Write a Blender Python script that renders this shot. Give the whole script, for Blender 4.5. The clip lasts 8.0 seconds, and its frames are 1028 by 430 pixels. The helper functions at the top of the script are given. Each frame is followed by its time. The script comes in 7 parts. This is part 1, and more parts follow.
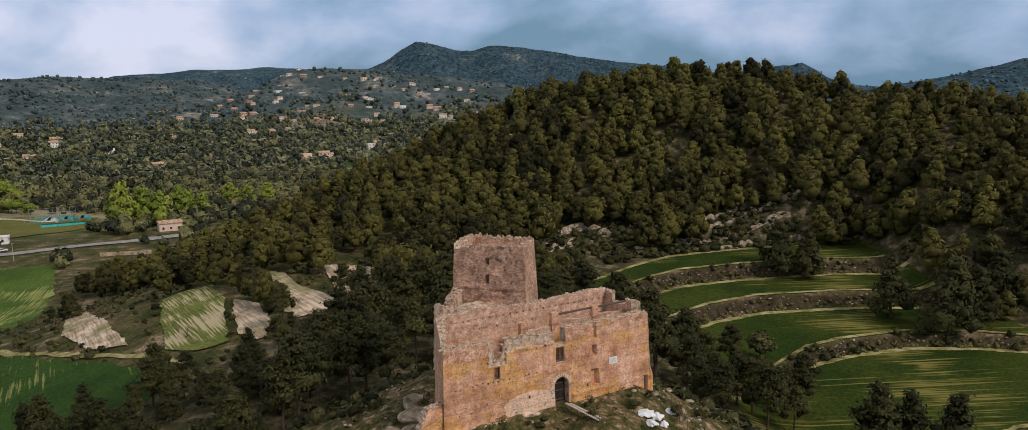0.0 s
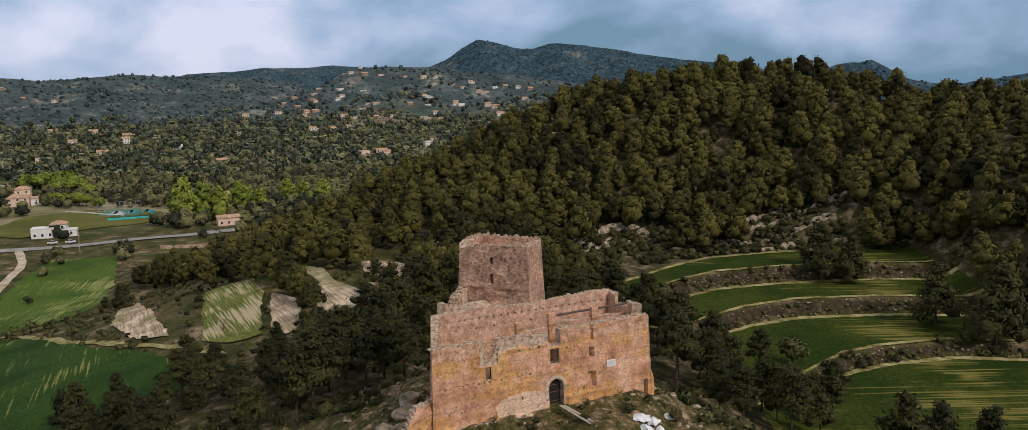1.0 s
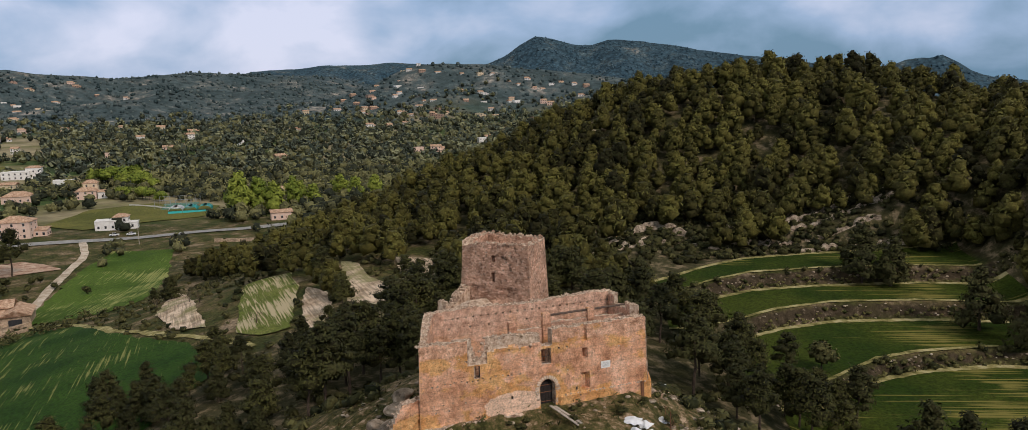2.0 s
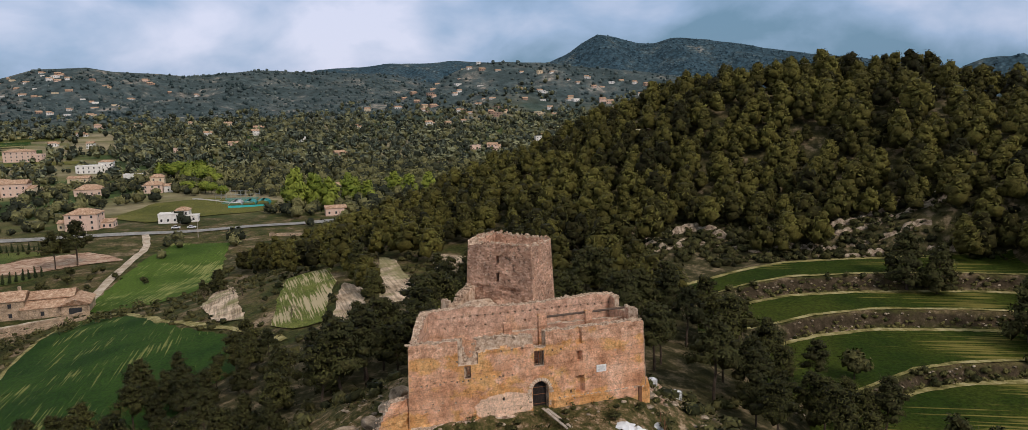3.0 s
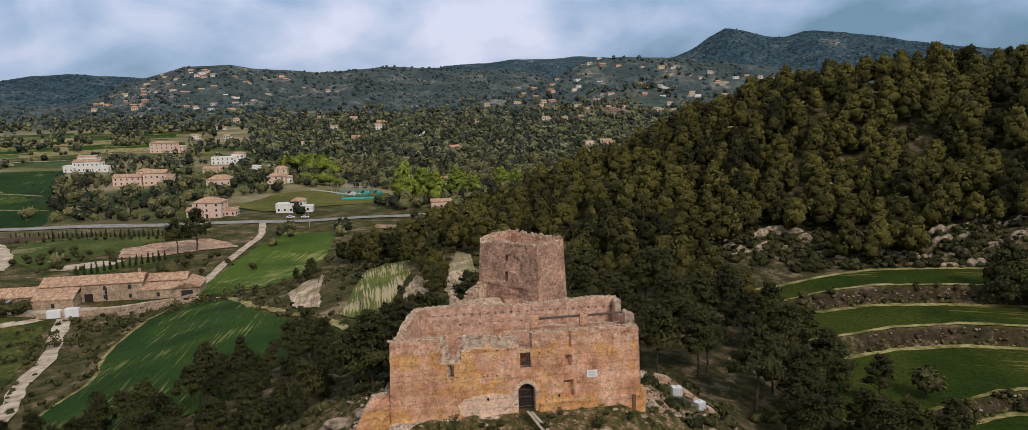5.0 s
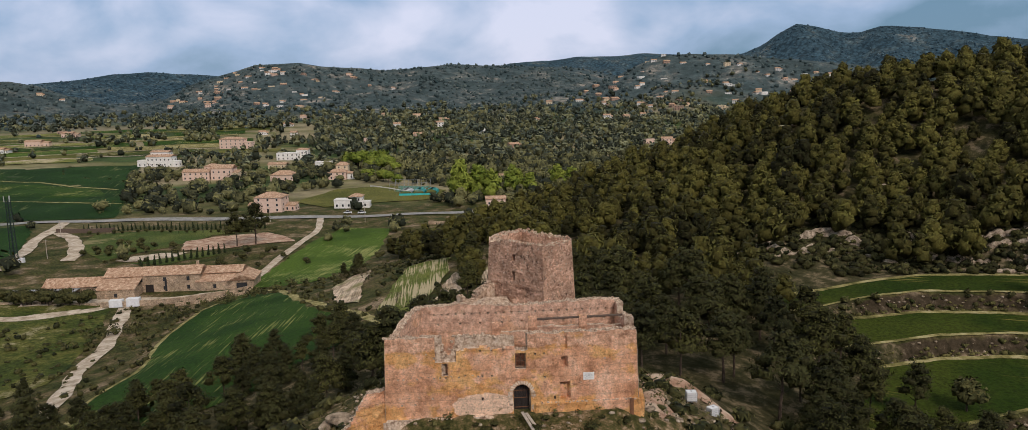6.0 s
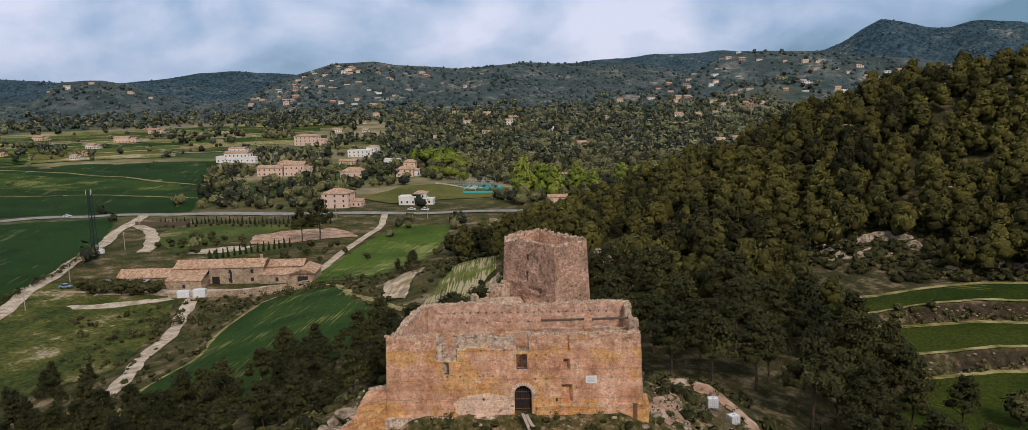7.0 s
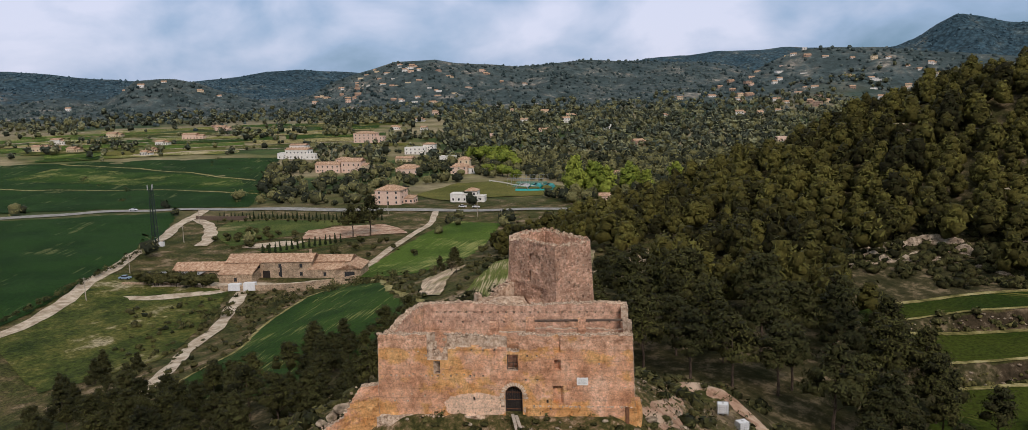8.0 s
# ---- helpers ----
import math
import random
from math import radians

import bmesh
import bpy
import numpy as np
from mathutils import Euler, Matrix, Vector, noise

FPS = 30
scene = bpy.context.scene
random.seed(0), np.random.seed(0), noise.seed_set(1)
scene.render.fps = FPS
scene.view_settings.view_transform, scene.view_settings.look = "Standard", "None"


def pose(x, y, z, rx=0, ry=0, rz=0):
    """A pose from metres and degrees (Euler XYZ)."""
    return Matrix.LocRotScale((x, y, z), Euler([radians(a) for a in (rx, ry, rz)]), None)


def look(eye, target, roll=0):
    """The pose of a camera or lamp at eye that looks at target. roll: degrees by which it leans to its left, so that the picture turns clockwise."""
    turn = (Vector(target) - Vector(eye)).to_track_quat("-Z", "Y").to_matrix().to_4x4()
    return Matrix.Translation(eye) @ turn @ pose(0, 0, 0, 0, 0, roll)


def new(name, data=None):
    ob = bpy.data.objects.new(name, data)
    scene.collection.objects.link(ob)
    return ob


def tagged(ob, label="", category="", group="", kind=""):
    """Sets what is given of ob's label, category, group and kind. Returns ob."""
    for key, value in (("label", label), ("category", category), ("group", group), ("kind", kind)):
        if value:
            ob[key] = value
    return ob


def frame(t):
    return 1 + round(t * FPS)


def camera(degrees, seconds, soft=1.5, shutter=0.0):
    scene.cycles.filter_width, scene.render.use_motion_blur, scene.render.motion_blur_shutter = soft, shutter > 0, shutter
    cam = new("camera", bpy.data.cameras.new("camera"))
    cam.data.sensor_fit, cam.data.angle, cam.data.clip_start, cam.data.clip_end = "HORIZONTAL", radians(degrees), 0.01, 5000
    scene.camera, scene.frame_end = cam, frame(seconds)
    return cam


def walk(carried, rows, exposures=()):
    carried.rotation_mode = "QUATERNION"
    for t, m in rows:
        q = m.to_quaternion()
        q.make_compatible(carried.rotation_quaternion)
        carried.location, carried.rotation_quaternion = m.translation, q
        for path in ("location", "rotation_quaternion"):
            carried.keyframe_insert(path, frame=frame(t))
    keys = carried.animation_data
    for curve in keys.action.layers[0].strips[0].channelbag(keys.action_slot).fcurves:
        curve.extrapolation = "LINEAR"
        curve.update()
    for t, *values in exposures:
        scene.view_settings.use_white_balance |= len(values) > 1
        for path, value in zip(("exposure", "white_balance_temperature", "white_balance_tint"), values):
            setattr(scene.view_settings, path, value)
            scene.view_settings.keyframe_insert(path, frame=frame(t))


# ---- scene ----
cam = camera(64.5, 8.0, 0.5)
PATH = [
    (0, (0.192, 2.481, 28.659), (0.196, 4.458, 28.358), -1.2),
    (0.5, (3.009, 2.726, 28.656), (2.94, 4.702, 28.354), -1.2),
    (1, (5.864, 3.017, 28.666), (5.72, 4.988, 28.363), -1.2),
    (1.5, (8.72, 3.435, 28.65), (8.506, 5.4, 28.346), -1.2),
    (2.8, (16.019, 5.039, 28.692), (15.615, 6.973, 28.381), -1.2),
    (3, (17.131, 5.351, 28.695), (16.698, 7.279, 28.386), -1.1),
    (3.5, (19.883, 6.286, 28.709), (19.377, 8.196, 28.398), -1.1),
    (4, (22.608, 7.276, 28.705), (22.026, 9.164, 28.393), -1.2),
    (4.5, (25.271, 8.387, 28.674), (24.617, 10.251, 28.361), -1.2),
    (6, (32.986, 12.202, 28.691), (32.12, 13.977, 28.374), -1.2),
    (6.5, (35.513, 13.765, 28.673), (34.564, 15.497, 28.354), -1.3),
    (7, (37.909, 15.46, 28.658), (36.887, 17.149, 28.34), -1.3),
    (7.5, (40.234, 17.245, 28.613), (39.143, 18.89, 28.295), -1.4),
    (8, (42.472, 19.039, 28.562), (41.325, 20.646, 28.242), -1.4),
]
walk(cam, [(t, look(eye, target, roll)) for t, eye, target, roll in PATH], [(0, -0.03, 6340, 20), (8, -0.03, 6340, 20)])

# ---------------------------------------------------------------- light
SUN_AZ, SUN_EL = radians(128), radians(40)      # clockwise from +y, height above the horizon
world = bpy.data.worlds.new("world")
scene.world = world
world.use_nodes = True


def sky():
    nt = world.node_tree
    nt.nodes.clear()
    N, L = nt.nodes.new, nt.links.new
    out, bg = N("ShaderNodeOutputWorld"), N("ShaderNodeBackground")
    st = N("ShaderNodeTexSky")
    st.sky_type, st.sun_disc = "NISHITA", False
    st.sun_elevation, st.sun_rotation = SUN_EL, SUN_AZ
    blue = N("ShaderNodeVectorMath")
    blue.operation = "SCALE"
    blue.inputs["Scale"].default_value = 0.10
    L(st.outputs[0], blue.inputs[0])
    co = N("ShaderNodeTexCoord")
    sep = N("ShaderNodeSeparateXYZ")
    L(co.outputs["Generated"], sep.inputs[0])

    def calc(op, a, b):
        m = N("ShaderNodeMath")
        m.operation = op
        for k, v in enumerate((a, b)):
            if isinstance(v, (int, float)):
                m.inputs[k].default_value = v
            else:
                L(v, m.inputs[k])
        return m.outputs[0]
    flat = N("ShaderNodeCombineXYZ")
    L(sep.outputs[0], flat.inputs[0])
    L(sep.outputs[1], flat.inputs[1])
    L(calc("MULTIPLY", sep.outputs[2], 1.9), flat.inputs[2])

    def clouds(scale, detail, shift, rough=0.55):
        mp = N("ShaderNodeMapping")
        mp.inputs["Location"].default_value = shift
        L(flat.outputs[0], mp.inputs[0])
        n = N("ShaderNodeTexNoise")
        n.inputs["Scale"].default_value, n.inputs["Detail"].default_value = scale, detail
        n.inputs["Roughness"].default_value, n.inputs["Distortion"].default_value = rough, 0.25
        L(mp.outputs[0], n.inputs["Vector"])
        return n.outputs["Fac"]
    big, small = clouds(2.6, 3, (1.3, 4.9, 0.0)), clouds(6.5, 7, (0.4, 2.2, 5.0), 0.5)
    mixed = calc("ADD", calc("MULTIPLY", big, 0.45), calc("MULTIPLY", small, 0.40))
    # thinner, brighter cloud towards the west (-x), thicker and bluer towards the east and low over the hills
    side = calc("ADD", calc("MULTIPLY", sep.outputs[0], -0.10), 0.080)
    low = calc("MULTIPLY", calc("MAXIMUM", calc("SUBTRACT", 0.085, sep.outputs[2]), 0.0), calc("MINIMUM", calc("MAXIMUM", calc("ADD", sep.outputs[0], 0.75), 0.0), 0.6))
    val = calc("SUBTRACT", calc("ADD", calc("MULTIPLY", calc("SUBTRACT", mixed, 0.42), 1.5), calc("ADD", side, 0.42)), calc("MULTIPLY", low, 3.0))
    ramp = N("ShaderNodeValToRGB")
    e = ramp.color_ramp.elements
    e[0].position, e[0].color = 0.34, (0.14, 0.28, 0.39, 1)
    e[1].position, e[1].color = 0.63, (0.69, 0.76, 0.88, 1)
    mid = e.new(0.47)
    mid.color = (0.32, 0.47, 0.64, 1)
    L(val, ramp.inputs[0])
    # high cloud takes the sun's warmth
    warm = N("ShaderNodeMix")
    warm.data_type, warm.blend_type = "RGBA", "MULTIPLY"
    warm.inputs[7].default_value = (1.16, 1.0, 0.74, 1)
    rise = N("ShaderNodeMapRange")
    rise.inputs["From Min"].default_value, rise.inputs["From Max"].default_value = 0.16, 0.5
    L(sep.outputs[2], rise.inputs["Value"])
    L(rise.outputs[0], warm.inputs[0])
    L(ramp.outputs[0], warm.inputs[6])
    mix = N("ShaderNodeMix")
    mix.data_type = "RGBA"
    mix.inputs[0].default_value = 0.9
    L(blue.outputs[0], mix.inputs[6])
    L(warm.outputs[2], mix.inputs[7])
    L(mix.outputs[2], bg.inputs["Color"])
    bg.inputs["Strength"].default_value = 1.0
    L(bg.outputs[0], out.inputs["Surface"])


sky()
sun = new("sun", bpy.data.lights.new("sun", "SUN"))
sun.data.energy, sun.data.angle, sun.data.color = 2.3, radians(16), (1.0, 0.90, 0.76)
sun_from = Vector((math.sin(SUN_AZ) * math.cos(SUN_EL), math.cos(SUN_AZ) * math.cos(SUN_EL), math.sin(SUN_EL)))
sun.matrix_world = look(sun_from * 200, (0, 0, 0))
scene.view_settings.exposure = 0.0

# ---------------------------------------------------------------- materials
class Nodes:
    """Short hand for building a material's node tree."""

    def __init__(self, name, rough=0.9, spec=0.25):
        self.mat = bpy.data.materials.new(name)
        self.mat.use_nodes = True
        self.nt = self.mat.node_tree
        self.bsdf = self.nt.nodes["Principled BSDF"]
        self.bsdf.inputs["Roughness"].default_value = rough
        self.bsdf.inputs["Specular IOR Level"].default_value = spec
        self.co = self.nt.nodes.new("ShaderNodeTexCoord").outputs["Object"]

    def node(self, kind, **values):
        n = self.nt.nodes.new(kind)
        for k, v in values.items():
            self.put(n.inputs[k.replace("_", " ")], v)
        return n

    def put(self, socket, v):
        if isinstance(v, bpy.types.NodeSocket):
            self.nt.links.new(v, socket)
        else:
            socket.default_value = v

    def calc(self, op, a, b=0.0):
        m = self.nt.nodes.new("ShaderNodeMath")
        m.operation = op
        self.put(m.inputs[0], a)
        self.put(m.inputs[1], b)
        return m.outputs[0]

    def scaled(self, sx, sy, sz, turn=0.0, shift=(0, 0, 0)):
        m = self.nt.nodes.new("ShaderNodeMapping")
        self.put(m.inputs[0], self.co)
        m.vector_type = "TEXTURE"
        m.inputs["Location"].default_value = shift
        m.inputs["Rotation"].default_value = (0, 0, turn)
        m.inputs["Scale"].default_value = tuple(1 / max(s, 0.02) for s in (sx, sy, sz))
        return m.outputs[0]

    def noise(self, scale, detail=4, rough=0.6, vec=None, warp=0.0):
        return self.node("ShaderNodeTexNoise", Vector=vec or self.co, Scale=scale, Detail=detail, Roughness=rough, Distortion=warp).outputs["Fac"]

    def cells(self, scale, vec=None, out="Distance"):
        return self.node("ShaderNodeTexVoronoi", Vector=vec or self.co, Scale=scale).outputs[out]

    def ramp(self, fac, *stops):
        r = self.nt.nodes.new("ShaderNodeValToRGB")
        e = r.color_ramp.elements
        for k, (p, c) in enumerate(stops):
            s = e[k] if k < 2 else e.new(p)
            s.position = p
        for p, c in stops:
            for s in e:
                if abs(s.position - p) < 1e-6:
                    s.color = (c, c, c, 1) if isinstance(c, (int, float)) else (*c, 1)
        self.put(r.inputs[0], fac)
        return r.outputs[0]

    def mix(self, fac, a, b, how="MIX"):
        m = self.nt.nodes.new("ShaderNodeMix")
        m.data_type, m.blend_type = "RGBA", how
        self.put(m.inputs[0], fac)
        for k, c in ((6, a), (7, b)):
            self.put(m.inputs[k], (*c, 1) if isinstance(c, tuple) else c)
        return m.outputs[2]

    def island(self):
        return self.nt.nodes.new("ShaderNodeNewGeometry").outputs["Random Per Island"]

    def each(self):
        return self.nt.nodes.new("ShaderNodeObjectInfo").outputs["Random"]

    def attr(self, name):
        a = self.nt.nodes.new("ShaderNodeAttribute")
        a.attribute_name = name
        return a.outputs["Fac"]

    def steep(self, lo, hi):
        """0 on level faces, 1 on steep ones."""
        g = self.nt.nodes.new("ShaderNodeNewGeometry")
        s = self.nt.nodes.new("ShaderNodeSeparateXYZ")
        self.put(s.inputs[0], g.outputs["Normal"])
        return self.ramp(s.outputs[2], (hi, 1.0), (lo, 0.0))

    def done(self, colour, bump=None, depth=0.05, rough=None):
        self.put(self.bsdf.inputs["Base Color"], (*colour, 1) if isinstance(colour, tuple) else colour)
        if bump is not None:
            b = self.node("ShaderNodeBump", Height=bump, Distance=depth, Strength=1.0)
            self.put(self.bsdf.inputs["Normal"], b.outputs[0])
        if rough is not None:
            self.put(self.bsdf.inputs["Roughness"], rough)
        return self.mat


def ground_material():
    n = Nodes("ground", 0.95, 0.1)
    near = n.ramp(n.noise(0.11, 6, 0.65), (0.37, (0.038, 0.050, 0.012)), (0.48, (0.080, 0.080, 0.024)), (0.56, (0.135, 0.106, 0.048)), (0.66, (0.32, 0.24, 0.155)))
    tuft = n.ramp(n.noise(1.3, 5, 0.7), (0.40, 0.45), (0.62, 1.15))
    near = n.mix(1.0, near, tuft, "MULTIPLY")
    rock = n.ramp(n.noise(0.7, 8, 0.72), (0.38, (0.026, 0.020, 0.011)), (0.58, (0.066, 0.049, 0.030)), (0.76, (0.34, 0.27, 0.19)))
    near = n.mix(n.steep(0.90, 0.78), near, rock)
    earth = n.ramp(n.noise(0.75, 8, 0.76), (0.40, (0.030, 0.034, 0.010)), (0.49, (0.082, 0.074, 0.026)), (0.55, (0.160, 0.112, 0.056)), (0.63, (0.42, 0.31, 0.21)))
    near = n.mix(n.attr("knoll"), near, earth)
    # floor: darker ground colour below trees, with their shade painted in
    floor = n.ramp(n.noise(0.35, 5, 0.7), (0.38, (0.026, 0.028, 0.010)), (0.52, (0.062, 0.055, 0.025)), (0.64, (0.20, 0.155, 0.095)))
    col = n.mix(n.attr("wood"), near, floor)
    # far land: mosaic of woods, scrub and pale terraces, bluish haze painted in
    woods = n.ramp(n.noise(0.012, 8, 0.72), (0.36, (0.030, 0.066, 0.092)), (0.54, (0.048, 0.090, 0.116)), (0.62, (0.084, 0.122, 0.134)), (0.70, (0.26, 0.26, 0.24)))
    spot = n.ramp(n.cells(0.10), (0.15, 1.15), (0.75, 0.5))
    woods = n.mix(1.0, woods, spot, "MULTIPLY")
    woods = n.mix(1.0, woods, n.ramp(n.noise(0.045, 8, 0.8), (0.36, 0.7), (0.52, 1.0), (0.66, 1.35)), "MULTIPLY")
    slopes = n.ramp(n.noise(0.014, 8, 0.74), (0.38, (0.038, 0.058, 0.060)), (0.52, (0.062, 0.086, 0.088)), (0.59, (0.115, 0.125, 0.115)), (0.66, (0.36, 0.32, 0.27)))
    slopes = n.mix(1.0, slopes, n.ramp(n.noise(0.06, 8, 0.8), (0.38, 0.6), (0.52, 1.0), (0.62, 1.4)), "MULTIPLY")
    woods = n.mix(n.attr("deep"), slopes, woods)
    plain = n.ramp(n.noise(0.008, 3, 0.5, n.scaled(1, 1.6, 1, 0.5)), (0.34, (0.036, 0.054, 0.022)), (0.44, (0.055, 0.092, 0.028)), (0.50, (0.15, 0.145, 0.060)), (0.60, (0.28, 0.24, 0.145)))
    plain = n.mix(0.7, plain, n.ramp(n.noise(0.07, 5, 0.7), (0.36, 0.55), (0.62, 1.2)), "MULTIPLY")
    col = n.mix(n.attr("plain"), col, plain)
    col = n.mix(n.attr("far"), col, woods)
    return n.done(col, n.noise(0.9, 6, 0.7), 0.35)


def crop_material(name, turn, dark, light, straw, gap=0.62, rows=0.55):
    """Sown field: rows of seedlings with straw-coloured tracks where it is thin."""
    n = Nodes(name, 0.95, 0.1)
    patch = n.noise(0.035, 4, 0.6)
    base = n.mix(n.ramp(patch, (0.42, 0.0), (0.58, 1.0)), dark, light)
    base = n.mix(1.0, base, n.ramp(n.noise(1.6, 4, 0.7), (0.38, 0.60), (0.60, 1.25)), "MULTIPLY")
    line = n.noise(rows, 3, 0.6, n.scaled(0.03, 1.0, 0.03, turn))
    thin = n.noise(0.035, 4, 0.6, n.scaled(1, 1, 1, 0, (31, 7, 3)))
    fac = n.ramp(n.calc("ADD", n.calc("MULTIPLY", line, 0.55), n.calc("MULTIPLY", thin, 0.65)), (gap, 0.0), (gap + 0.06, 0.9))
    return n.done(n.mix(fac, base, straw), n.noise(2.5, 3), 0.12)


def meadow_material():
    """Rough grass: dark damp patches, yellowed tufts, bare pale spots."""
    n = Nodes("rough_meadow", 0.95, 0.1)
    col = n.ramp(n.noise(0.05, 8, 0.72), (0.38, (0.026, 0.042, 0.008)), (0.48, (0.058, 0.076, 0.015)), (0.57, (0.115, 0.114, 0.028)), (0.66, (0.36, 0.31, 0.20)))
    col = n.mix(1.0, col, n.ramp(n.noise(0.8, 6, 0.75), (0.34, 0.5), (0.64, 1.3)), "MULTIPLY")
    return n.done(col, n.noise(1.5, 5, 0.7), 0.3)


def soil_material():
    n = Nodes("ploughed_soil", 0.95, 0.1)
    row = n.noise(2.6, 3, 0.6, n.scaled(0.05, 1.0, 0.05, 2.12))
    col = n.ramp(n.noise(0.22, 5, 0.65), (0.38, (0.34, 0.25, 0.165)), (0.58, (0.62, 0.49, 0.36)))
    col = n.mix(1.0, col, n.ramp(row, (0.42, 0.62), (0.56, 1.10)), "MULTIPLY")
    weed = n.ramp(n.noise(0.06, 4, 0.7), (0.50, 0.0), (0.60, 0.7))
    col = n.mix(weed, col, (0.16, 0.17, 0.05))
    return n.done(col, n.calc("ADD", row, n.noise(2.0, 4)), 0.12)


def dirt_material(name, a, b, c):
    n = Nodes(name, 0.95, 0.1)
    col = n.ramp(n.noise(0.35, 6, 0.7), (0.38, a), (0.50, b), (0.62, c))
    return n.done(col, n.noise(1.8, 5, 0.7), 0.10)


def stone_material(name, dark, mid, pale, scale=1.2):
    """Weathered rough stone with dark cracks."""
    n = Nodes(name, 0.93, 0.15)
    col = n.ramp(n.noise(scale, 8, 0.72), (0.36, dark), (0.48, mid), (0.62, pale))
    col = n.mix(0.8, col, n.ramp(n.noise(scale * 0.35, 4, 0.6), (0.35, 0.7), (0.65, 1.12)), "MULTIPLY")
    col = n.mix(0.35, col, n.ramp(n.each(), (0.0, 0.6), (1.0, 1.15)), "MULTIPLY")
    return n.done(col, n.noise(scale * 3, 7, 0.75), 0.12)


def rammed_material():
    """Rammed earth with lime: lifts, orange weathering, pale repairs, grey streaks."""
    n = Nodes("rammed_earth", 0.93, 0.15)
    base = n.ramp(n.noise(0.45, 7, 0.68), (0.33, (0.42, 0.195, 0.105)), (0.45, (0.60, 0.310, 0.180)), (0.54, (0.71, 0.395, 0.245)), (0.66, (0.83, 0.530, 0.365)))
    sep = n.node("ShaderNodeSeparateXYZ", Vector=n.co)
    u, z = sep.outputs[0], sep.outputs[2]
    face = n.ramp(n.calc("ADD", n.calc("MULTIPLY", sep.outputs[1], 0.1), 0.5), (0.49, 1.0), (0.56, 0.25))
    # the walls' upper courses, above the old roof line, are paler and greyer
    high = n.ramp(n.calc("ADD", n.calc("MULTIPLY", z, 0.1), n.calc("MULTIPLY", n.noise(0.8, 5, 0.65), 0.12)), (0.70, 0.0), (0.745, 0.8))
    base = n.mix(high, base, n.ramp(n.noise(1.8, 7, 0.75), (0.38, (0.350, 0.185, 0.112)), (0.50, (0.62, 0.360, 0.235)), (0.62, (0.83, 0.550, 0.385))))
    # the rooms' inner faces keep a pale pinkish plaster
    room = n.ramp(n.calc("ADD", n.calc("MULTIPLY", sep.outputs[1], 0.1), n.calc("MULTIPLY", n.noise(0.7, 4, 0.6), 0.06)), (0.09, 0.0), (0.16, 0.55))
    base = n.mix(room, base, n.ramp(n.noise(0.9, 6, 0.7), (0.34, (0.442, 0.275, 0.195)), (0.62, (0.652, 0.458, 0.349))))
    # ochre weathering: a belt below the old roof line, and the damp foot of the wall
    belt = n.ramp(n.calc("MULTIPLY", z, 0.1), (0.0, 1.0), (0.18, 1.0), (0.25, 0.38), (0.50, 0.25), (0.575, 0.95), (0.655, 0.95), (0.70, 0.0))
    rust = n.calc("ADD", n.calc("MULTIPLY", n.noise(0.30, 6, 0.66, n.scaled(0.9, 0.9, 1.1, 0, (4, 9, 2))), 1.7), -0.36)
    orange = n.ramp(n.calc("ADD", rust, n.calc("MULTIPLY", n.calc("SUBTRACT", belt, 0.5), 0.22)), (0.49, 0.0), (0.585, 0.92))
    base = n.mix(n.calc("MULTIPLY", orange, face), base, n.mix(n.ramp(n.noise(0.9, 4, 0.6), (0.35, 0.0), (0.65, 1.0)), (0.58, 0.270, 0.090), (0.72, 0.420, 0.175)))
    # pale lime plaster left of the door
    du, dz = n.calc("MULTIPLY", n.calc("SUBTRACT", u, 8.3), 0.32), n.calc("MULTIPLY", n.calc("SUBTRACT", z, 1.7), 0.78)
    far = n.calc("ADD", n.calc("ADD", n.calc("MULTIPLY", du, du), n.calc("MULTIPLY", dz, dz)), n.calc("MULTIPLY", n.calc("SUBTRACT", n.noise(0.9, 5, 0.6), 0.5), 1.1))
    base = n.mix(n.ramp(far, (0.66, 0.92), (0.74, 0.0)), base, (0.80, 0.555, 0.400))
    wob = n.calc("ADD", z, n.calc("MULTIPLY", n.noise(0.6, 3), 0.5))
    lift = n.calc("FRACT", n.calc("MULTIPLY", wob, 1.18))
    band = n.ramp(lift, (0.0, 0.66), (0.07, 0.97), (0.55, 1.05), (0.93, 1.0), (1.0, 0.72))
    base = n.mix(0.8, base, band, "MULTIPLY")
    streak = n.ramp(n.noise(1.1, 5, 0.7, n.scaled(1.3, 1.3, 0.35)), (0.38, 0.74), (0.56, 1.04))
    base = n.mix(0.6, base, streak, "MULTIPLY")
    pit = n.ramp(n.noise(4.5, 8, 0.8), (0.36, 0.42), (0.445, 0.95), (0.53, 1.14), (0.64, 1.50))
    base = n.mix(0.9, base, pit, "MULTIPLY")
    h = n.calc("ADD", n.noise(5.5, 7, 0.8), n.calc("MULTIPLY", lift, 0.15))
    return n.done(base, h, 0.16)


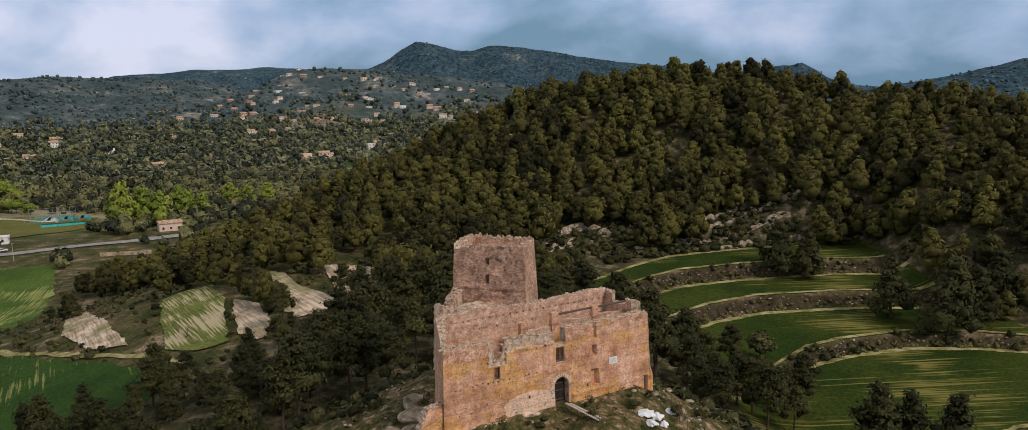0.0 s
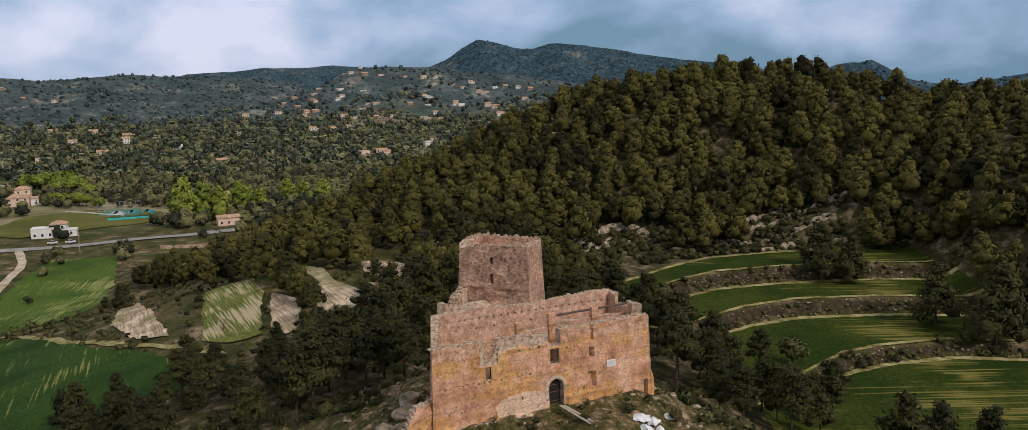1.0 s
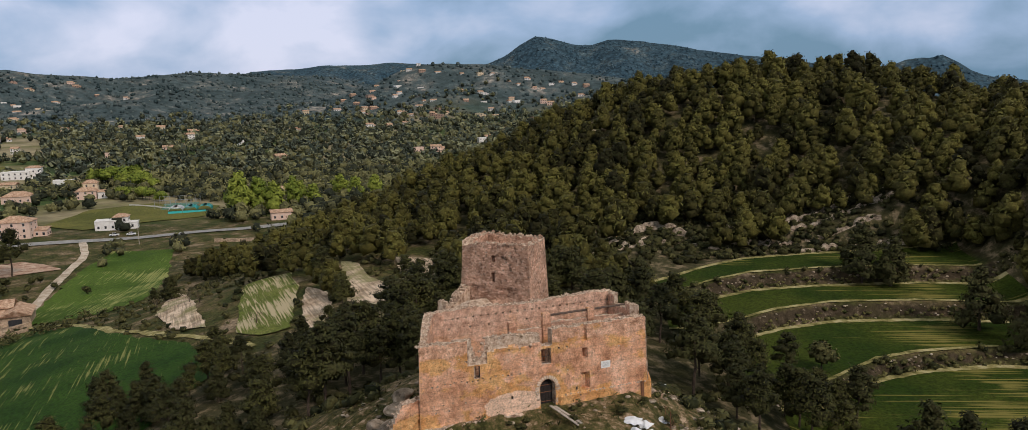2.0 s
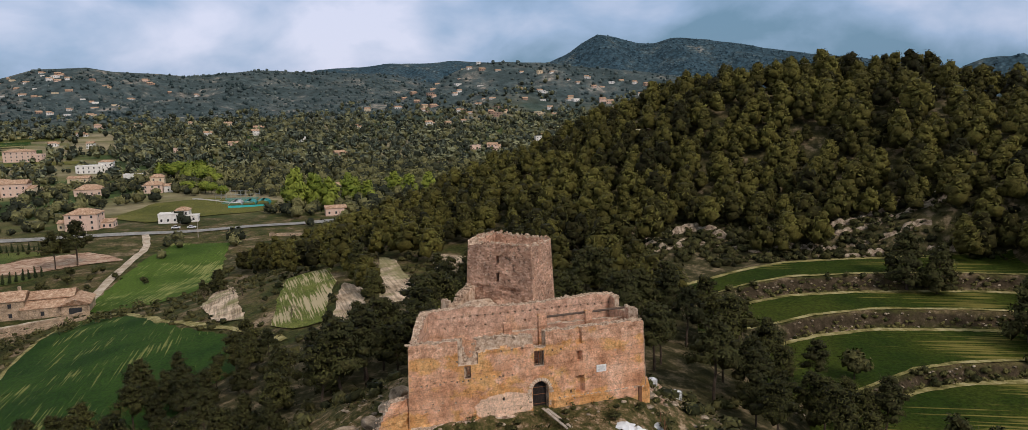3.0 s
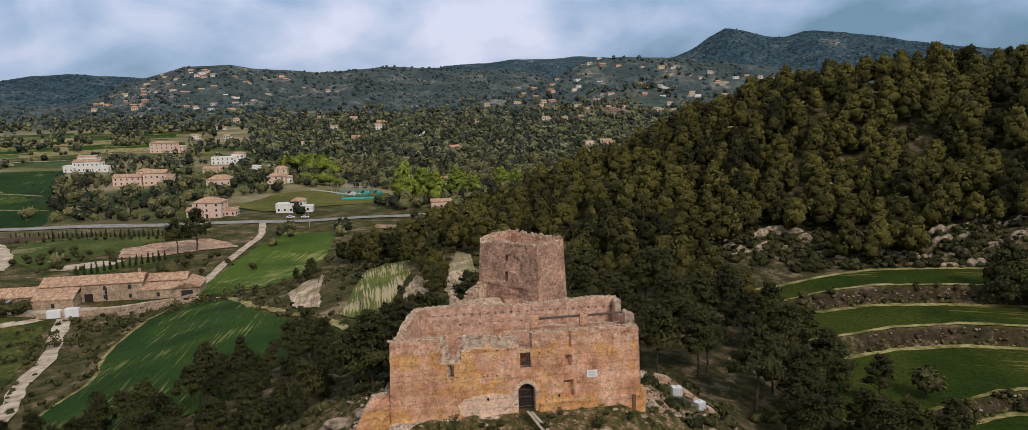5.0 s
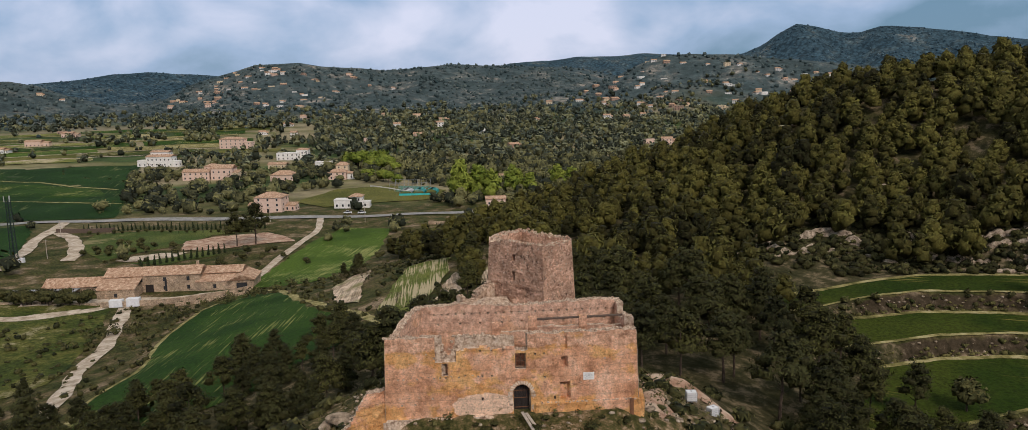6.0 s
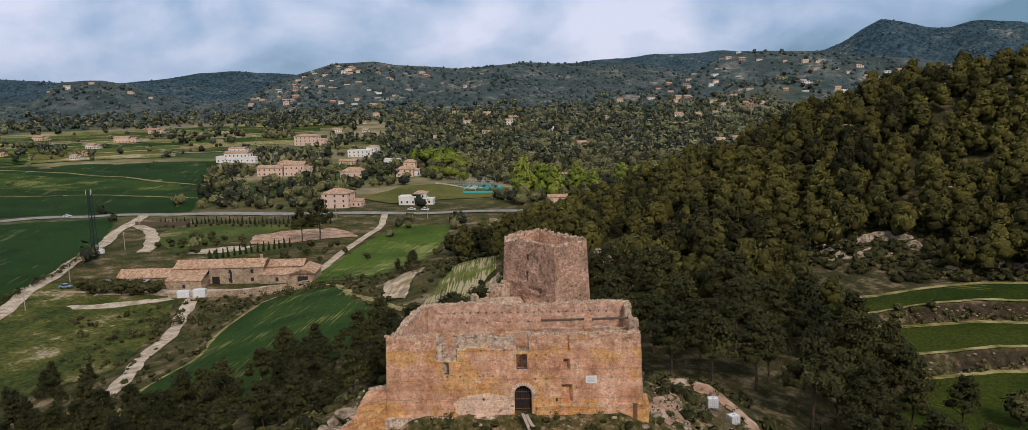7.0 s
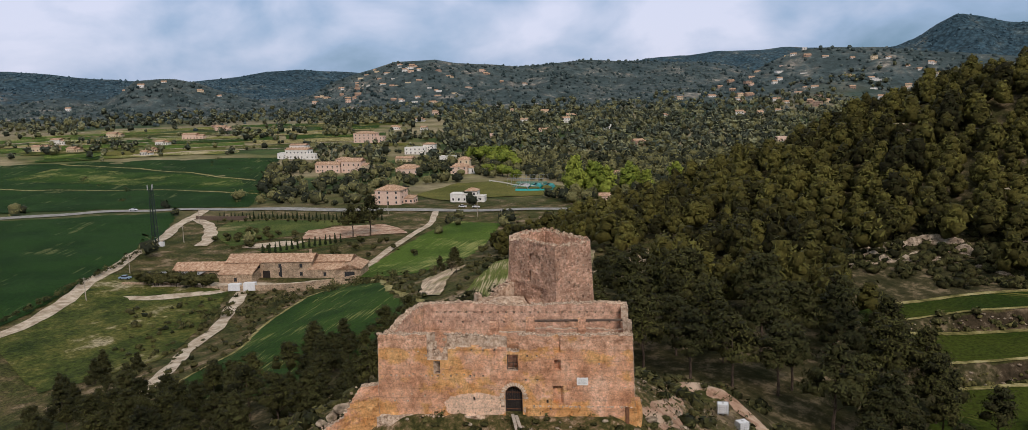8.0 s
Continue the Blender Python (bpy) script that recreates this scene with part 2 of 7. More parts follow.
def masonry_material(name, a, b, c, joint):
    """Rubble masonry in rough lime mortar."""
    n = Nodes(name, 0.93, 0.15)
    vec = n.scaled(1.0, 1.0, 1.7)
    warp = n.node("ShaderNodeVectorMath")
    warp.operation = "ADD"
    nz = n.node("ShaderNodeTexNoise", Vector=n.co, Scale=2.2, Detail=3.0).outputs["Color"]
    n.put(warp.inputs[0], vec)
    sc = n.node("ShaderNodeVectorMath")
    sc.operation = "SCALE"
    n.put(sc.inputs[0], nz)
    sc.inputs["Scale"].default_value = 0.35
    n.put(warp.inputs[1], sc.outputs[0])
    v = warp.outputs[0]
    tone = n.node("ShaderNodeSeparateColor", Color=n.cells(3.4, v, "Color")).outputs[0]
    stone = n.ramp(tone, (0.1, a), (0.5, b), (0.9, c))
    e = n.node("ShaderNodeTexVoronoi", Vector=v, Scale=3.4)
    e.feature = "DISTANCE_TO_EDGE"
    gap = n.ramp(e.outputs["Distance"], (0.02, 0.0), (0.09, 1.0))
    col = n.mix(gap, joint, stone)
    big = n.ramp(n.noise(0.5, 6, 0.7), (0.38, 0.62), (0.60, 1.22))
    col = n.mix(0.9, col, big, "MULTIPLY")
    hole = n.ramp(n.noise(2.6, 3, 0.6), (0.34, 0.30), (0.42, 1.0))
    col = n.mix(0.8, col, hole, "MULTIPLY")
    return n.done(col, n.calc("ADD", gap, n.noise(7.0, 5, 0.7)), 0.08)


def leaf_material(name, dark, light, spread=0.55, scale=0.16, fine=0.0, depth=0.0, low=0.22, high=0.72):
    """Leaves: tone varies tree by tree and over the wood; fine paints a grain of shoots and shaded gaps into a clump's
    colour.
    """
    n = Nodes(name, 0.75, 0.12)
    f = n.calc("ADD", n.calc("MULTIPLY", n.island(), spread), n.calc("MULTIPLY", n.noise(scale, 3, 0.6), 1.0 - spread))
    f = n.calc("ADD", f, n.calc("MULTIPLY", n.calc("SUBTRACT", n.each(), 0.5), 0.28))
    f = n.calc("ADD", f, n.calc("MULTIPLY", n.attr("tone"), 0.75))
    col = n.ramp(f, (low, dark), (high, light))
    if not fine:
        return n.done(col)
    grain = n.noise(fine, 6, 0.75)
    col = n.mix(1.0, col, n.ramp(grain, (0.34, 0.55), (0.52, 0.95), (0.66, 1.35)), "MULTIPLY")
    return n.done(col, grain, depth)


def bark_material():
    n = Nodes("bark", 0.9, 0.1)
    return n.done(n.ramp(n.noise(3.0, 5, 0.7, n.scaled(1, 1, 0.3)), (0.35, (0.035, 0.026, 0.020)), (0.65, (0.12, 0.090, 0.068))), n.noise(6, 4, 0.7, n.scaled(1, 1, 0.3)), 0.05)


def plain_material(name, a, b, rough=0.7, scale=1.5, depth=0.01, metal=0.0):
    n = Nodes(name, rough, 0.3)
    n.bsdf.inputs["Metallic"].default_value = metal
    return n.done(n.mix(n.ramp(n.noise(scale, 5, 0.65), (0.32, 0.0), (0.68, 1.0)), a, b), n.noise(scale * 5, 3), depth)


def tile_material():
    """Old clay roof tiles in courses."""
    n = Nodes("roof_tile", 0.85, 0.2)
    col = n.ramp(n.noise(0.9, 6, 0.75), (0.36, (0.24, 0.135, 0.082)), (0.50, (0.42, 0.265, 0.170)), (0.62, (0.58, 0.43, 0.31)))
    col = n.mix(0.7, col, n.ramp(n.cells(2.2), (0.1, 0.7), (0.7, 1.15)), "MULTIPLY")
    return n.done(col, n.cells(2.2), 0.08)


M = dict(
    ground=ground_material(),
    green_a=crop_material("spring_cereal", 2.08, (0.014, 0.043, 0.004), (0.028, 0.066, 0.007), (0.22, 0.22, 0.07), 0.655, 1.8),
    green_w=crop_material("bright_cereal", 1.9, (0.042, 0.082, 0.009), (0.070, 0.118, 0.016), (0.26, 0.27, 0.09), 0.655, 1.8),
    green_b=crop_material("young_cereal", 2.3, (0.008, 0.032, 0.004), (0.015, 0.047, 0.007), (0.12, 0.13, 0.05), 0.70),
    green_t=crop_material("terrace_cereal", 0.06, (0.018, 0.036, 0.003), (0.040, 0.055, 0.006), (0.18, 0.155, 0.04), 0.645, 1.5),
    meadow=meadow_material(),
    stubble=crop_material("weedy_stubble", 2.12, (0.100, 0.125, 0.025), (0.19, 0.195, 0.050), (0.46, 0.38, 0.24), 0.625, 3.2),
    yellowgrass=crop_material("yellow_grass", 2.0, (0.085, 0.092, 0.020), (0.135, 0.130, 0.032), (0.20, 0.17, 0.07), 0.70, 0.4),
    soil=soil_material(),
    dirt=dirt_material("pale_dirt", (0.30, 0.24, 0.17), (0.46, 0.38, 0.29), (0.60, 0.52, 0.42)),
    lawn=crop_material("garden_grass", 1.0, (0.050, 0.078, 0.016), (0.100, 0.118, 0.030), (0.22, 0.19, 0.09), 0.68),
    redsoil=dirt_material("reddish_dirt", (0.24, 0.14, 0.09), (0.40, 0.26, 0.18), (0.52, 0.40, 0.30)),
    drygrass=dirt_material("dry_grass", (0.10, 0.095, 0.03), (0.24, 0.21, 0.08), (0.40, 0.35, 0.18)),
    asphalt=dirt_material("worn_asphalt", (0.20, 0.20, 0.19), (0.27, 0.265, 0.25), (0.34, 0.33, 0.31)),
    rammed=rammed_material(),
    rubble=masonry_material("tower_masonry", (0.43, 0.240, 0.158), (0.61, 0.370, 0.255), (0.75, 0.50, 0.365), (0.55, 0.330, 0.225)),
    cap=stone_material("wall_core", (0.22, 0.135, 0.085), (0.56, 0.40, 0.285), (0.82, 0.67, 0.52), 2.6),
    rock=stone_material("limestone", (0.085, 0.068, 0.048), (0.32, 0.250, 0.180), (0.58, 0.485, 0.37), 0.9),
    farmstone=masonry_material("farm_stone", (0.40, 0.285, 0.190), (0.54, 0.395, 0.270), (0.64, 0.50, 0.365), (0.48, 0.36, 0.25)),
    pine=leaf_material("pine_needles", (0.020, 0.022, 0.006), (0.120, 0.114, 0.026), 0.22, 0.03),
    # the *_core entries: darker leaf copies, the crown's inner shade painted in
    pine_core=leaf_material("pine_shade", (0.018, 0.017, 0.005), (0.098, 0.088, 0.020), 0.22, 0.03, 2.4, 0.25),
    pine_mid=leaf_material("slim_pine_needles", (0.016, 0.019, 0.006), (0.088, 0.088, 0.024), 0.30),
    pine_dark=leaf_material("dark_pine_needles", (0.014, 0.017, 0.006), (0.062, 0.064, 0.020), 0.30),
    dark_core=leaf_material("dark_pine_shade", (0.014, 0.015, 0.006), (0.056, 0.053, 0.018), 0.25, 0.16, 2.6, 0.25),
    poplar=leaf_material("spring_leaves", (0.090, 0.132, 0.016), (0.260, 0.300, 0.050), 0.35),
    olive=leaf_material("shrub_leaves", (0.022, 0.027, 0.009), (0.100, 0.096, 0.034)),
    cypress=leaf_material("cypress_needles", (0.010, 0.018, 0.007), (0.034, 0.048, 0.018)),
    tuft=leaf_material("grass_blades", (0.030, 0.036, 0.010), (0.140, 0.125, 0.045)),
    blossom=leaf_material("dry_twigs", (0.07, 0.055, 0.035), (0.20, 0.16, 0.09)),
    midwood=leaf_material("valley_woods", (0.030, 0.036, 0.021), (0.200, 0.192, 0.078), 0.40, 0.02, 0, 0, 0.33, 0.66),
    # plain_woods: leaf colour lightened for the haze farther off
    plainwood=leaf_material("plain_woods", (0.062, 0.078, 0.058), (0.235, 0.240, 0.132), 0.30, 0.015, 0, 0, 0.33, 0.66),
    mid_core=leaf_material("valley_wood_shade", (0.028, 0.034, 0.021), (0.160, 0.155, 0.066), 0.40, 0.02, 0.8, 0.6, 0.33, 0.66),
    # mountain and slope woods: blue distance haze mixed into the leaf colour
    farwood=leaf_material("hazy_far_woods", (0.030, 0.068, 0.096), (0.090, 0.148, 0.178), 0.55, 0.012, 0.35, 0.5),
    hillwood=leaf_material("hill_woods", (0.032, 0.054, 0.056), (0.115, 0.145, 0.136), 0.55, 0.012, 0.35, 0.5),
    poplar_core=leaf_material("spring_leaf_clumps", (0.085, 0.126, 0.016), (0.250, 0.290, 0.050), 0.35, 0.16, 1.6, 0.2),
    olive_core=leaf_material("shrub_clumps", (0.018, 0.022, 0.008), (0.080, 0.076, 0.027), 0.55, 0.16, 1.8, 0.2),
    bark=bark_material(),
    tile=tile_material(),
    white=plain_material("white_render", (0.62, 0.60, 0.56), (0.78, 0.76, 0.72), 0.8, 0.8),
    pink=plain_material("pink_render", (0.60, 0.42, 0.33), (0.70, 0.52, 0.42), 0.8, 0.8),
    # pinkish-brown house render, its tone also lowered for houses in shade
    brick=plain_material("brown_render", (0.26, 0.17, 0.125), (0.40, 0.28, 0.21), 0.85, 0.8),
    cream=plain_material("cream_render", (0.55, 0.43, 0.28), (0.66, 0.54, 0.38), 0.8, 0.8),
    dark=plain_material("window_dark", (0.020, 0.022, 0.026), (0.045, 0.046, 0.050), 0.25, 2.0),
    wood=plain_material("old_oak", (0.014, 0.011, 0.010), (0.036, 0.028, 0.024), 0.85, 3.0, 0.03),
    timber=plain_material("grey_timber", (0.30, 0.25, 0.20), (0.48, 0.42, 0.36), 0.85, 3.0, 0.02),
    beam=plain_material("dark_beam", (0.07, 0.050, 0.038), (0.14, 0.10, 0.075), 0.85, 3.0, 0.02),
    plaque=plain_material("white_panel", (0.70, 0.69, 0.66), (0.80, 0.79, 0.77), 0.5, 2.0),
    grey=plain_material("grey_print", (0.30, 0.30, 0.30), (0.40, 0.40, 0.40), 0.6, 2.0),
    plastic=plain_material("white_plastic", (0.62, 0.63, 0.64), (0.76, 0.77, 0.78), 0.45, 1.5),
    steel=plain_material("galvanised_steel", (0.33, 0.34, 0.35), (0.46, 0.47, 0.48), 0.45, 4.0, 0.01, 0.6),
    rust=plain_material("rusty_iron", (0.12, 0.055, 0.03), (0.22, 0.10, 0.05), 0.8, 4.0),
    teal=plain_material("teal_sheet", (0.03, 0.40, 0.40), (0.06, 0.52, 0.50), 0.45, 0.5),
    court=plain_material("court_surface", (0.05, 0.14, 0.10), (0.08, 0.19, 0.13), 0.85, 0.4),
    paint=plain_material("car_paint", (0.62, 0.63, 0.65), (0.70, 0.71, 0.73), 0.3, 0.5),
    bluepaint=plain_material("blue_car_paint", (0.16, 0.24, 0.34), (0.20, 0.28, 0.38), 0.3, 0.5),
    maststeel=plain_material("green_mast_steel", (0.010, 0.020, 0.018), (0.020, 0.034, 0.030), 0.6, 2.0),
)

# ---------------------------------------------------------------- lie of the land
def sstep(a, b, v):
    t = np.clip((v - a) / (b - a), 0, 1)
    return t * t * (3 - 2 * t)


def bump(x, y, cx, cy, rx, ry, turn=0.0):
    c, s = np.cos(turn), np.sin(turn)
    u, v = (x - cx) * c + (y - cy) * s, -(x - cx) * s + (y - cy) * c
    return np.exp(-(u / rx) ** 2 - (v / ry) ** 2)


# far ridges: breadth, and the crest as (x, y, height)
RIDGES = [
    (240, ((-456, 2664, 109), (-393, 2674, 133), (-347, 2680, 165), (-298, 2686, 192), (-241, 2692, 185), (-179, 2697, 167), (-115, 2700, 160), (-66, 2702, 171), (51, 2702, 167), (157, 2698, 152), (357, 2679, 113), (592, 2637, 85), (824, 2574, 50))),
    (150, ((-503, 1416, 21), (-451, 1433, 37), (-403, 1447, 60), (-375, 1455, 72), (-342, 1463, 78), (-253, 1481, 74), (-150, 1495, 63), (-20, 1502, 45), (146, 1495, 20)))]
WEST_HILLS = [
    (230, ((-1076, 1617, 65), (-1025, 1651, 75), (-953, 1696, 82), (-893, 1730, 77), (-799, 1778, 70), (-718, 1815, 63), (-650, 1842, 53), (-582, 1866, 41))),
    (170, ((-1331, 1183, 0), (-1295, 1223, 35), (-1267, 1254, 56), (-1238, 1285, 65), (-1197, 1324, 82), (-1135, 1381, 83), (-1092, 1417, 72), (-990, 1494, 62), (-895, 1556, 50))),
    (95, ((-1408, 805, 15), (-1389, 840, 51), (-1366, 878, 56), (-1348, 907, 53), (-1330, 934, 44), (-1301, 976, 29), (-1256, 1037, 4)))]
OUTER_RIDGES = [
    (260, ((-2285, 605, 114), (-2225, 806, 102), (-2169, 952, 89), (-2097, 1107, 74), (-2039, 1213, 58), (-1982, 1308, 44))),
    (180, ((-2038, 1406, 51), (-1987, 1479, 62), (-1921, 1566, 80), (-1863, 1637, 84), (-1788, 1721, 76), (-1681, 1830, 61))),
    (300, ((-1537, 3258, 120), (-1270, 3371, 138), (-1028, 3453, 143), (-823, 3507, 137), (-554, 3560, 128))),
    (75, ((653, 2208, 65), (709, 2191, 78), (755, 2175, 87), (778, 2167, 86), (801, 2158, 69), (854, 2138, 35))),
    (170, ((685, 1558, 19), (755, 1526, 32), (802, 1501, 42), (847, 1477, 54), (904, 1442, 68), (1004, 1375, 86)))]
# brinks of the three terrace banks: y along x
BRINK_1 = ((10, 24, 36, 50, 70, 110), (152, 165, 174, 178, 181, 180))
BRINK_2 = ((10, 29, 39, 50, 68, 110), (136, 150, 158, 163, 165, 163))
BRINK_3 = ((20, 40, 46, 52, 60, 72, 85, 110), (112, 128, 134, 140, 144, 147, 146, 138))


def brink(b, x):
    return np.interp(x, b[0], b[1])


def terrace(x, y):
    def drop(b):
        e = brink(b, x)
        return sstep(e + 0.9, e - 0.9, y)
    return -9.6 - 2.7 * drop(BRINK_1) - 2.6 * drop(BRINK_2) - 2.1 * drop(BRINK_3) - 0.045 * np.clip(196 - y, 0, 90)


def crest_rise(x, y, base, breadth, crest):
    """How far a ridge with that crest line rises over the base height."""
    best, rise = np.full(x.shape, 1e12), np.zeros(x.shape)
    for (x0, y0, z0), (x1, y1, z1) in zip(crest, crest[1:]):
        dx, dy = x1 - x0, y1 - y0
        f = np.clip(((x - x0) * dx + (y - y0) * dy) / (dx * dx + dy * dy), 0, 1)
        d = (x - x0 - f * dx) ** 2 + (y - y0 - f * dy) ** 2
        near = d < best
        best, rise = np.where(near, d, best), np.where(near, z0 + (z1 - z0) * f, rise)
    # spurs and gullies run down both flanks
    along = np.sin(x * 0.031 + 1.1 * np.sin(y * 0.017)) + 0.6 * np.sin(y * 0.043 + 0.9 * np.sin(x * 0.023))
    d = np.sqrt(best) / breadth
    return np.maximum(rise - base, 0) * np.exp(-(d * (1 + 0.16 * along * np.minimum(1, d * 2))) ** 1.45)


def hill(x, y):
    return 42.6 * bump(x, y, 53, 285, 88, 55, 0.11) + 29.7 * bump(x, y, 128, 215, 55, 62, -0.15)


def land(x, y):
    """Height of the ground."""
    x, y = np.asarray(x, float), np.asarray(y, float)
    r = np.hypot(x - 20, y - 10)
    valley = -39 + 33 * sstep(550, 1500, r) + 10 * sstep(1500, 2600, r)
    slope = sstep(-185, -35, x - 0.15 * np.maximum(y - 180, 0) + 0.3 * np.minimum(y - 180, 0))
    shift = 14 * sstep(150, 120, y)
    saddle = -11 - 4 * sstep(0, 50, x) - 8 * sstep(0, 70, x) * sstep(195, 110, y)
    near = sstep(420, 300, y) * sstep(-60, 60, y) * sstep(330, 200, x)
    h = valley + (saddle - valley) * slope * near + hill(x, y)
    reach = 84 + 30 * sstep(168, 142, y)
    top = brink(BRINK_1, x)
    w = sstep(12, 30, x - shift) * sstep(reach + 14, reach - 2, x) * sstep(90, 115, y) * sstep(top + 24, top + 14, y)
    h = h + (terrace(x, y) - h) * w
    k, m = ((x - 2) * 0.863 + (y - 77) * 0.505), (-(x - 2) * 0.505 + (y - 77) * 0.863) / 18.0
    q = np.sqrt((k / np.where(k < 0, 19.0, 15.5)) ** 2 + m * m)
    crag = 1.0 - 9.5 * np.maximum(0, q - 0.60)
    gap = h - crag
    h = crag + 0.5 * (gap + np.sqrt(gap * gap + 3.0)) - 0.04
    fu, fv = (x + 5.79) * 0.8625 + (y - 66.45) * 0.506, (x + 5.79) * -0.506 + (y - 66.45) * 0.8625
    h = h - sstep(-0.3, -1.7, fv) * sstep(-16, -9, fv) * sstep(-6, -1, fu) * sstep(30, 22, fu) * (1.25 - 0.75 * sstep(9.6, 12.2, fu))
    far = r > 600
    if np.any(far):
        fx, fy, fh = x[far], y[far], valley[far] if valley.ndim else np.array([float(valley)])
        fx, fy = np.atleast_1d(fx), np.atleast_1d(fy)
        top = np.zeros(fx.shape)
        for breadth, crest in RIDGES + WEST_HILLS + OUTER_RIDGES:
            top = (top ** 3 + crest_rise(fx, fy, fh, breadth, crest) ** 3) ** (1 / 3)
        if h.ndim:
            h[far] += top
        else:
            h = h + float(top[0])
    h = h + 3.0 * bump(x, y, 8, 106, 7.5, 5)
    knoll = sstep(2.4, 1.3, q) * sstep(0.62, 0.85, q)
    h = h + knoll * (0.35 * np.sin(x * 0.9 + 1.1 * np.sin(y * 0.7)) * np.sin(y * 0.8 + 0.9 * np.sin(x * 0.6)) + 0.18 * np.sin(x * 2.1 + y * 0.5) * np.sin(y * 1.9))
    # uneven ground, rougher on far slopes
    h = h + 0.5 * np.sin(x * 0.083 + 1.3 * np.sin(y * 0.047)) * np.sin(y * 0.071 + 0.8) * sstep(60, 140, r) * (1 - w)
    rough = sstep(1100, 1900, r)
    h = h + rough * (5 * np.sin(x * 0.013 + 2 * np.sin(y * 0.006)) * np.sin(y * 0.011 + 1.7 * np.sin(x * 0.005)) + 2 * np.sin(x * 0.031 + 0.7 * y * 0.02) * np.sin(y * 0.027))
    return h


# ---------------------------------------------------------------- helpers for meshes
rng = np.random.default_rng(7)


def mesh_of(name, verts, faces, mats, slots=None, smooth=False):
    me = bpy.data.meshes.new(name)
    me.from_pydata([tuple(v) for v in verts], [], [tuple(f) for f in faces])
    for m in mats:
        me.materials.append(M[m])
    if slots is not None:
        me.polygons.foreach_set("material_index", np.asarray(slots, np.int32))
    if smooth:
        me.polygons.foreach_set("use_smooth", np.ones(len(faces), bool))
    me.update()
    return me


def bm_mesh(name, bm, mat):
    me = bpy.data.meshes.new(name)
    bm.to_mesh(me)
    bm.free()
    for m in (mat if isinstance(mat, (list, tuple)) else [mat]):
        me.materials.append(M[m])
    return me


def part(name, data, parent, label="", m=None):
    """Links a mesh as one part under a thing or another part."""
    ob = new(name, data)
    ob.parent = parent
    if m is not None:
        ob.matrix_basis = m
    return tagged(ob, label)


def thing(name, label, category, m=None, group="", kind=""):
    ob = new(name)
    ob.empty_display_size = 0.3
    if m is not None:
        ob.matrix_basis = m
    return tagged(ob, label, category, group, kind)


def box_bm(sx, sy, sz, at=(0, 0, 0), bevel=0.0, bm=None, turn=0.0):
    """A box of that size standing on the point at, added to bm."""
    bm = bm or bmesh.new()
    m = pose(at[0], at[1], at[2] + sz / 2, 0, 0, turn) @ Matrix.Diagonal((sx, sy, sz, 1))
    made = bmesh.ops.create_cube(bm, size=1, matrix=m)["verts"]
    if bevel:
        edges = list({e for v in made for e in v.link_edges})
        bmesh.ops.bevel(bm, geom=edges, offset=bevel, segments=1, affect="EDGES")
    return bm


def rod_bm(a, b, r0, r1, sides=6, bm=None):
    """A tapered round bar from a to b."""
    bm = bm or bmesh.new()
    a, b = Vector(a), Vector(b)
    turn = (b - a).to_track_quat("Z", "Y").to_matrix().to_4x4()
    bmesh.ops.create_cone(bm, cap_ends=True, segments=sides, radius1=r0, radius2=r1, depth=(b - a).length, matrix=Matrix.Translation((a + b) / 2) @ turn)
    return bm


def inside(poly, x, y):
    """True where the points lie in the polygon."""
    x, y = np.asarray(x, float), np.asarray(y, float)
    c = np.zeros(np.broadcast(x, y).shape, bool)
    for (x0, y0), (x1, y1) in zip(poly, poly[1:] + poly[:1]):
        cross = ((y0 > y) != (y1 > y)) & (x < (x1 - x0) * (y - y0) / ((y1 - y0) or 1e-9) + x0)
        c ^= cross
    return c


def patch(name, poly, mat, label, category, lift=0.2, step=5.0, kind="structure"):
    """A sheet in the shape of the polygon, laid over the ground."""
    bm = bmesh.new()
    bm.faces.new([bm.verts.new((px, py, 0)) for px, py in poly])
    for axis in (0, 1):
        lo, hi = min(p[axis] for p in poly), max(p[axis] for p in poly)
        for c in np.arange(math.ceil(lo / step) * step, hi, step):
            co, no = [0, 0, 0], [0, 0, 0]
            co[axis], no[axis] = float(c), 1
            bmesh.ops.bisect_plane(bm, geom=bm.verts[:] + bm.edges[:] + bm.faces[:], plane_co=co, plane_no=no)
    wild = 0.32 * min(step, 6.0)
    for v in bm.verts:
        if v.is_boundary:
            v.co.xy += wild * noise.noise_vector(v.co * 0.35).xy
    for v in bm.verts:
        v.co.z = float(land(v.co.x, v.co.y)) + lift
    bmesh.ops.recalc_face_normals(bm, faces=bm.faces)
    if sum(f.normal.z for f in bm.faces) < 0:
        bmesh.ops.reverse_faces(bm, faces=bm.faces)
    me = bm_mesh(name, bm, mat)
    me.polygons.foreach_set("use_smooth", np.ones(len(me.polygons), bool))
    return tagged(new(name, me), label, category, "", kind)


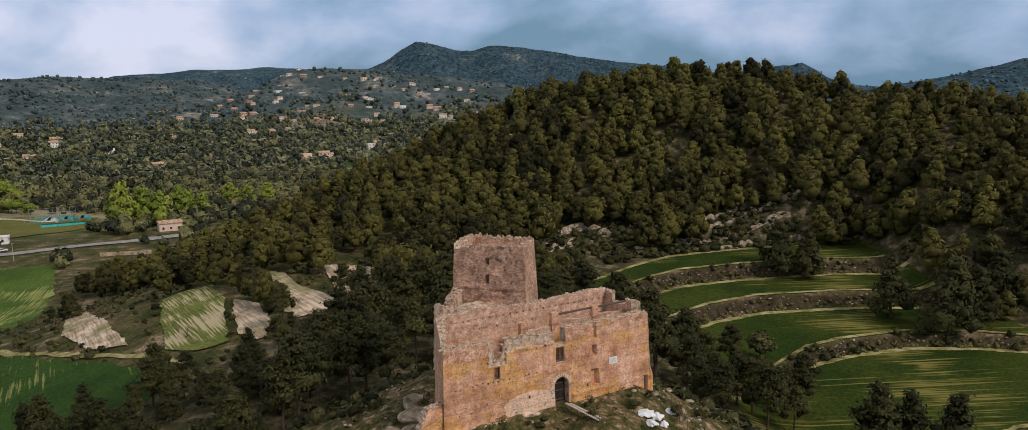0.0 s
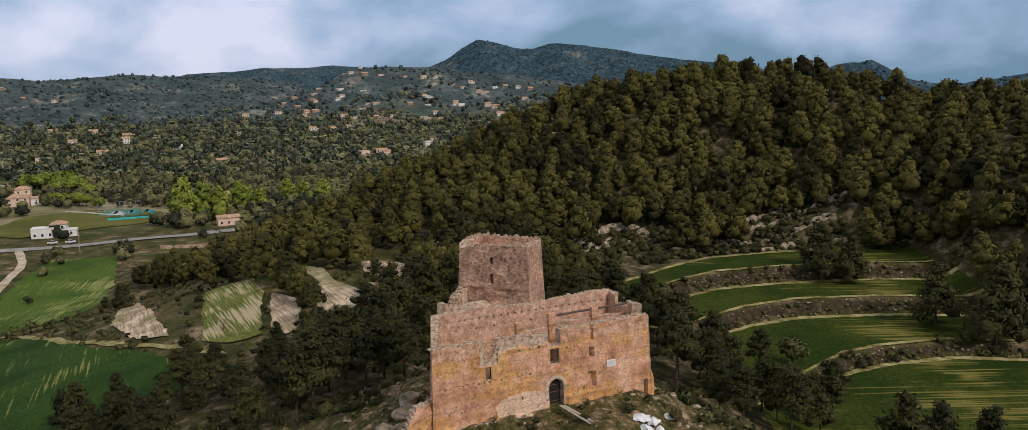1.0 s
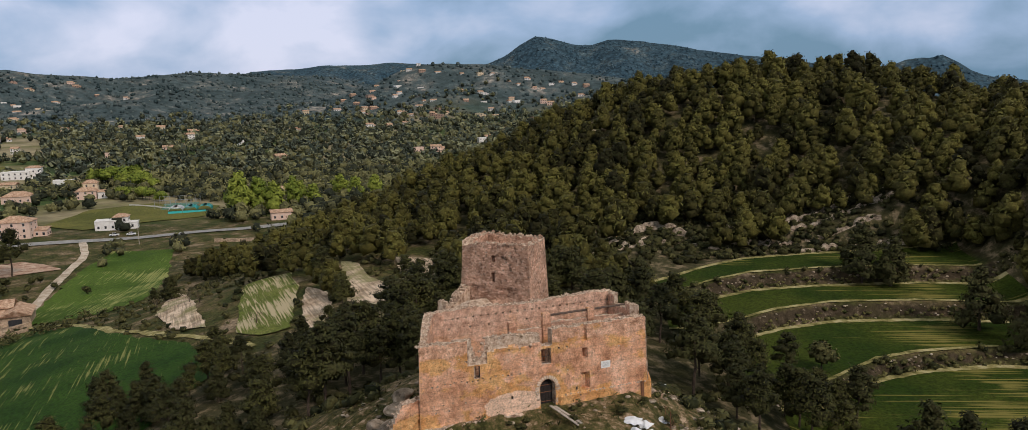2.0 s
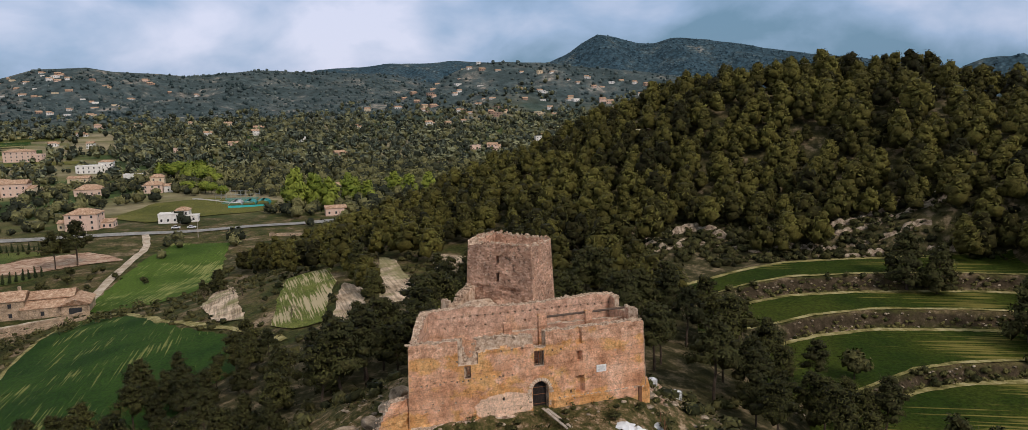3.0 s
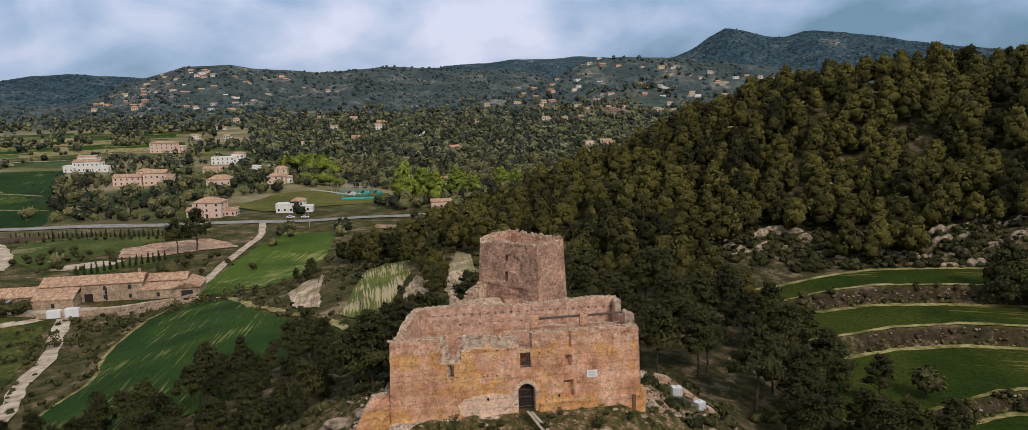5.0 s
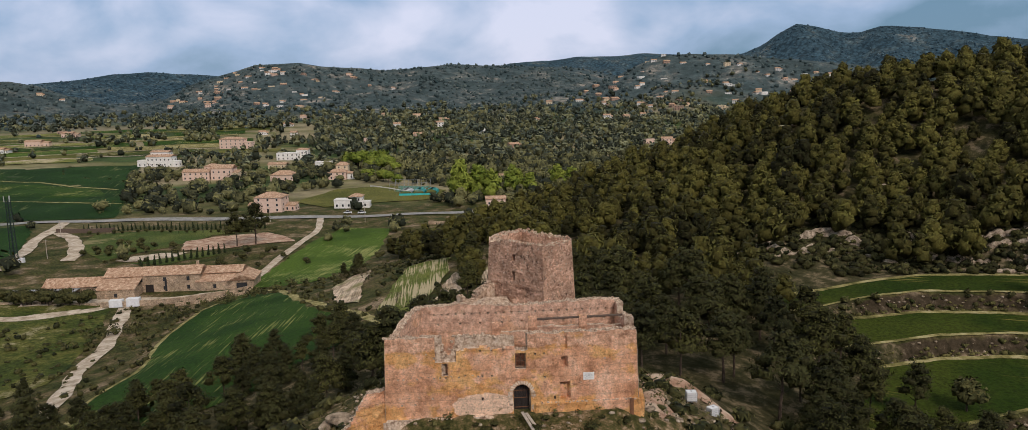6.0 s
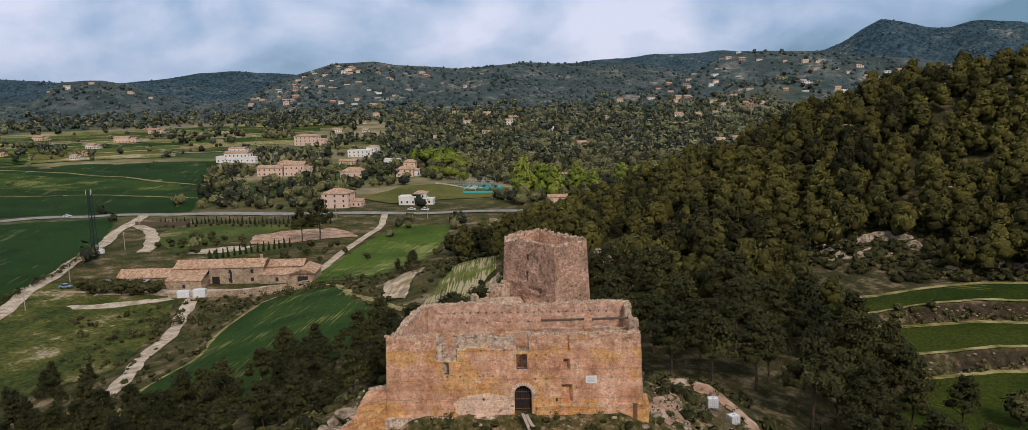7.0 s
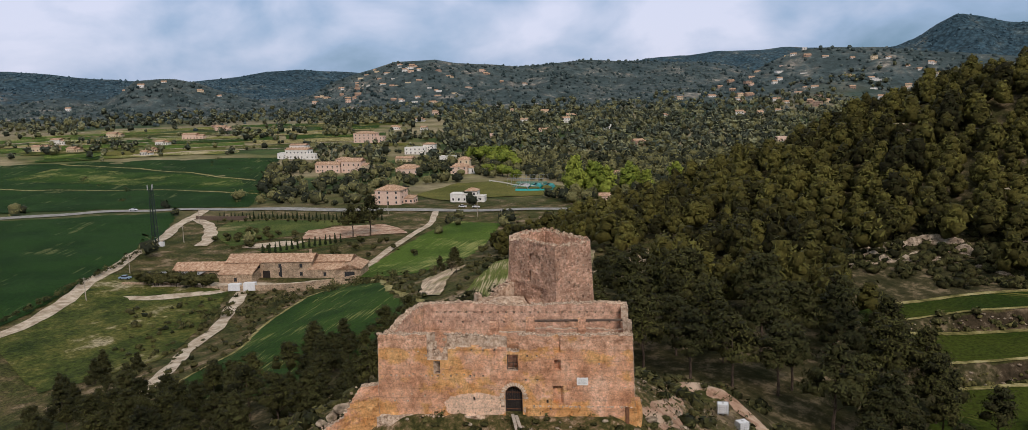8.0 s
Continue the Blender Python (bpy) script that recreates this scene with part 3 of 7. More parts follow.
def spline(pts, step):
    """Points at about that step along a smooth line through pts."""
    p = np.array(pts, float)
    p = np.vstack([2 * p[0] - p[1], p, 2 * p[-1] - p[-2]])
    out = []
    for k in range(1, len(p) - 2):
        n = max(2, int(np.hypot(*(p[k + 1] - p[k])[:2]) / step))
        for t in np.arange(n) / n:
            out.append(0.5 * (2 * p[k] + (p[k + 1] - p[k - 1]) * t + (2 * p[k - 1] - 5 * p[k] + 4 * p[k + 1] - p[k + 2]) * t * t + (3 * p[k] - p[k - 1] - 3 * p[k + 1] + p[k + 2]) * t ** 3))
    return np.array(out + [p[-2]])


def ribbon(name, pts, width, mat, label, category, lift=0.25, step=4.0, wobble=0.0):
    """A road or path of that width along pts, laid over the ground."""
    c = spline(pts, step)
    d = np.gradient(c, axis=0)
    d /= np.hypot(d[:, 0], d[:, 1])[:, None]
    verts, faces = [], []
    for k, (p, q) in enumerate(zip(c, d)):
        for side in (-1, -0.35, 0.35, 1):
            w = width / 2 * side * (1 + wobble * math.sin(k * 1.7 + side * 2) + wobble * math.sin(k * 0.63 + side))
            x, y = p[0] - q[1] * w, p[1] + q[0] * w
            verts.append((x, y, float(land(x, y)) + lift - (0.08 if abs(side) == 1 else 0)))
    for k in range(len(c) - 1):
        for j in range(3):
            a = k * 4 + j
            faces.append((a, a + 4, a + 5, a + 1))
    me = mesh_of(name, verts, faces, [mat], smooth=True)
    if me.polygons[0].normal.z < 0:
        me.flip_normals()
    return tagged(new(name, me), label, category, "", "structure")


# ---------------------------------------------------------------- ground and fields
def graded(lo, fine_lo, fine_hi, hi, step, grow, cap_lo, cap_hi):
    """Grid lines: an even step inside, growing outwards to a widest step on either side."""
    mid = list(np.arange(fine_lo, fine_hi + step / 2, step))
    up, s = [], step
    while (up or [fine_hi])[-1] < hi:
        s = min(s * grow, cap_hi)
        up.append((up or [fine_hi])[-1] + s)
    down, s = [], step
    while (down or [fine_lo])[-1] > lo:
        s = min(s * grow, cap_lo)
        down.append((down or [fine_lo])[-1] - s)
    return np.array(down[::-1] + mid + up)


# plan of the fields and bare plots
FIELD_WEST = [(-184, 214), (-163, 216), (-143, 219), (-139, 232), (-152, 262), (-166, 290), (-190, 335), (-216, 330), (-204, 292), (-189, 257), (-178, 231)]
FIELD_SOUTH = [(-88, 92), (-100, 103), (-107, 113), (-114, 128), (-136, 152), (-147, 172), (-160, 196), (-166, 207), (-157, 208), (-138, 198), (-111, 174), (-92, 157), (-73, 144), (-61, 133), (-54, 124), (-55, 112), (-54, 98), (-70, 88)]
FIELD_BIG = [(-460, 180), (-441, 212), (-407, 248), (-378, 277), (-352, 262), (-333, 246), (-310, 228), (-282, 196), (-258, 169), (-231, 140), (-216, 118), (-210, 90), (-300, 60), (-420, 90)]
FIELD_NORTH = [(-470, 222), (-420, 272), (-356, 312), (-400, 352), (-436, 383), (-500, 440), (-571, 510), (-654, 440), (-735, 338), (-600, 250)]
MEADOW = [(-205, 112), (-222, 132), (-245, 156), (-262, 176), (-232, 184), (-196, 184), (-178, 168), (-158, 146), (-140, 124), (-150, 100)]
PLOTS = [
    [(-99, 175), (-112, 200), (-127, 231), (-107, 203), (-85, 169), (-73, 152), (-83, 156)],
    [(-64, 147), (-71, 162), (-79, 180), (-77, 185), (-69, 184), (-61, 170), (-55, 154), (-50, 140), (-55, 138), (-62, 143)],
    [(-49, 143), (-56, 161), (-58, 168), (-51, 161), (-45, 149), (-42, 138), (-45, 137)],
    [(-46, 157), (-53, 175), (-58, 189), (-52, 184), (-44, 170), (-33, 156), (-35, 147), (-39, 146)],
    [(-37, 167), (-44, 188), (-38, 187), (-31, 184), (-29, 172), (-26, 160), (-32, 160)]]


def beside_plots(x, y, reach=18):
    """True in the bare plots and on the strip below them, which the owner keeps clear of trees."""
    x, y = np.asarray(x, float), np.asarray(y, float)
    r = np.hypot(x - 12, y - 6)
    hit = np.zeros(np.broadcast(x, y).shape, bool)
    for p in PLOTS:
        for k in range(0, reach + 1, 3):
            hit |= inside(p, x + k * (x - 12) / r, y + k * (y - 6) / r)
    return hit


def wooded(x, y):
    """0 to 1: how densely pines stand there, apart from the fields."""
    x, y = np.asarray(x, float), np.asarray(y, float)
    slope = (hill(x, y) > 3.2) & (y > np.where(x < 72, 204, np.where(x < 86, 190, 150))) & (x < 330)
    skirt = inside([(-172, 300), (-168, 345), (-60, 400), (60, 360), (40, 205), (-6, 200), (-30, 196), (-62, 200), (-88, 212), (-104, 226), (-128, 250), (-150, 272)], x, y)
    open_rock = bump(x, y, 2, 262, 8, 11) + bump(x, y, 22, 255, 6, 6) + bump(x, y, 30, 232, 5, 5)
    return np.where((slope | skirt) & ~beside_plots(x, y, 6), np.clip(1.15 - 0.95 * open_rock, 0, 1), 0.0)


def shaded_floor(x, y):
    """Ground darkened below the pines round the castle, their shade put into its colour, and at the scrubby hill foot.
    """
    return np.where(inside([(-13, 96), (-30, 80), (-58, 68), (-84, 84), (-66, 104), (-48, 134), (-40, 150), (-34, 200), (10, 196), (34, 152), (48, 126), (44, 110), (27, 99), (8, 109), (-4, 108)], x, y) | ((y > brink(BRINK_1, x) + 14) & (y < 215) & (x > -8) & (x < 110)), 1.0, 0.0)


def ground():
    gx, gy = graded(-4300, -66, 100, 4300, 1.25, 1.06, 32, 70), graded(-1500, 52, 204, 4600, 1.25, 1.06, 200, 30)
    X, Y = np.meshgrid(gx, gy)
    Z = land(X, Y)
    nx, ny = len(gx), len(gy)
    v = np.stack([X, Y, Z], -1).reshape(-1, 3)
    i = np.arange((ny - 1) * nx).reshape(ny - 1, nx)[:, :-1].ravel()
    f = np.stack([i, i + 1, i + nx + 1, i + nx], 1)
    me = bpy.data.meshes.new("ground")
    me.vertices.add(len(v))
    me.vertices.foreach_set("co", v.astype(np.float32).ravel())
    me.loops.add(f.size)
    me.loops.foreach_set("vertex_index", f.astype(np.int32).ravel())
    me.polygons.add(len(f))
    me.polygons.foreach_set("loop_start", np.arange(0, f.size, 4, dtype=np.int32))
    me.polygons.foreach_set("use_smooth", np.ones(len(f), bool))
    me.materials.append(M["ground"])
    me.update(calc_edges=True)
    x, y = v[:, 0], v[:, 1]
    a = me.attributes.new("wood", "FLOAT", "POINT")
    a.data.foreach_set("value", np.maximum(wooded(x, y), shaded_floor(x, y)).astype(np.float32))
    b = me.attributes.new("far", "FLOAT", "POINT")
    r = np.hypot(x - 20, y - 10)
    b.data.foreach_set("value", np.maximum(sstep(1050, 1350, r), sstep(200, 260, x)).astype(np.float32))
    # deep: distance step from hazy grey-green slopes to bluer, hazier mountain colour
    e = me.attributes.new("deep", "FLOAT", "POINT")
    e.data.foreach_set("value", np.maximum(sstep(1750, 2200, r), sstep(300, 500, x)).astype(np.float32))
    c = me.attributes.new("plain", "FLOAT", "POINT")
    c.data.foreach_set("value", sstep(420, 560, r).astype(np.float32))
    k, m = ((x - 2) * 0.863 + (y - 77) * 0.505), (-(x - 2) * 0.505 + (y - 77) * 0.863) / 18.0
    q = np.sqrt((k / np.where(k < 0, 19.0, 15.5)) ** 2 + m * m)
    d = me.attributes.new("knoll", "FLOAT", "POINT")
    d.data.foreach_set("value", sstep(1.55, 0.95, q).astype(np.float32))
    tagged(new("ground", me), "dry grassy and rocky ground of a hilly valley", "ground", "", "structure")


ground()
patch("field", FIELD_WEST, "green_w", "bright green field of young cereal below the wood", "field")
patch("field", FIELD_SOUTH, "green_a", "green cereal field with pale wheel tracks", "field", 0.22, 3.0)
patch("field", FIELD_BIG, "green_b", "wide even green cereal field beside the dirt lane", "field", 0.25, 12.0)
patch("field", FIELD_NORTH, "green_b", "green fields beyond the main road", "field", 0.3, 12.0)
patch("field", MEADOW, "meadow", "rough grassy meadow below the farm", "field", 0.2, 6.0)
for p, m, words in zip(PLOTS, ("soil", "stubble", "soil", "soil", "soil"), ("pale bare plot with two small trees", "weedy striped stubble plot", "bare ploughed plot between pines", "bare ploughed plot between pines", "bare pale plot below the wooded hill")):
    patch("plot", p, m, words, "field", 0.30, 2.5)


def terrace_field(lo, hi, x0, x1, mat, words, trim=1.6):
    """A sown strip between two lines y(x), with dry grass along both rims."""
    xs = np.arange(x0, x1 + 0.1, 1.5)
    for name, a, b, m, lift in (("field", 0.0, 1.0, mat, 0.10), ("verge", -0.02, 0.03, "drygrass", 0.16), ("verge", 0.95, 1.0, "drygrass", 0.16)):
        verts, faces = [], []
        for k, x in enumerate(xs):
            y0, y1 = lo(x) + trim, hi(x) - trim
            deep = max(y1 - y0, 1.0)
            lo_t, hi_t = (a, b) if name == "field" else (-0.3 / deep, 0.8 / deep) if a < 0 else (1 - 1.5 / deep, 1.0)
            for j, t in enumerate(np.linspace(lo_t, hi_t, 9 if name == "field" else 3)):
                ragged = 0.45 * noise.noise(Vector((x * 0.9, t * 9, brink(BRINK_1, x)))) if name == "verge" else 0
                y = y0 + (y1 - y0) * t + ragged
                verts.append((x, y, float(land(x, y)) + lift))
        n = 9 if name == "field" else 3
        for k in range(len(xs) - 1):
            for j in range(n - 1):
                q = k * n + j
                faces.append((q, q + n, q + n + 1, q + 1))
        tagged(new(name, mesh_of(name, verts, faces, [m], smooth=True)), words if name == "field" else "strip of dry yellow grass along a terrace rim", "field" if name == "field" else "grass verge", "", "structure")


terrace_field(lambda x: brink(BRINK_1, x), lambda x: brink(BRINK_1, x) + 15 + 0.05 * (x - 30), 12, 84, "green_t", "upper terrace of young green cereal")
terrace_field(lambda x: brink(BRINK_2, x), lambda x: brink(BRINK_1, x), 18, 88, "green_t", "second terrace of young green cereal")
terrace_field(lambda x: brink(BRINK_3, x), lambda x: brink(BRINK_2, x), 28, 96, "green_t", "third terrace of young green cereal")
terrace_field(lambda x: brink(BRINK_3, x) - 44 + 0.28 * (x - 40), lambda x: brink(BRINK_3, x), 33, 112, "green_t", "lowest terrace of green cereal with curving tracks", 1.2)

# roads and tracks
ribbon("road", [(-480, 168), (-448, 216), (-430, 242), (-409, 268), (-366, 294), (-292, 331), (-247, 352), (-196, 380), (-150, 412), (-100, 470)], 8.5, "asphalt", "pale worn asphalt country road", "road", 0.5, 6)
ribbon("lane", [(-196, 96), (-206, 113), (-212, 125), (-227, 142), (-252, 166), (-275, 192), (-295, 214), (-309, 231), (-330, 248), (-350, 272), (-366, 290)], 5.5, "dirt", "pale dirt lane between fields", "lane", 0.45, 4, 0.10)
ribbon("lane", [(-341, 268), (-322, 262), (-305, 251), (-284, 236), (-276, 226)], 6.0, "dirt", "pale dirt drive to the farm", "lane", 0.4, 4, 0.12)
ribbon("lane", [(-190, 184), (-182, 177), (-163.5, 159), (-151.6, 146), (-142, 133.7), (-126.7, 119), (-112.5, 106), (-102, 95)], 4.2, "dirt", "rutted pale dirt track below the farm", "lane", 0.35, 4.0, 0.16)
ribbon("lane", [(-246, 350), (-234, 335), (-220, 314), (-194, 261), (-182, 237), (-176, 225), (-172, 214)], 3.3, "dirt", "winding pale lane from road to farm", "lane", 0.4, 4, 0.08)
ribbon("lane", [(-172, 214), (-163, 212), (-149, 209), (-128, 190), (-109, 173), (-91, 159), (-73, 147), (-60, 138), (-53, 132)], 1.8, "drygrass", "narrow pale field path between crops", "lane", 0.3, 3, 0.3)
ribbon("lane", [(-88, 91), (-100, 102.5), (-107, 113), (-114, 128), (-136, 152), (-147, 172), (-160, 196), (-167, 207)], 1.2, "drygrass", "dry grass strip along the field edge", "lane", 0.3, 3, 0.3)
ribbon("lane", [(13.6, 79.5), (13.0, 84), (11.2, 88), (9.0, 93), (6.6, 99.5), (6.6, 103.2), (9.0, 104.0), (11.2, 104.6), (13.9, 103.2), (16.7, 100.8), (20.0, 97.0)], 2.6, "redsoil", "worn earthen footpath round the castle knoll", "footpath", 0.12, 1.0, 0.2)

ribbon("lane", [(-610, 262), (-540, 300), (-470, 335), (-400, 352)], 2.6, "drygrass", "thin dry balk between green fields", "lane", 0.5, 8, 0.3)
ribbon("lane", [(-700, 372), (-620, 392), (-540, 400), (-460, 396)], 3.0, "drygrass", "thin dry balk between green fields", "lane", 0.5, 8, 0.3)
patch("field", [(-640, 300), (-560, 322), (-490, 350), (-440, 372), (-480, 398), (-560, 388), (-680, 362)], "green_a", "lighter green strip of cereal beyond the road", "field", 0.42, 12.0)


# ---------------------------------------------------------------- the castle
CA = radians(30.4)
CO, CU, CV = Vector((-5.79, 66.45, 0)), Vector((math.cos(CA), math.sin(CA), 0)), Vector((-math.sin(CA), math.cos(CA), 0))
CASTLE = Matrix.Translation(CO) @ pose(0, 0, 0, 0, 0, math.degrees(CA))


def jag(s, seed, size=1.0):
    """An uneven line for a broken wall top."""
    p = Vector((s * 0.9, seed * 7.3, 0))
    return size * (0.16 * noise.noise(p) + 0.11 * noise.noise(p * 3.1) + 0.08 * noise.noise(p * 9.0))


def ruined_wall(name, outer, inner, zlow, top, batter, bulge, ucuts=(), zcuts=(), gaps=(), pits=(), step=0.17, core=None, mats=("rammed", "cap")):
    """A thick wall from outer[0] to outer[1] (inner likewise): broken top, openings (u0, u1, z0, z1) that go through, small square pits
    and an uneven outer face. bulge(s, z) moves the outer face; core(s, z) tells where the face has fallen away."""
    (ax, ay), (bx, by) = outer
    length = math.hypot(bx - ax, by - ay)
    us = sorted(set(np.round(np.concatenate([np.linspace(0, length, max(2, int(length / step) + 1)), np.array(ucuts or [0.0])]), 3)))
    us = [u for k, u in enumerate(us) if k == 0 or u - us[k - 1] > 0.012]
    tops = [top(u) for u in us]
    zs = sorted(set(np.round(np.concatenate([np.arange(zlow, max(tops) + step, step), np.array(zcuts or [zlow])]), 3)))
    zs = [z for k, z in enumerate(zs) if k == 0 or z - zs[k - 1] > 0.012]
    nu, nz = len(us), len(zs)
    verts, index = [], {}

    def vert(side, i, j):
        key = (side, i, j)
        if key not in index:
            f = us[i] / length
            z = min(zs[j], tops[i])
            p = (inner if side else outer)[0]
            q = (inner if side else outer)[1]
            x, y = p[0] + (q[0] - p[0]) * f, p[1] + (q[1] - p[1]) * f
            if not side:
                ix, iy = inner[0][0] + (inner[1][0] - inner[0][0]) * f, inner[0][1] + (inner[1][1] - inner[0][1]) * f
                d = math.hypot(x - ix, y - iy)
                off = batter * (max(tops) - z) + bulge(us[i], z)
                x, y = x + (x - ix) / d * off, y + (y - iy) / d * off
            index[key] = len(verts)
            verts.append((x, y, z))
        return index[key]

    def solid(i, j):
        if not (0 <= i < nu - 1 and 0 <= j < nz - 1) or zs[j] > min(tops[i], tops[i + 1]) - 0.03:
            return False
        u, z = (us[i] + us[i + 1]) / 2, (zs[j] + zs[j + 1]) / 2
        for g in gaps:
            if g(u, z):
                return False
        return True
    pit_cells = set()
    for pu, pz in pits:
        pit_cells.add((int(np.argmin(np.abs(np.array(us) - pu))), int(np.argmin(np.abs(np.array(zs) - pz)))))
    faces, slots = [], []
    for i in range(nu - 1):
        for j in range(nz - 1):
            if not solid(i, j):
                continue
            a, b, c, d = vert(0, i, j), vert(0, i + 1, j), vert(0, i + 1, j + 1), vert(0, i, j + 1)
            e, f, g, h = vert(1, i, j), vert(1, i + 1, j), vert(1, i + 1, j + 1), vert(1, i, j + 1)
            if (i, j) in pit_cells:
                deep = []
                for k, m in ((a, e), (b, f), (c, g), (d, h)):
                    p = Vector(verts[k]).lerp(Vector(verts[m]), 0.45)
                    deep.append(len(verts))
                    verts.append(tuple(p))
                for k in range(4):
                    faces.append(((a, b, c, d)[k], (a, b, c, d)[k - 3], deep[k - 3], deep[k]))
                    slots.append(1)
                faces.append(tuple(deep))
                slots.append(1)
            else:
                faces.append((a, b, c, d))
                slots.append(1 if core and core((us[i] + us[i + 1]) / 2, (zs[j] + zs[j + 1]) / 2) else 0)
            faces.append((f, e, h, g))
            slots.append(0)
            for ok, p, q, r, s in ((solid(i - 1, j), a, d, h, e), (solid(i + 1, j), c, b, f, g), (solid(i, j - 1), b, a, e, f), (solid(i, j + 1), d, c, g, h)):
                if not ok:
                    faces.append((p, q, r, s))
                    slots.append(1)
    return mesh_of(name, verts, faces, mats, slots)


def stone_mesh(name, seed, mat, flat=0.7, detail=1):
    bm = bmesh.new()
    bmesh.ops.create_icosphere(bm, subdivisions=detail, radius=0.5)
    for v in bm.verts:
        k = 1 + 0.45 * noise.noise(v.co * 1.9 + Vector((seed * 5.1, 0, 0))) + (0.14 * noise.noise(v.co * 5 + Vector((0, seed * 3.3, 0))) if detail > 1 else 0)
        v.co = Vector((v.co.x * k, v.co.y * k * 0.85, v.co.z * k * flat))
    return bm_mesh(name, bm, mat)


STONES = [stone_mesh("stone", k, "cap") for k in range(5)]
TSTONES = [stone_mesh("stone", k + 9, "rubble") for k in range(5)]
BOULDERS = [stone_mesh("boulder", k + 20, "rock", 0.75, 3) for k in range(6)]


def loose_stones(parent, meshes, line, count, lo, hi, spread, seed):
    """Loose stones along a wall top: line(f) gives the place for f from 0 to 1."""
    r = random.Random(seed)
    for k in range(count):
        x, y, z = line((k + r.random()) / count)
        s = r.uniform(lo, hi)
        part("stone", r.choice(meshes), parent, "", Matrix.LocRotScale((x + r.uniform(-spread, spread), y + r.uniform(-spread, spread), z + s * 0.05), Euler((r.uniform(-0.4, 0.4), r.uniform(-0.4, 0.4), r.uniform(0, 6.28))), (s, s, s)))


def near_zero(u, z, amp=0.05):
    return amp * noise.noise(Vector((u * 0.55, z * 0.9, 3.3))) + amp * 0.6 * noise.noise(Vector((u * 2.1, z * 2.6, 8.1)))


def in_rect(u, z, u0, u1, z0, z1):
    return u0 < u < u1 and z0 < z < z1


hall = thing("castle_hall", "ruined roofless castle hall of orange rammed earth", "castle ruin", CASTLE)


def front_top(u):
    h = 7.78 + jag(u, 1)
    if 4.35 < u < 5.75:
        h = 5.85 + 1.7 * (abs(u - 5.05) / 0.7) ** 2.2 + jag(u, 2, 1.6)
    elif 5.75 <= u < 10.9:
        h = 7.75 - 0.10 * max(0, u - 8.0) + jag(u, 3, 1.1)
    elif 10.9 <= u < 11.95:
        h = 6.42 + jag(u, 4, 0.8)
    return h


def fallen(u, z):
    """Upper left stretch where the plaster face is lost."""
    return 5.6 < u < 10.9 and z > 6.75 + 0.5 * noise.noise(Vector((u * 0.9, 2.2, 0))) and z < 8.5 or 4.2 < u < 5.9 and z > 5.65


def bare_face(u, z):
    """Where the wall shows its core: fallen plaster above, bedded stone below."""
    return fallen(u, z) or z < 0.74 + 0.1 * math.sin(u) and u < 10.6


def front_bulge(u, z):
    b = near_zero(u, z)
    if fallen(u, z):
        b -= 0.20
    if z < 1.72 and u > 12.5:
        b += 0.22 + 0.08 * noise.noise(Vector((u, z, 5)))
    if z < 0.75 + 0.1 * math.sin(u) and u < 10.5:
        b += 0.25 + 0.15 * noise.noise(Vector((u * 1.3, z * 2, 9)))
    if in_rect(u, z, 14.85, 15.38, 4.79, 5.69) or in_rect(u, z, 14.68, 15.54, 1.95, 3.46):
        b = -0.55
    if in_rect(u, z, 14.85, 15.38, 6.35, 8.2):
        b = -0.30
    return b


def in_door(u, z):
    return abs(u - 11.42) < 0.74 and z < 2.66 + math.sqrt(max(0.0, 0.74 ** 2 - (u - 11.42) ** 2)) and z > 0.9


pr = random.Random(5)
PITS = []
for z, u0, u1, gap in ((6.35, 1.0, 3.8, 0.75), (5.62, 1.3, 4.2, 0.62), (4.25, 0.9, 9.0, 0.52), (2.55, 1.0, 4.5, 0.9), (2.0, 0.8, 2.6, 0.5), (6.0, 12.6, 14.2, 0.8), (6.45, 7.0, 10.0, 0.9), (3.9, 12.4, 14.2, 0.9), (1.55, 12.9, 21.0, 1.25), (3.3, 16.4, 20.8, 1.4)):
    for u in np.arange(u0, u1, gap):
        if pr.random() < 0.8:
            PITS.append((float(u) + pr.uniform(-0.12, 0.12), z + pr.uniform(-0.06, 0.06)))
PITS += [(18.42, 5.31), (8.02, 2.05), (8.02, 2.2), (10.2, 2.1), (14.2, 2.0), (14.2, 2.15), (3.9, 6.1), (4.0, 6.0)]
edges_u = [x + d for x in (4.7, 5.3, 10.9, 11.83, 14.68, 15.54, 14.85, 15.38) for d in (-0.015, 0.015)] + list(np.arange(10.62, 12.24, 0.08))
edges_z = [x + d for x in (4.47, 5.57, 4.76, 6.18, 4.79, 5.69, 1.95, 3.46, 6.35) for d in (-0.015, 0.015)] + list(np.arange(2.6, 3.44, 0.08))
front_wall = part("front_wall", ruined_wall(
    "front_wall", ((0, -0.2), (21.35, -0.2)), ((0.7, 0.5), (20.65, 0.5)), -2.2, front_top, 0.035, front_bulge, edges_u, edges_z,
    [lambda u, z: in_rect(u, z, 4.7, 5.3, 4.47, 5.57), lambda u, z: in_rect(u, z, 10.9, 11.83, 4.76, 6.18), in_door], PITS, 0.16, bare_face), hall, "orange rammed-earth front wall with a broken top")


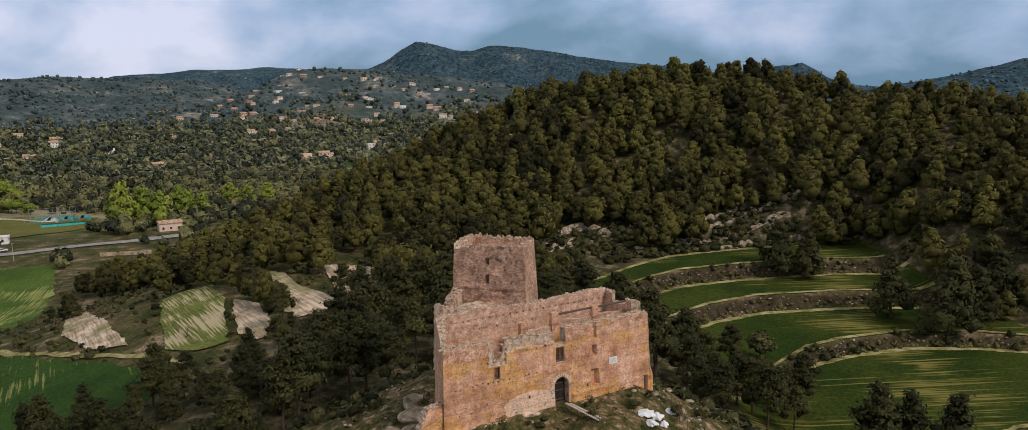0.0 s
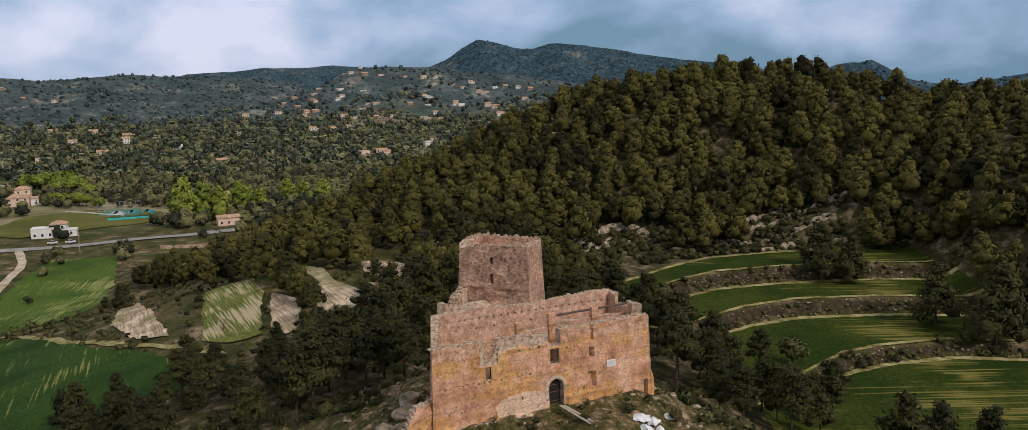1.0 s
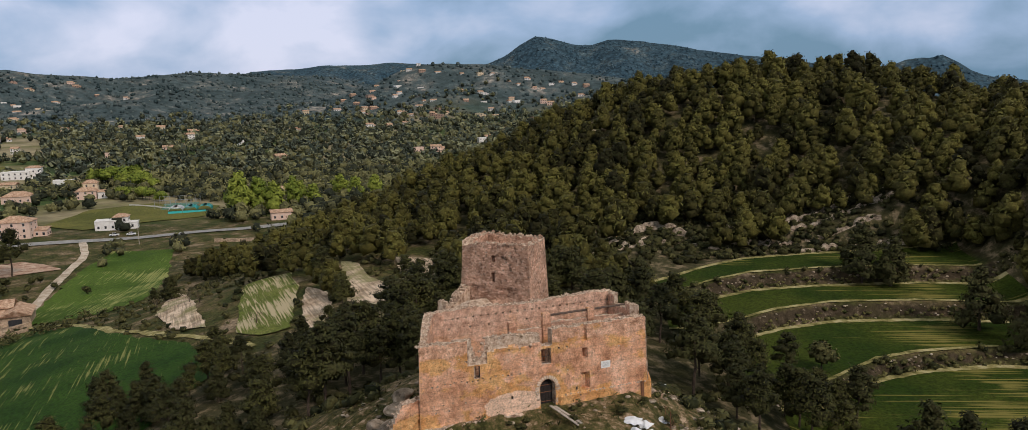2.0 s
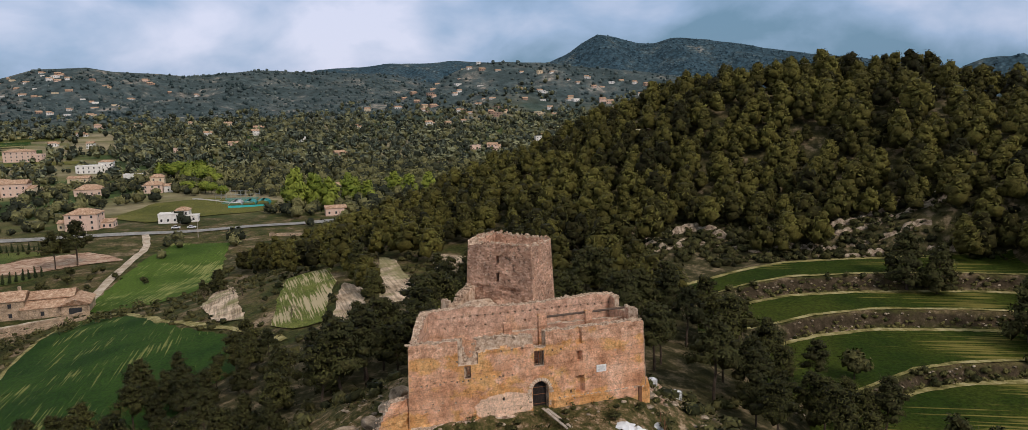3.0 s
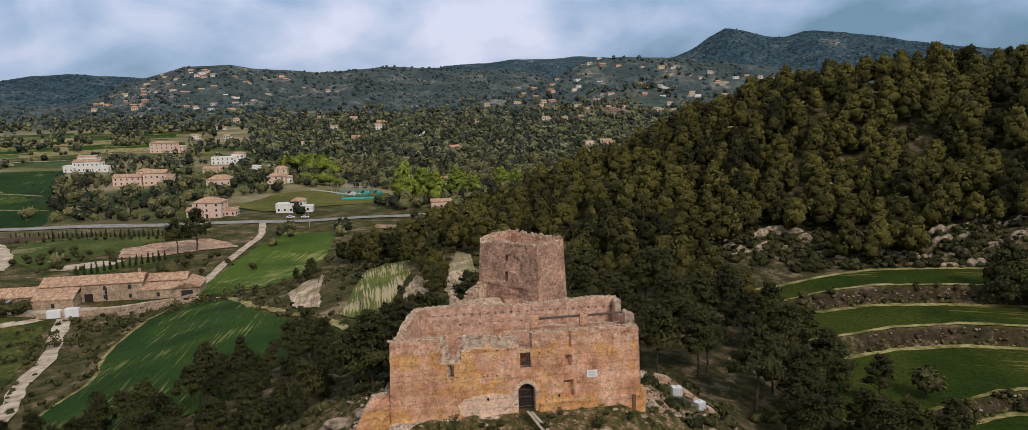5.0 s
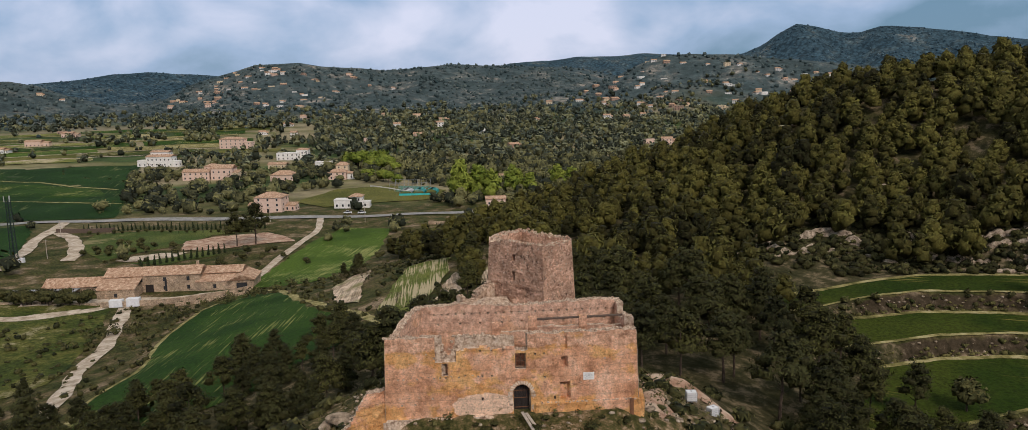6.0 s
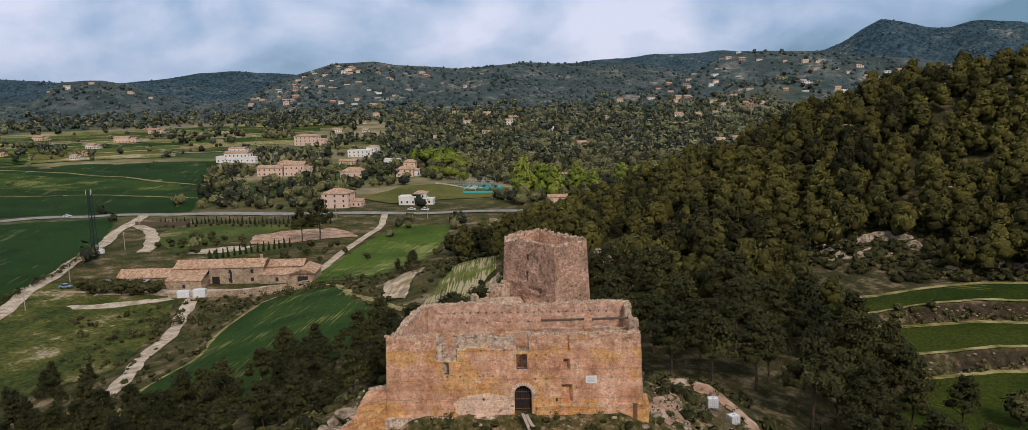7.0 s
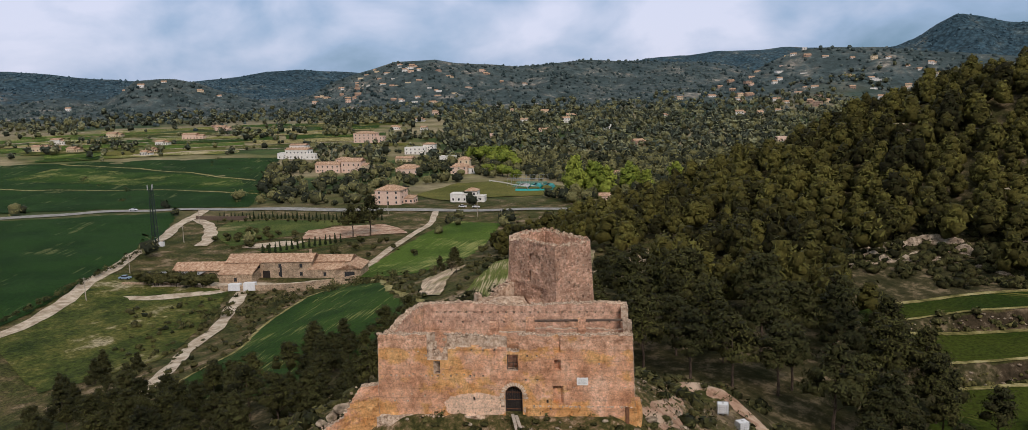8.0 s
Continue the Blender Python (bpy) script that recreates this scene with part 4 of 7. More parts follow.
def back_top(u):
    return 8.9 + 0.12 * math.sin(u * 0.5) + jag(u, 6, 0.9)


back_pits = [(float(u), 8.05 + 0.05 * math.sin(u)) for u in np.arange(1.0, 18.5, 0.72)] + [(float(u), 7.1) for u in np.arange(1.5, 17, 1.9)]
# the back wall shows its inner face, so that face is the uneven one
back_wall = part("back_wall", ruined_wall(
    "back_wall", ((2.86, 5.45), (20.6, 5.4)), ((2.3, 6.15), (21.2, 6.1)), -2.0, back_top, 0.0, lambda u, z: near_zero(u + 40, z, 0.05), (), (), (), back_pits, 0.18), hall, "pinkish inner face of the long back wall with beam holes")


def left_top(u):
    return 7.75 + (8.85 - 7.75) * sstep(0.5, 5.5, u) + jag(u, 8, 1.2)


def right_top(u):
    h = 7.6 + jag(u, 9, 1.0)
    if 0.9 < u < 2.2:
        h = 8.55 + jag(u, 10, 1.4)
    elif 2.2 <= u < 4.6:
        h = 8.0 + jag(u, 11, 1.0)
    elif u >= 4.6:
        h = 8.8 + jag(u, 12)
    return float(h)


part("side_wall", ruined_wall("side_wall", ((2.3, 6.15), (0, -0.2)), ((2.88, 5.45), (0.7, 0.5)), -3.0, lambda u: float(left_top(6.7 - u)), 0.035, lambda u, z: near_zero(u + 90, z, 0.07)), hall, "crumbling end wall with rubble top")
part("side_wall", ruined_wall("side_wall", ((21.35, -0.2), (21.2, 6.1)), ((20.65, 0.5), (20.6, 5.4)), -4.0, right_top, 0.045, lambda u, z: near_zero(u + 70, z, 0.06)), hall, "short end wall with a rubble stub")
loose_stones(front_wall, STONES, lambda f: (21.2 * f, 0.15, front_top(21.2 * f)), 150, 0.18, 0.42, 0.22, 1)
loose_stones(back_wall, STONES, lambda f: (2.7 + 18.1 * f, 5.75, back_top(18.1 * f)), 130, 0.18, 0.40, 0.22, 2)
loose_stones(hall, STONES, lambda f: (2.5 * f + 0.3, 5.8 * f + 0.1, float(left_top(6.2 * f))), 60, 0.16, 0.38, 0.25, 3)
loose_stones(hall, STONES, lambda f: (20.95, 0.2 + 5.6 * f, right_top(6.2 * f)), 50, 0.16, 0.40, 0.25, 4)


def pillar(u, v, w, height):
    bm = box_bm(w, 0.5, height + 1.5, (0, 0, -1.5))
    bmesh.ops.subdivide_edges(bm, edges=bm.edges, cuts=4, use_grid_fill=True)
    for q in bm.verts:
        q.co += 0.07 * noise.noise_vector(q.co * 1.9 + Vector((u, v, 0)))
    part("pillar", bm_mesh("pillar", bm, "rammed"), hall, "eroded standing pillar of a lost cross wall", pose(u, v, 0))


pillar(9.55, 2.95, 0.75, 8.0)
pillar(12.75, 2.75, 0.75, 8.45)
pillar(17.2, 2.6, 0.70, 8.5)
part("cross_wall", ruined_wall("cross_wall", ((9.2, 2.8), (20.6, 2.4)), ((9.2, 3.25), (20.6, 2.85)), 0.0, lambda u: 7.15 + jag(u, 14) if u < 3.5 else 7.5 + jag(u, 15, 0.8), 0.0, lambda u, z: near_zero(u + 20, z)), hall, "plastered cross wall standing inside")
for a, b in (((12.9, 2.7, 8.2), (17.1, 2.6, 8.28)), ((17.3, 2.55, 8.28), (20.7, 2.3, 8.42))):
    part("beam", bm_mesh("beam", rod_bm(a, b, 0.11, 0.10, 6), "beam"), hall, "dark weathered timber beam")


def arched_door():
    """Two-leaf plank door under a round arch, set in stone."""
    door = part("door", None, hall, "closed dark wooden arched double door")
    r = 0.74
    for k in range(10):
        u0 = -r + 2 * r * k / 10
        u = u0 + r / 10
        h = 1.72 + math.sqrt(max(0, r * r - u * u))
        part("plank", bm_mesh("plank", box_bm(2 * r / 10 - 0.012, 0.06, h, (u, 0, 0), 0.006), "wood"), door)
    for z in (0.25, 1.1, 1.75):
        part("strap", bm_mesh("strap", box_bm(1.4, 0.02, 0.06, (0, -0.045, z)), "rust"), door, "iron strap")
    door.matrix_basis = pose(11.42, 0.16, 0.94)
    surround = part("door_surround", None, hall, "worn stone surround of the arched door")
    sr = random.Random(3)
    for k in range(13):
        a = math.pi * (k + 0.5) / 13
        s = sr.uniform(0.9, 1.1)
        bm = box_bm(0.34 * s, 0.22, 0.19, (0, 0, -0.09), 0.02)
        part("voussoir", bm_mesh("voussoir", bm, "cap"), surround, "", Matrix.Translation((11.42 + 0.93 * math.cos(a), -0.30, 2.66 + 0.93 * math.sin(a))) @ pose(0, 0, 0, 0, -math.degrees(a), 0))
    for side in (-1, 1):
        z = 0.7
        while z < 2.6:
            h, w = sr.uniform(0.2, 0.36), sr.uniform(0.24, 0.46)
            part("jamb_stone", bm_mesh("jamb_stone", box_bm(w, 0.24, h - 0.02, (11.42 + side * (0.78 + w / 2), -0.30, z), 0.02), "cap"), surround)
            z += h


arched_door()


def wall_window(u0, u1, z0, z1, grid):
    w, h = u1 - u0, z1 - z0
    win = part("window", None, hall, "small square window with weathered timber frame", pose((u0 + u1) / 2, 0.02, z0))
    for x in (-w / 2 + 0.04, w / 2 - 0.04):
        part("frame_post", bm_mesh("frame_post", box_bm(0.07, 0.08, h, (x, 0, 0)), "beam"), win)
    for z in (0, h - 0.07):
        part("frame_rail", bm_mesh("frame_rail", box_bm(w - 0.16, 0.08, 0.07, (0, 0, z)), "beam"), win)
    if grid:
        part("mullion", bm_mesh("mullion", box_bm(0.05, 0.05, h - 0.14, (0.05, 0, 0.07)), "beam"), win)
        part("transom", bm_mesh("transom", box_bm(w - 0.16, 0.05, 0.05, (0, 0, h * 0.42)), "beam"), win)


wall_window(10.9, 11.83, 4.76, 6.18, True)
wall_window(4.7, 5.3, 4.47, 5.57, False)
part("lintel", bm_mesh("lintel", box_bm(1.35, 0.5, 0.12, (11.36, 0.1, 6.20), 0.02), "beam"), hall, "timber lintel over the middle window")

panel = part("information_panel", bm_mesh("information_panel", box_bm(0.95, 0.03, 0.66, (0, 0, 0), 0.008), "plaque"), hall, "white information panel fixed to the wall", pose(17.2, -0.36, 3.56))
for k in range(6):
    part("text_line", bm_mesh("text_line", box_bm(0.72 - 0.1 * (k % 3), 0.006, 0.022, (-0.03 * (k % 2), -0.019, 0.14 + 0.075 * k)), "grey"), panel)
part("drain_board", bm_mesh("drain_board", box_bm(0.32, 0.09, 2.2, (20.9, -0.62, -0.4), 0.01), "rust"), hall, "rusty upright board at the wall corner")

# ---- tower
tower = thing("castle_tower", "square battered castle tower of pinkish rubble masonry", "tower", CASTLE)
TOWER = [(9.75, 16.9), (14.66, 11.1), (18.0, 14.45), (13.1, 20.25)]
centre = Vector((sum(p[0] for p in TOWER) / 4, sum(p[1] for p in TOWER) / 4))


def tower_top(k):
    def top(u):
        h = 12.85 + jag(u + 17 * k, 21, 1.1)
        if k == 0:
            h += 0.18 * sstep(2.0, 3.0, u) - 0.25 * sstep(0.9, 0.2, u)
        if k >= 2:
            h += 0.22 + 0.14 * (1 if math.sin(u * 5.2) > 0 else 0)
        return float(h)
    return top


def tower_bulge(k):
    def bulge(u, z):
        b = near_zero(u + 30 * k, z, 0.07)
        if k == 0:
            for z0, z1 in ((9.0, 9.95), (11.0, 11.75)):
                if in_rect(u, z, 3.45, 3.85, z0, z1):
                    b = -0.55
            if z < 8.6:
                b -= 0.25 * sstep(8.6, 8.2, z) * (0.6 + noise.noise(Vector((u, z, 2))))
        return float(b) * float(sstep(0, 0.5, u) * sstep(7.6 if k % 2 == 0 else 4.73, 7.1 if k % 2 == 0 else 4.2, u)) if b > -0.5 else b
    return bulge


walls = []
for k in range(4):
    a, b = Vector(TOWER[k]), Vector(TOWER[(k + 1) % 4])
    ia, ib = a + (centre - a) * 0.26, b + (centre - b) * 0.26
    cuts = [3.435, 3.465, 3.835, 3.865] if k == 0 else []
    zc = [8.985, 9.015, 9.935, 9.965, 10.985, 11.015, 11.735, 11.765] if k == 0 else []
    tp = [(pr.uniform(0.5, 7.0 if k % 2 == 0 else 4.2), pr.uniform(6.5, 12.9)) for q in range(26 if k < 2 else 4)]
    walls.append(part("tower_wall", ruined_wall("tower_wall", (tuple(a), tuple(b)), (tuple(ia), tuple(ib)), -0.5, tower_top(k), 0.055, tower_bulge(k), cuts, zc, (), tp, 0.17, None, ("rubble", "cap")), tower))
    loose_stones(walls[-1], TSTONES + STONES, lambda f, a=a, b=b, k=k: (*(a + (b - a) * f + (centre - a - (b - a) * f) * 0.10), tower_top(k)(f * (b - a).length)), 46 if k % 2 == 0 else 30, 0.18, 0.42, 0.25, 30 + k)
bm = bmesh.new()
bm.faces.new([bm.verts.new((*(Vector(p) + (centre - Vector(p)) * 0.15), 11.6)) for p in TOWER])
bmesh.ops.subdivide_edges(bm, edges=bm.edges, cuts=6, use_grid_fill=True)
for q in bm.verts:
    q.co.z += 0.3 * noise.noise(q.co * 0.8)
part("tower_floor", bm_mesh("tower_floor", bm, "cap"), tower, "rubble-strewn floor inside the tower top")

# ---- remains of the curtain wall beside the tower
curtain = thing("curtain_wall", "low crumbling stub of the old curtain wall", "ruined wall", CASTLE)


def curtain_top(u):
    return float(7.5 + jag(u, 31, 1.0) if u < 0.5 else 6.9 + 1.5 * sstep(1.0, 4.4, u) + jag(u, 32, 1.8))


cw = part("wall", ruined_wall("wall", ((6.2, 14.6), (10.0, 17.2)), ((6.75, 13.9), (10.4, 16.4)), -2.5, curtain_top, 0.05, lambda u, z: near_zero(u, z, 0.12), (), (), (), (), 0.2, None, ("cap", "cap")), curtain)
loose_stones(cw, STONES, lambda f: (6.4 + 3.6 * f, 14.3 + 2.5 * f, curtain_top(4.6 * f)), 46, 0.18, 0.45, 0.3, 41)
part("wall", ruined_wall("wall", ((3.4, 6.2), (6.2, 14.6)), ((4.1, 6.2), (6.9, 14.4)), -4.0, lambda u: float(5.6 + jag(u, 33, 1.5)), 0.06, lambda u, z: near_zero(u + 9, z, 0.12), (), (), (), (), 0.25, None, ("cap", "cap")), curtain)

# ---- broken outwork below the front corner
outwork = thing("outwork_wall", "broken stone buttress curving down the slope", "ruined wall", CASTLE)

def outwork_top(u):
    return float(3.4 - 0.12 * u - 1.9 * sstep(1.9, 3.6, u) - 0.55 * max(0.0, u - 3.2) + jag(u, 51, 1.5))


ow = part("wall", ruined_wall("wall", ((-6.6, -1.9), (0.2, 0.1)), ((-6.3, -0.9), (0.2, 0.95)), -5.0, lambda u: outwork_top(7.1 - u), 0.10, lambda u, z: near_zero(u, z, 0.25), (), (), (), (), 0.22, None, ("rammed", "cap")), outwork)
loose_stones(ow, STONES, lambda f: (0.1 - 6.6 * f, 0.4 - 1.9 * f, outwork_top(7.0 * f)), 60, 0.15, 0.32, 0.30, 52)

# rubble along the ledge above the foot of the wall, and at its base
loose_stones(front_wall, STONES, lambda f: (12.5 + 8.8 * f, -0.42, 1.70), 70, 0.10, 0.30, 0.10, 61)
loose_stones(front_wall, STONES, lambda f: (0.2 + 10.3 * f, -0.50, 0.70 + 0.1 * math.sin(f * 20)), 60, 0.12, 0.34, 0.10, 62)
mound = thing("rubble_mound", "sloping mound of fallen wall rubble beside the tower", "rubble", CASTLE)
bm = bmesh.new()
bmesh.ops.create_icosphere(bm, subdivisions=4, radius=1.0)
for v in bm.verts:
    k = 1 + 0.22 * noise.noise(v.co * 1.7) + 0.12 * noise.noise(v.co * 5)
    v.co = Vector((v.co.x * 3.2 * k, v.co.y * 2.6 * k, v.co.z * 2.6 * k))
part("heap", bm_mesh("heap", bm, "cap"), mound, "", pose(9.4, 13.4, 4.9, 0, 0, 20))
buttress = part("buttress", None, hall, "rounded eroded corner buttress")
bm = rod_bm((0, 0, -3.5), (0, 0, 2.3), 0.75, 0.28, 12)
bmesh.ops.subdivide_edges(bm, edges=[e for e in bm.edges if abs((e.verts[0].co - e.verts[1].co).z) > 1], cuts=6)
for v in bm.verts:
    v.co += 0.22 * noise.noise_vector(v.co * 1.3)
part("core", bm_mesh("core", bm, "rammed"), buttress)
buttress.matrix_basis = pose(21.75, 0.1, 0)


# ---------------------------------------------------------------- trees
def unit(v):
    return v / (np.linalg.norm(v, axis=-1, keepdims=True) + 1e-9)


def leaf_cards(r, centres, radii, count, size, lift=0.45, dome=0.75):
    """Corners (count, 4, 3) and facing (count, 3) of small leaf sprays over the surface of some lobes."""
    k = r.choice(len(centres), count, p=radii[:, 0] ** 2 / np.sum(radii[:, 0] ** 2))
    d = r.normal(size=(count, 3))
    d[:, 2] = np.where(d[:, 2] < -0.35, -d[:, 2] * 0.7, d[:, 2])
    d = unit(d)
    p = centres[k] + d * radii[k] * (0.70 + 0.62 * r.uniform(size=(count, 1)) ** 1.5)
    mid = centres.mean(0) - np.array([0, 0, 0.15 * np.ptp(centres[:, 2])])
    out = unit((p - mid) / (np.abs(p - mid).max(0) + 1e-6))
    soft = unit(d * 0.55 + out * dome + np.array([0, 0, lift]) + r.normal(size=(count, 3)) * 0.20)
    n = unit(soft + r.normal(size=(count, 3)) * 0.42)
    a = unit(np.cross(n, r.normal(size=(count, 3))))
    b = np.cross(n, a)
    s = size * r.uniform(0.55, 1.45, (count, 1))
    a, b = a * s, b * s * r.uniform(0.30, 0.62, (count, 1))
    return np.stack([p - a - b * 0.5, p + a * 0.8 - b * 0.8, p + a * 1.1 + b * 0.4, p - a * 0.6 + b], 1), soft


def ball_form():
    """A rounded cube of 26 corners and 24 quads."""
    index, v, f = {}, [], []

    def corner(*c):
        if c not in index:
            index[c] = len(v)
            v.append(c)
        return index[c]
    for axis in range(3):
        for side in (-1, 1):
            for a in (-1, 0):
                for b in (-1, 0):
                    ring = []
                    for da, db in ((0, 0), (1, 0), (1, 1), (0, 1)):
                        c = [0, 0, 0]
                        c[axis], c[(axis + 1) % 3], c[(axis + 2) % 3] = side, a + da, b + db
                        ring.append(corner(*c))
                    f.append(ring if side > 0 else ring[::-1])
    v = np.array(v, float)
    return v / np.linalg.norm(v, axis=1)[:, None], np.array(f)


BALL_V, BALL_F = ball_form()
LOW_V = np.array([(x, y, z) for z in (-1, 1) for y in (-1, 1) for x in (-1, 1)], float) * np.array([0.72, 0.72, 0.62])
LOW_F = np.array([(0, 2, 3, 1), (4, 5, 7, 6), (0, 1, 5, 4), (2, 6, 7, 3), (0, 4, 6, 2), (1, 3, 7, 5)])


def lumps_of(r, centres, radii, low, high, tilt=0.15):
    """Uneven lumps of 8 corners, one for each centre."""
    k = len(centres)
    b = LOW_V[None] * (1 + r.uniform(low, high, (k, 8, 3))) * radii[:, None, :]
    q = r.normal(size=(k, 4)) * np.array([1.0, tilt, tilt, 1.0])
    q /= np.linalg.norm(q, axis=1)[:, None]
    w, x, y, z = (q[:, j] for j in range(4))
    turn = np.stack([1 - 2 * (y * y + z * z), 2 * (x * y - w * z), 2 * (x * z + w * y), 2 * (x * y + w * z), 1 - 2 * (x * x + z * z), 2 * (y * z - w * x), 2 * (x * z - w * y), 2 * (y * z + w * x), 1 - 2 * (x * x + y * y)], 1).reshape(-1, 3, 3)
    b = np.einsum("kij,knj->kni", turn, b) + centres[:, None, :]
    return b.reshape(-1, 3), (LOW_F[None] + (np.arange(k) * 8)[:, None, None]).reshape(-1, 4)


def round_normals(v, f):
    """Facing of each corner of some lumps, 8 corners each, away from the lump's middle."""
    q = v.reshape(-1, 8, 3)
    return unit(q - q.mean(1, keepdims=True)).reshape(-1, 3)


def low_form(r, centres, radii):
    """Far crowns: a few uneven low lumps."""
    v, f = lumps_of(r, centres, radii, -0.3, 0.3)
    return v, f, np.ones(len(f), np.int32), round_normals(v, f)


def crown_form(r, centres, radii, count, size, core=0.74):
    """Corners, quads, slots and facing of a crown: shaded inner lobes (slot 1) under a coat of leaf sprays (slot 0)."""
    v0, f0 = lumps_of(r, centres, radii * core * 1.2, -0.25, 0.2)
    cards, soft = leaf_cards(r, centres, radii, count, size)
    f1 = np.arange(count * 4).reshape(-1, 4) + len(v0)
    slots = np.concatenate([np.ones(len(f0), np.int32), np.zeros(count, np.int32)])
    return np.concatenate([v0, cards.reshape(-1, 3)]), np.concatenate([f0, f1]), slots, np.concatenate([round_normals(v0, f0), np.repeat(soft, 4, 0)])


def quad_mesh(name, v, f, slots, mats, facing=None, tone=None):
    me = bpy.data.meshes.new(name)
    me.vertices.add(len(v))
    me.vertices.foreach_set("co", np.asarray(v, np.float32).ravel())
    me.loops.add(f.size)
    me.loops.foreach_set("vertex_index", np.asarray(f, np.int32).ravel())
    me.polygons.add(len(f))
    me.polygons.foreach_set("loop_start", np.arange(0, f.size, 4, dtype=np.int32))
    me.polygons.foreach_set("material_index", np.asarray(slots, np.int32))
    me.polygons.foreach_set("use_smooth", np.full(len(f), facing is not None))
    for m in mats:
        me.materials.append(M[m])
    if tone is not None:
        me.attributes.new("tone", "FLOAT", "POINT").data.foreach_set("value", np.asarray(tone, np.float32))
    me.update(calc_edges=True)
    if facing is not None:
        me.normals_split_custom_set_from_vertices(np.asarray(facing, np.float32))
    return me


def lobes(r, kind, height, spread, clumps=13):
    """Centres and radii of the clumps that make up one crown."""
    c, q = [], []
    if kind == "pine":
        n = clumps
        for k in range(n):
            f = (k + 0.5) / n
            z = height * (0.42 + 0.54 * f)
            out = spread * (0.95 - 0.75 * f ** 1.5) * r.uniform(0.3, 1.05)
            a = k * 2.4 + r.uniform(-0.6, 0.6)
            c.append((out * math.cos(a), out * math.sin(a), z))
            s = spread * (0.46 - 0.18 * f) * r.uniform(0.7, 1.2)
            q.append((s * 1.05, s * 1.05, s * 0.66))
    elif kind == "dome":
        for k in range(clumps):
            a = k * 2.4 + r.uniform(0, 1)
            out = spread * 0.5 * (k > 0) * r.uniform(0.6, 1)
            s = spread * (0.85 if k == 0 else r.uniform(0.5, 0.75))
            c.append((out * math.cos(a), out * math.sin(a), height * (0.45 if k == 0 else r.uniform(0.25, 0.5))))
            q.append((s, s, height * 0.50 if k == 0 else s * 0.9))
    elif kind == "crown":
        for k in range(clumps):
            f = (k + 0.5) / clumps
            a = k * 2.4 + r.uniform(-0.6, 0.6)
            out = spread * (0.62 - 0.58 * f ** 1.6) * r.uniform(0.6, 1.05)
            s = spread * (0.66 - 0.22 * f) * r.uniform(0.85, 1.15)
            c.append((out * math.cos(a), out * math.sin(a), height * (0.30 + 0.60 * f)))
            q.append((s, s, s * 0.95))
    elif kind == "bare":
        for k in range(12):
            a = k * 2.4
            out = spread * r.uniform(0.2, 0.9)
            c.append((out * math.cos(a), out * math.sin(a), height * r.uniform(0.4, 0.9)))
            q.append((spread * 0.3,) * 3)
    elif kind == "bushy":
        for k in range(26):
            f = (k + 0.5) / 26
            out = spread * (0.9 - 0.8 * f ** 1.3) * r.uniform(0.4, 1.0)
            a = k * 2.4 + r.uniform(-0.6, 0.6)
            c.append((out * math.cos(a), out * math.sin(a), height * (0.12 + 0.82 * f)))
            s = spread * (0.46 - 0.22 * f) * r.uniform(0.75, 1.2)
            q.append((s, s, s * 0.70))
    elif kind == "poplar":
        for k in range(14):
            f = (k + 0.5) / 14
            a, out = k * 2.4, spread * 0.55 * math.sin(math.pi * (0.12 + 0.8 * f)) * r.uniform(0.3, 1)
            c.append((out * math.cos(a), out * math.sin(a), height * (0.15 + 0.8 * f)))
            s = spread * 0.42 * (1.1 - 0.6 * f)
            q.append((s, s, s * 1.2))
    elif kind == "cypress":
        for k in range(8):
            f = (k + 0.5) / 8
            c.append((0, 0, height * (0.08 + 0.86 * f)))
            s = spread * (0.9 - 0.65 * f)
            q.append((s, s, height * 0.10))
    else:
        for k in range(9):
            a = k * 2.4
            out = spread * 0.6 * r.uniform(0.2, 1)
            c.append((out * math.cos(a), out * math.sin(a), height * r.uniform(0.35, 0.75)))
            s = spread * r.uniform(0.35, 0.6)
            q.append((s, s, s * 0.75))
    return np.array(c), np.array(q)


def trunk_bm(r, height, girth, lean, limbs):
    """A tapered, slightly bent trunk with limbs."""
    bm = bmesh.new()
    p, top = Vector((0, 0, -0.6)), height * 0.86
    steps = 5
    for k in range(steps):
        f0, f1 = k / steps, (k + 1) / steps
        q = Vector((lean[0] * f1 ** 1.4 + r.uniform(-0.12, 0.12), lean[1] * f1 ** 1.4 + r.uniform(-0.12, 0.12), top * f1))
        rod_bm(p, q, girth * (1 - 0.8 * f0), girth * (1 - 0.8 * f1), 6, bm)
        if k >= 1:
            for j in range(limbs):
                a = r.uniform(0, 6.28)
                tip = q + Vector((math.cos(a), math.sin(a), 0.5)) * height * r.uniform(0.12, 0.24)
                rod_bm(q - Vector((0, 0, r.uniform(0, 0.6))), tip, girth * 0.32 * (1 - 0.6 * f0), girth * 0.06, 4, bm)
        p = q
    return bm


# inner-lobe material for each leaf, mostly its shade-coloured copy
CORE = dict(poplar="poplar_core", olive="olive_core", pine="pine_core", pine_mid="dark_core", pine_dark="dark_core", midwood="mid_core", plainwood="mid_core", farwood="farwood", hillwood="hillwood")


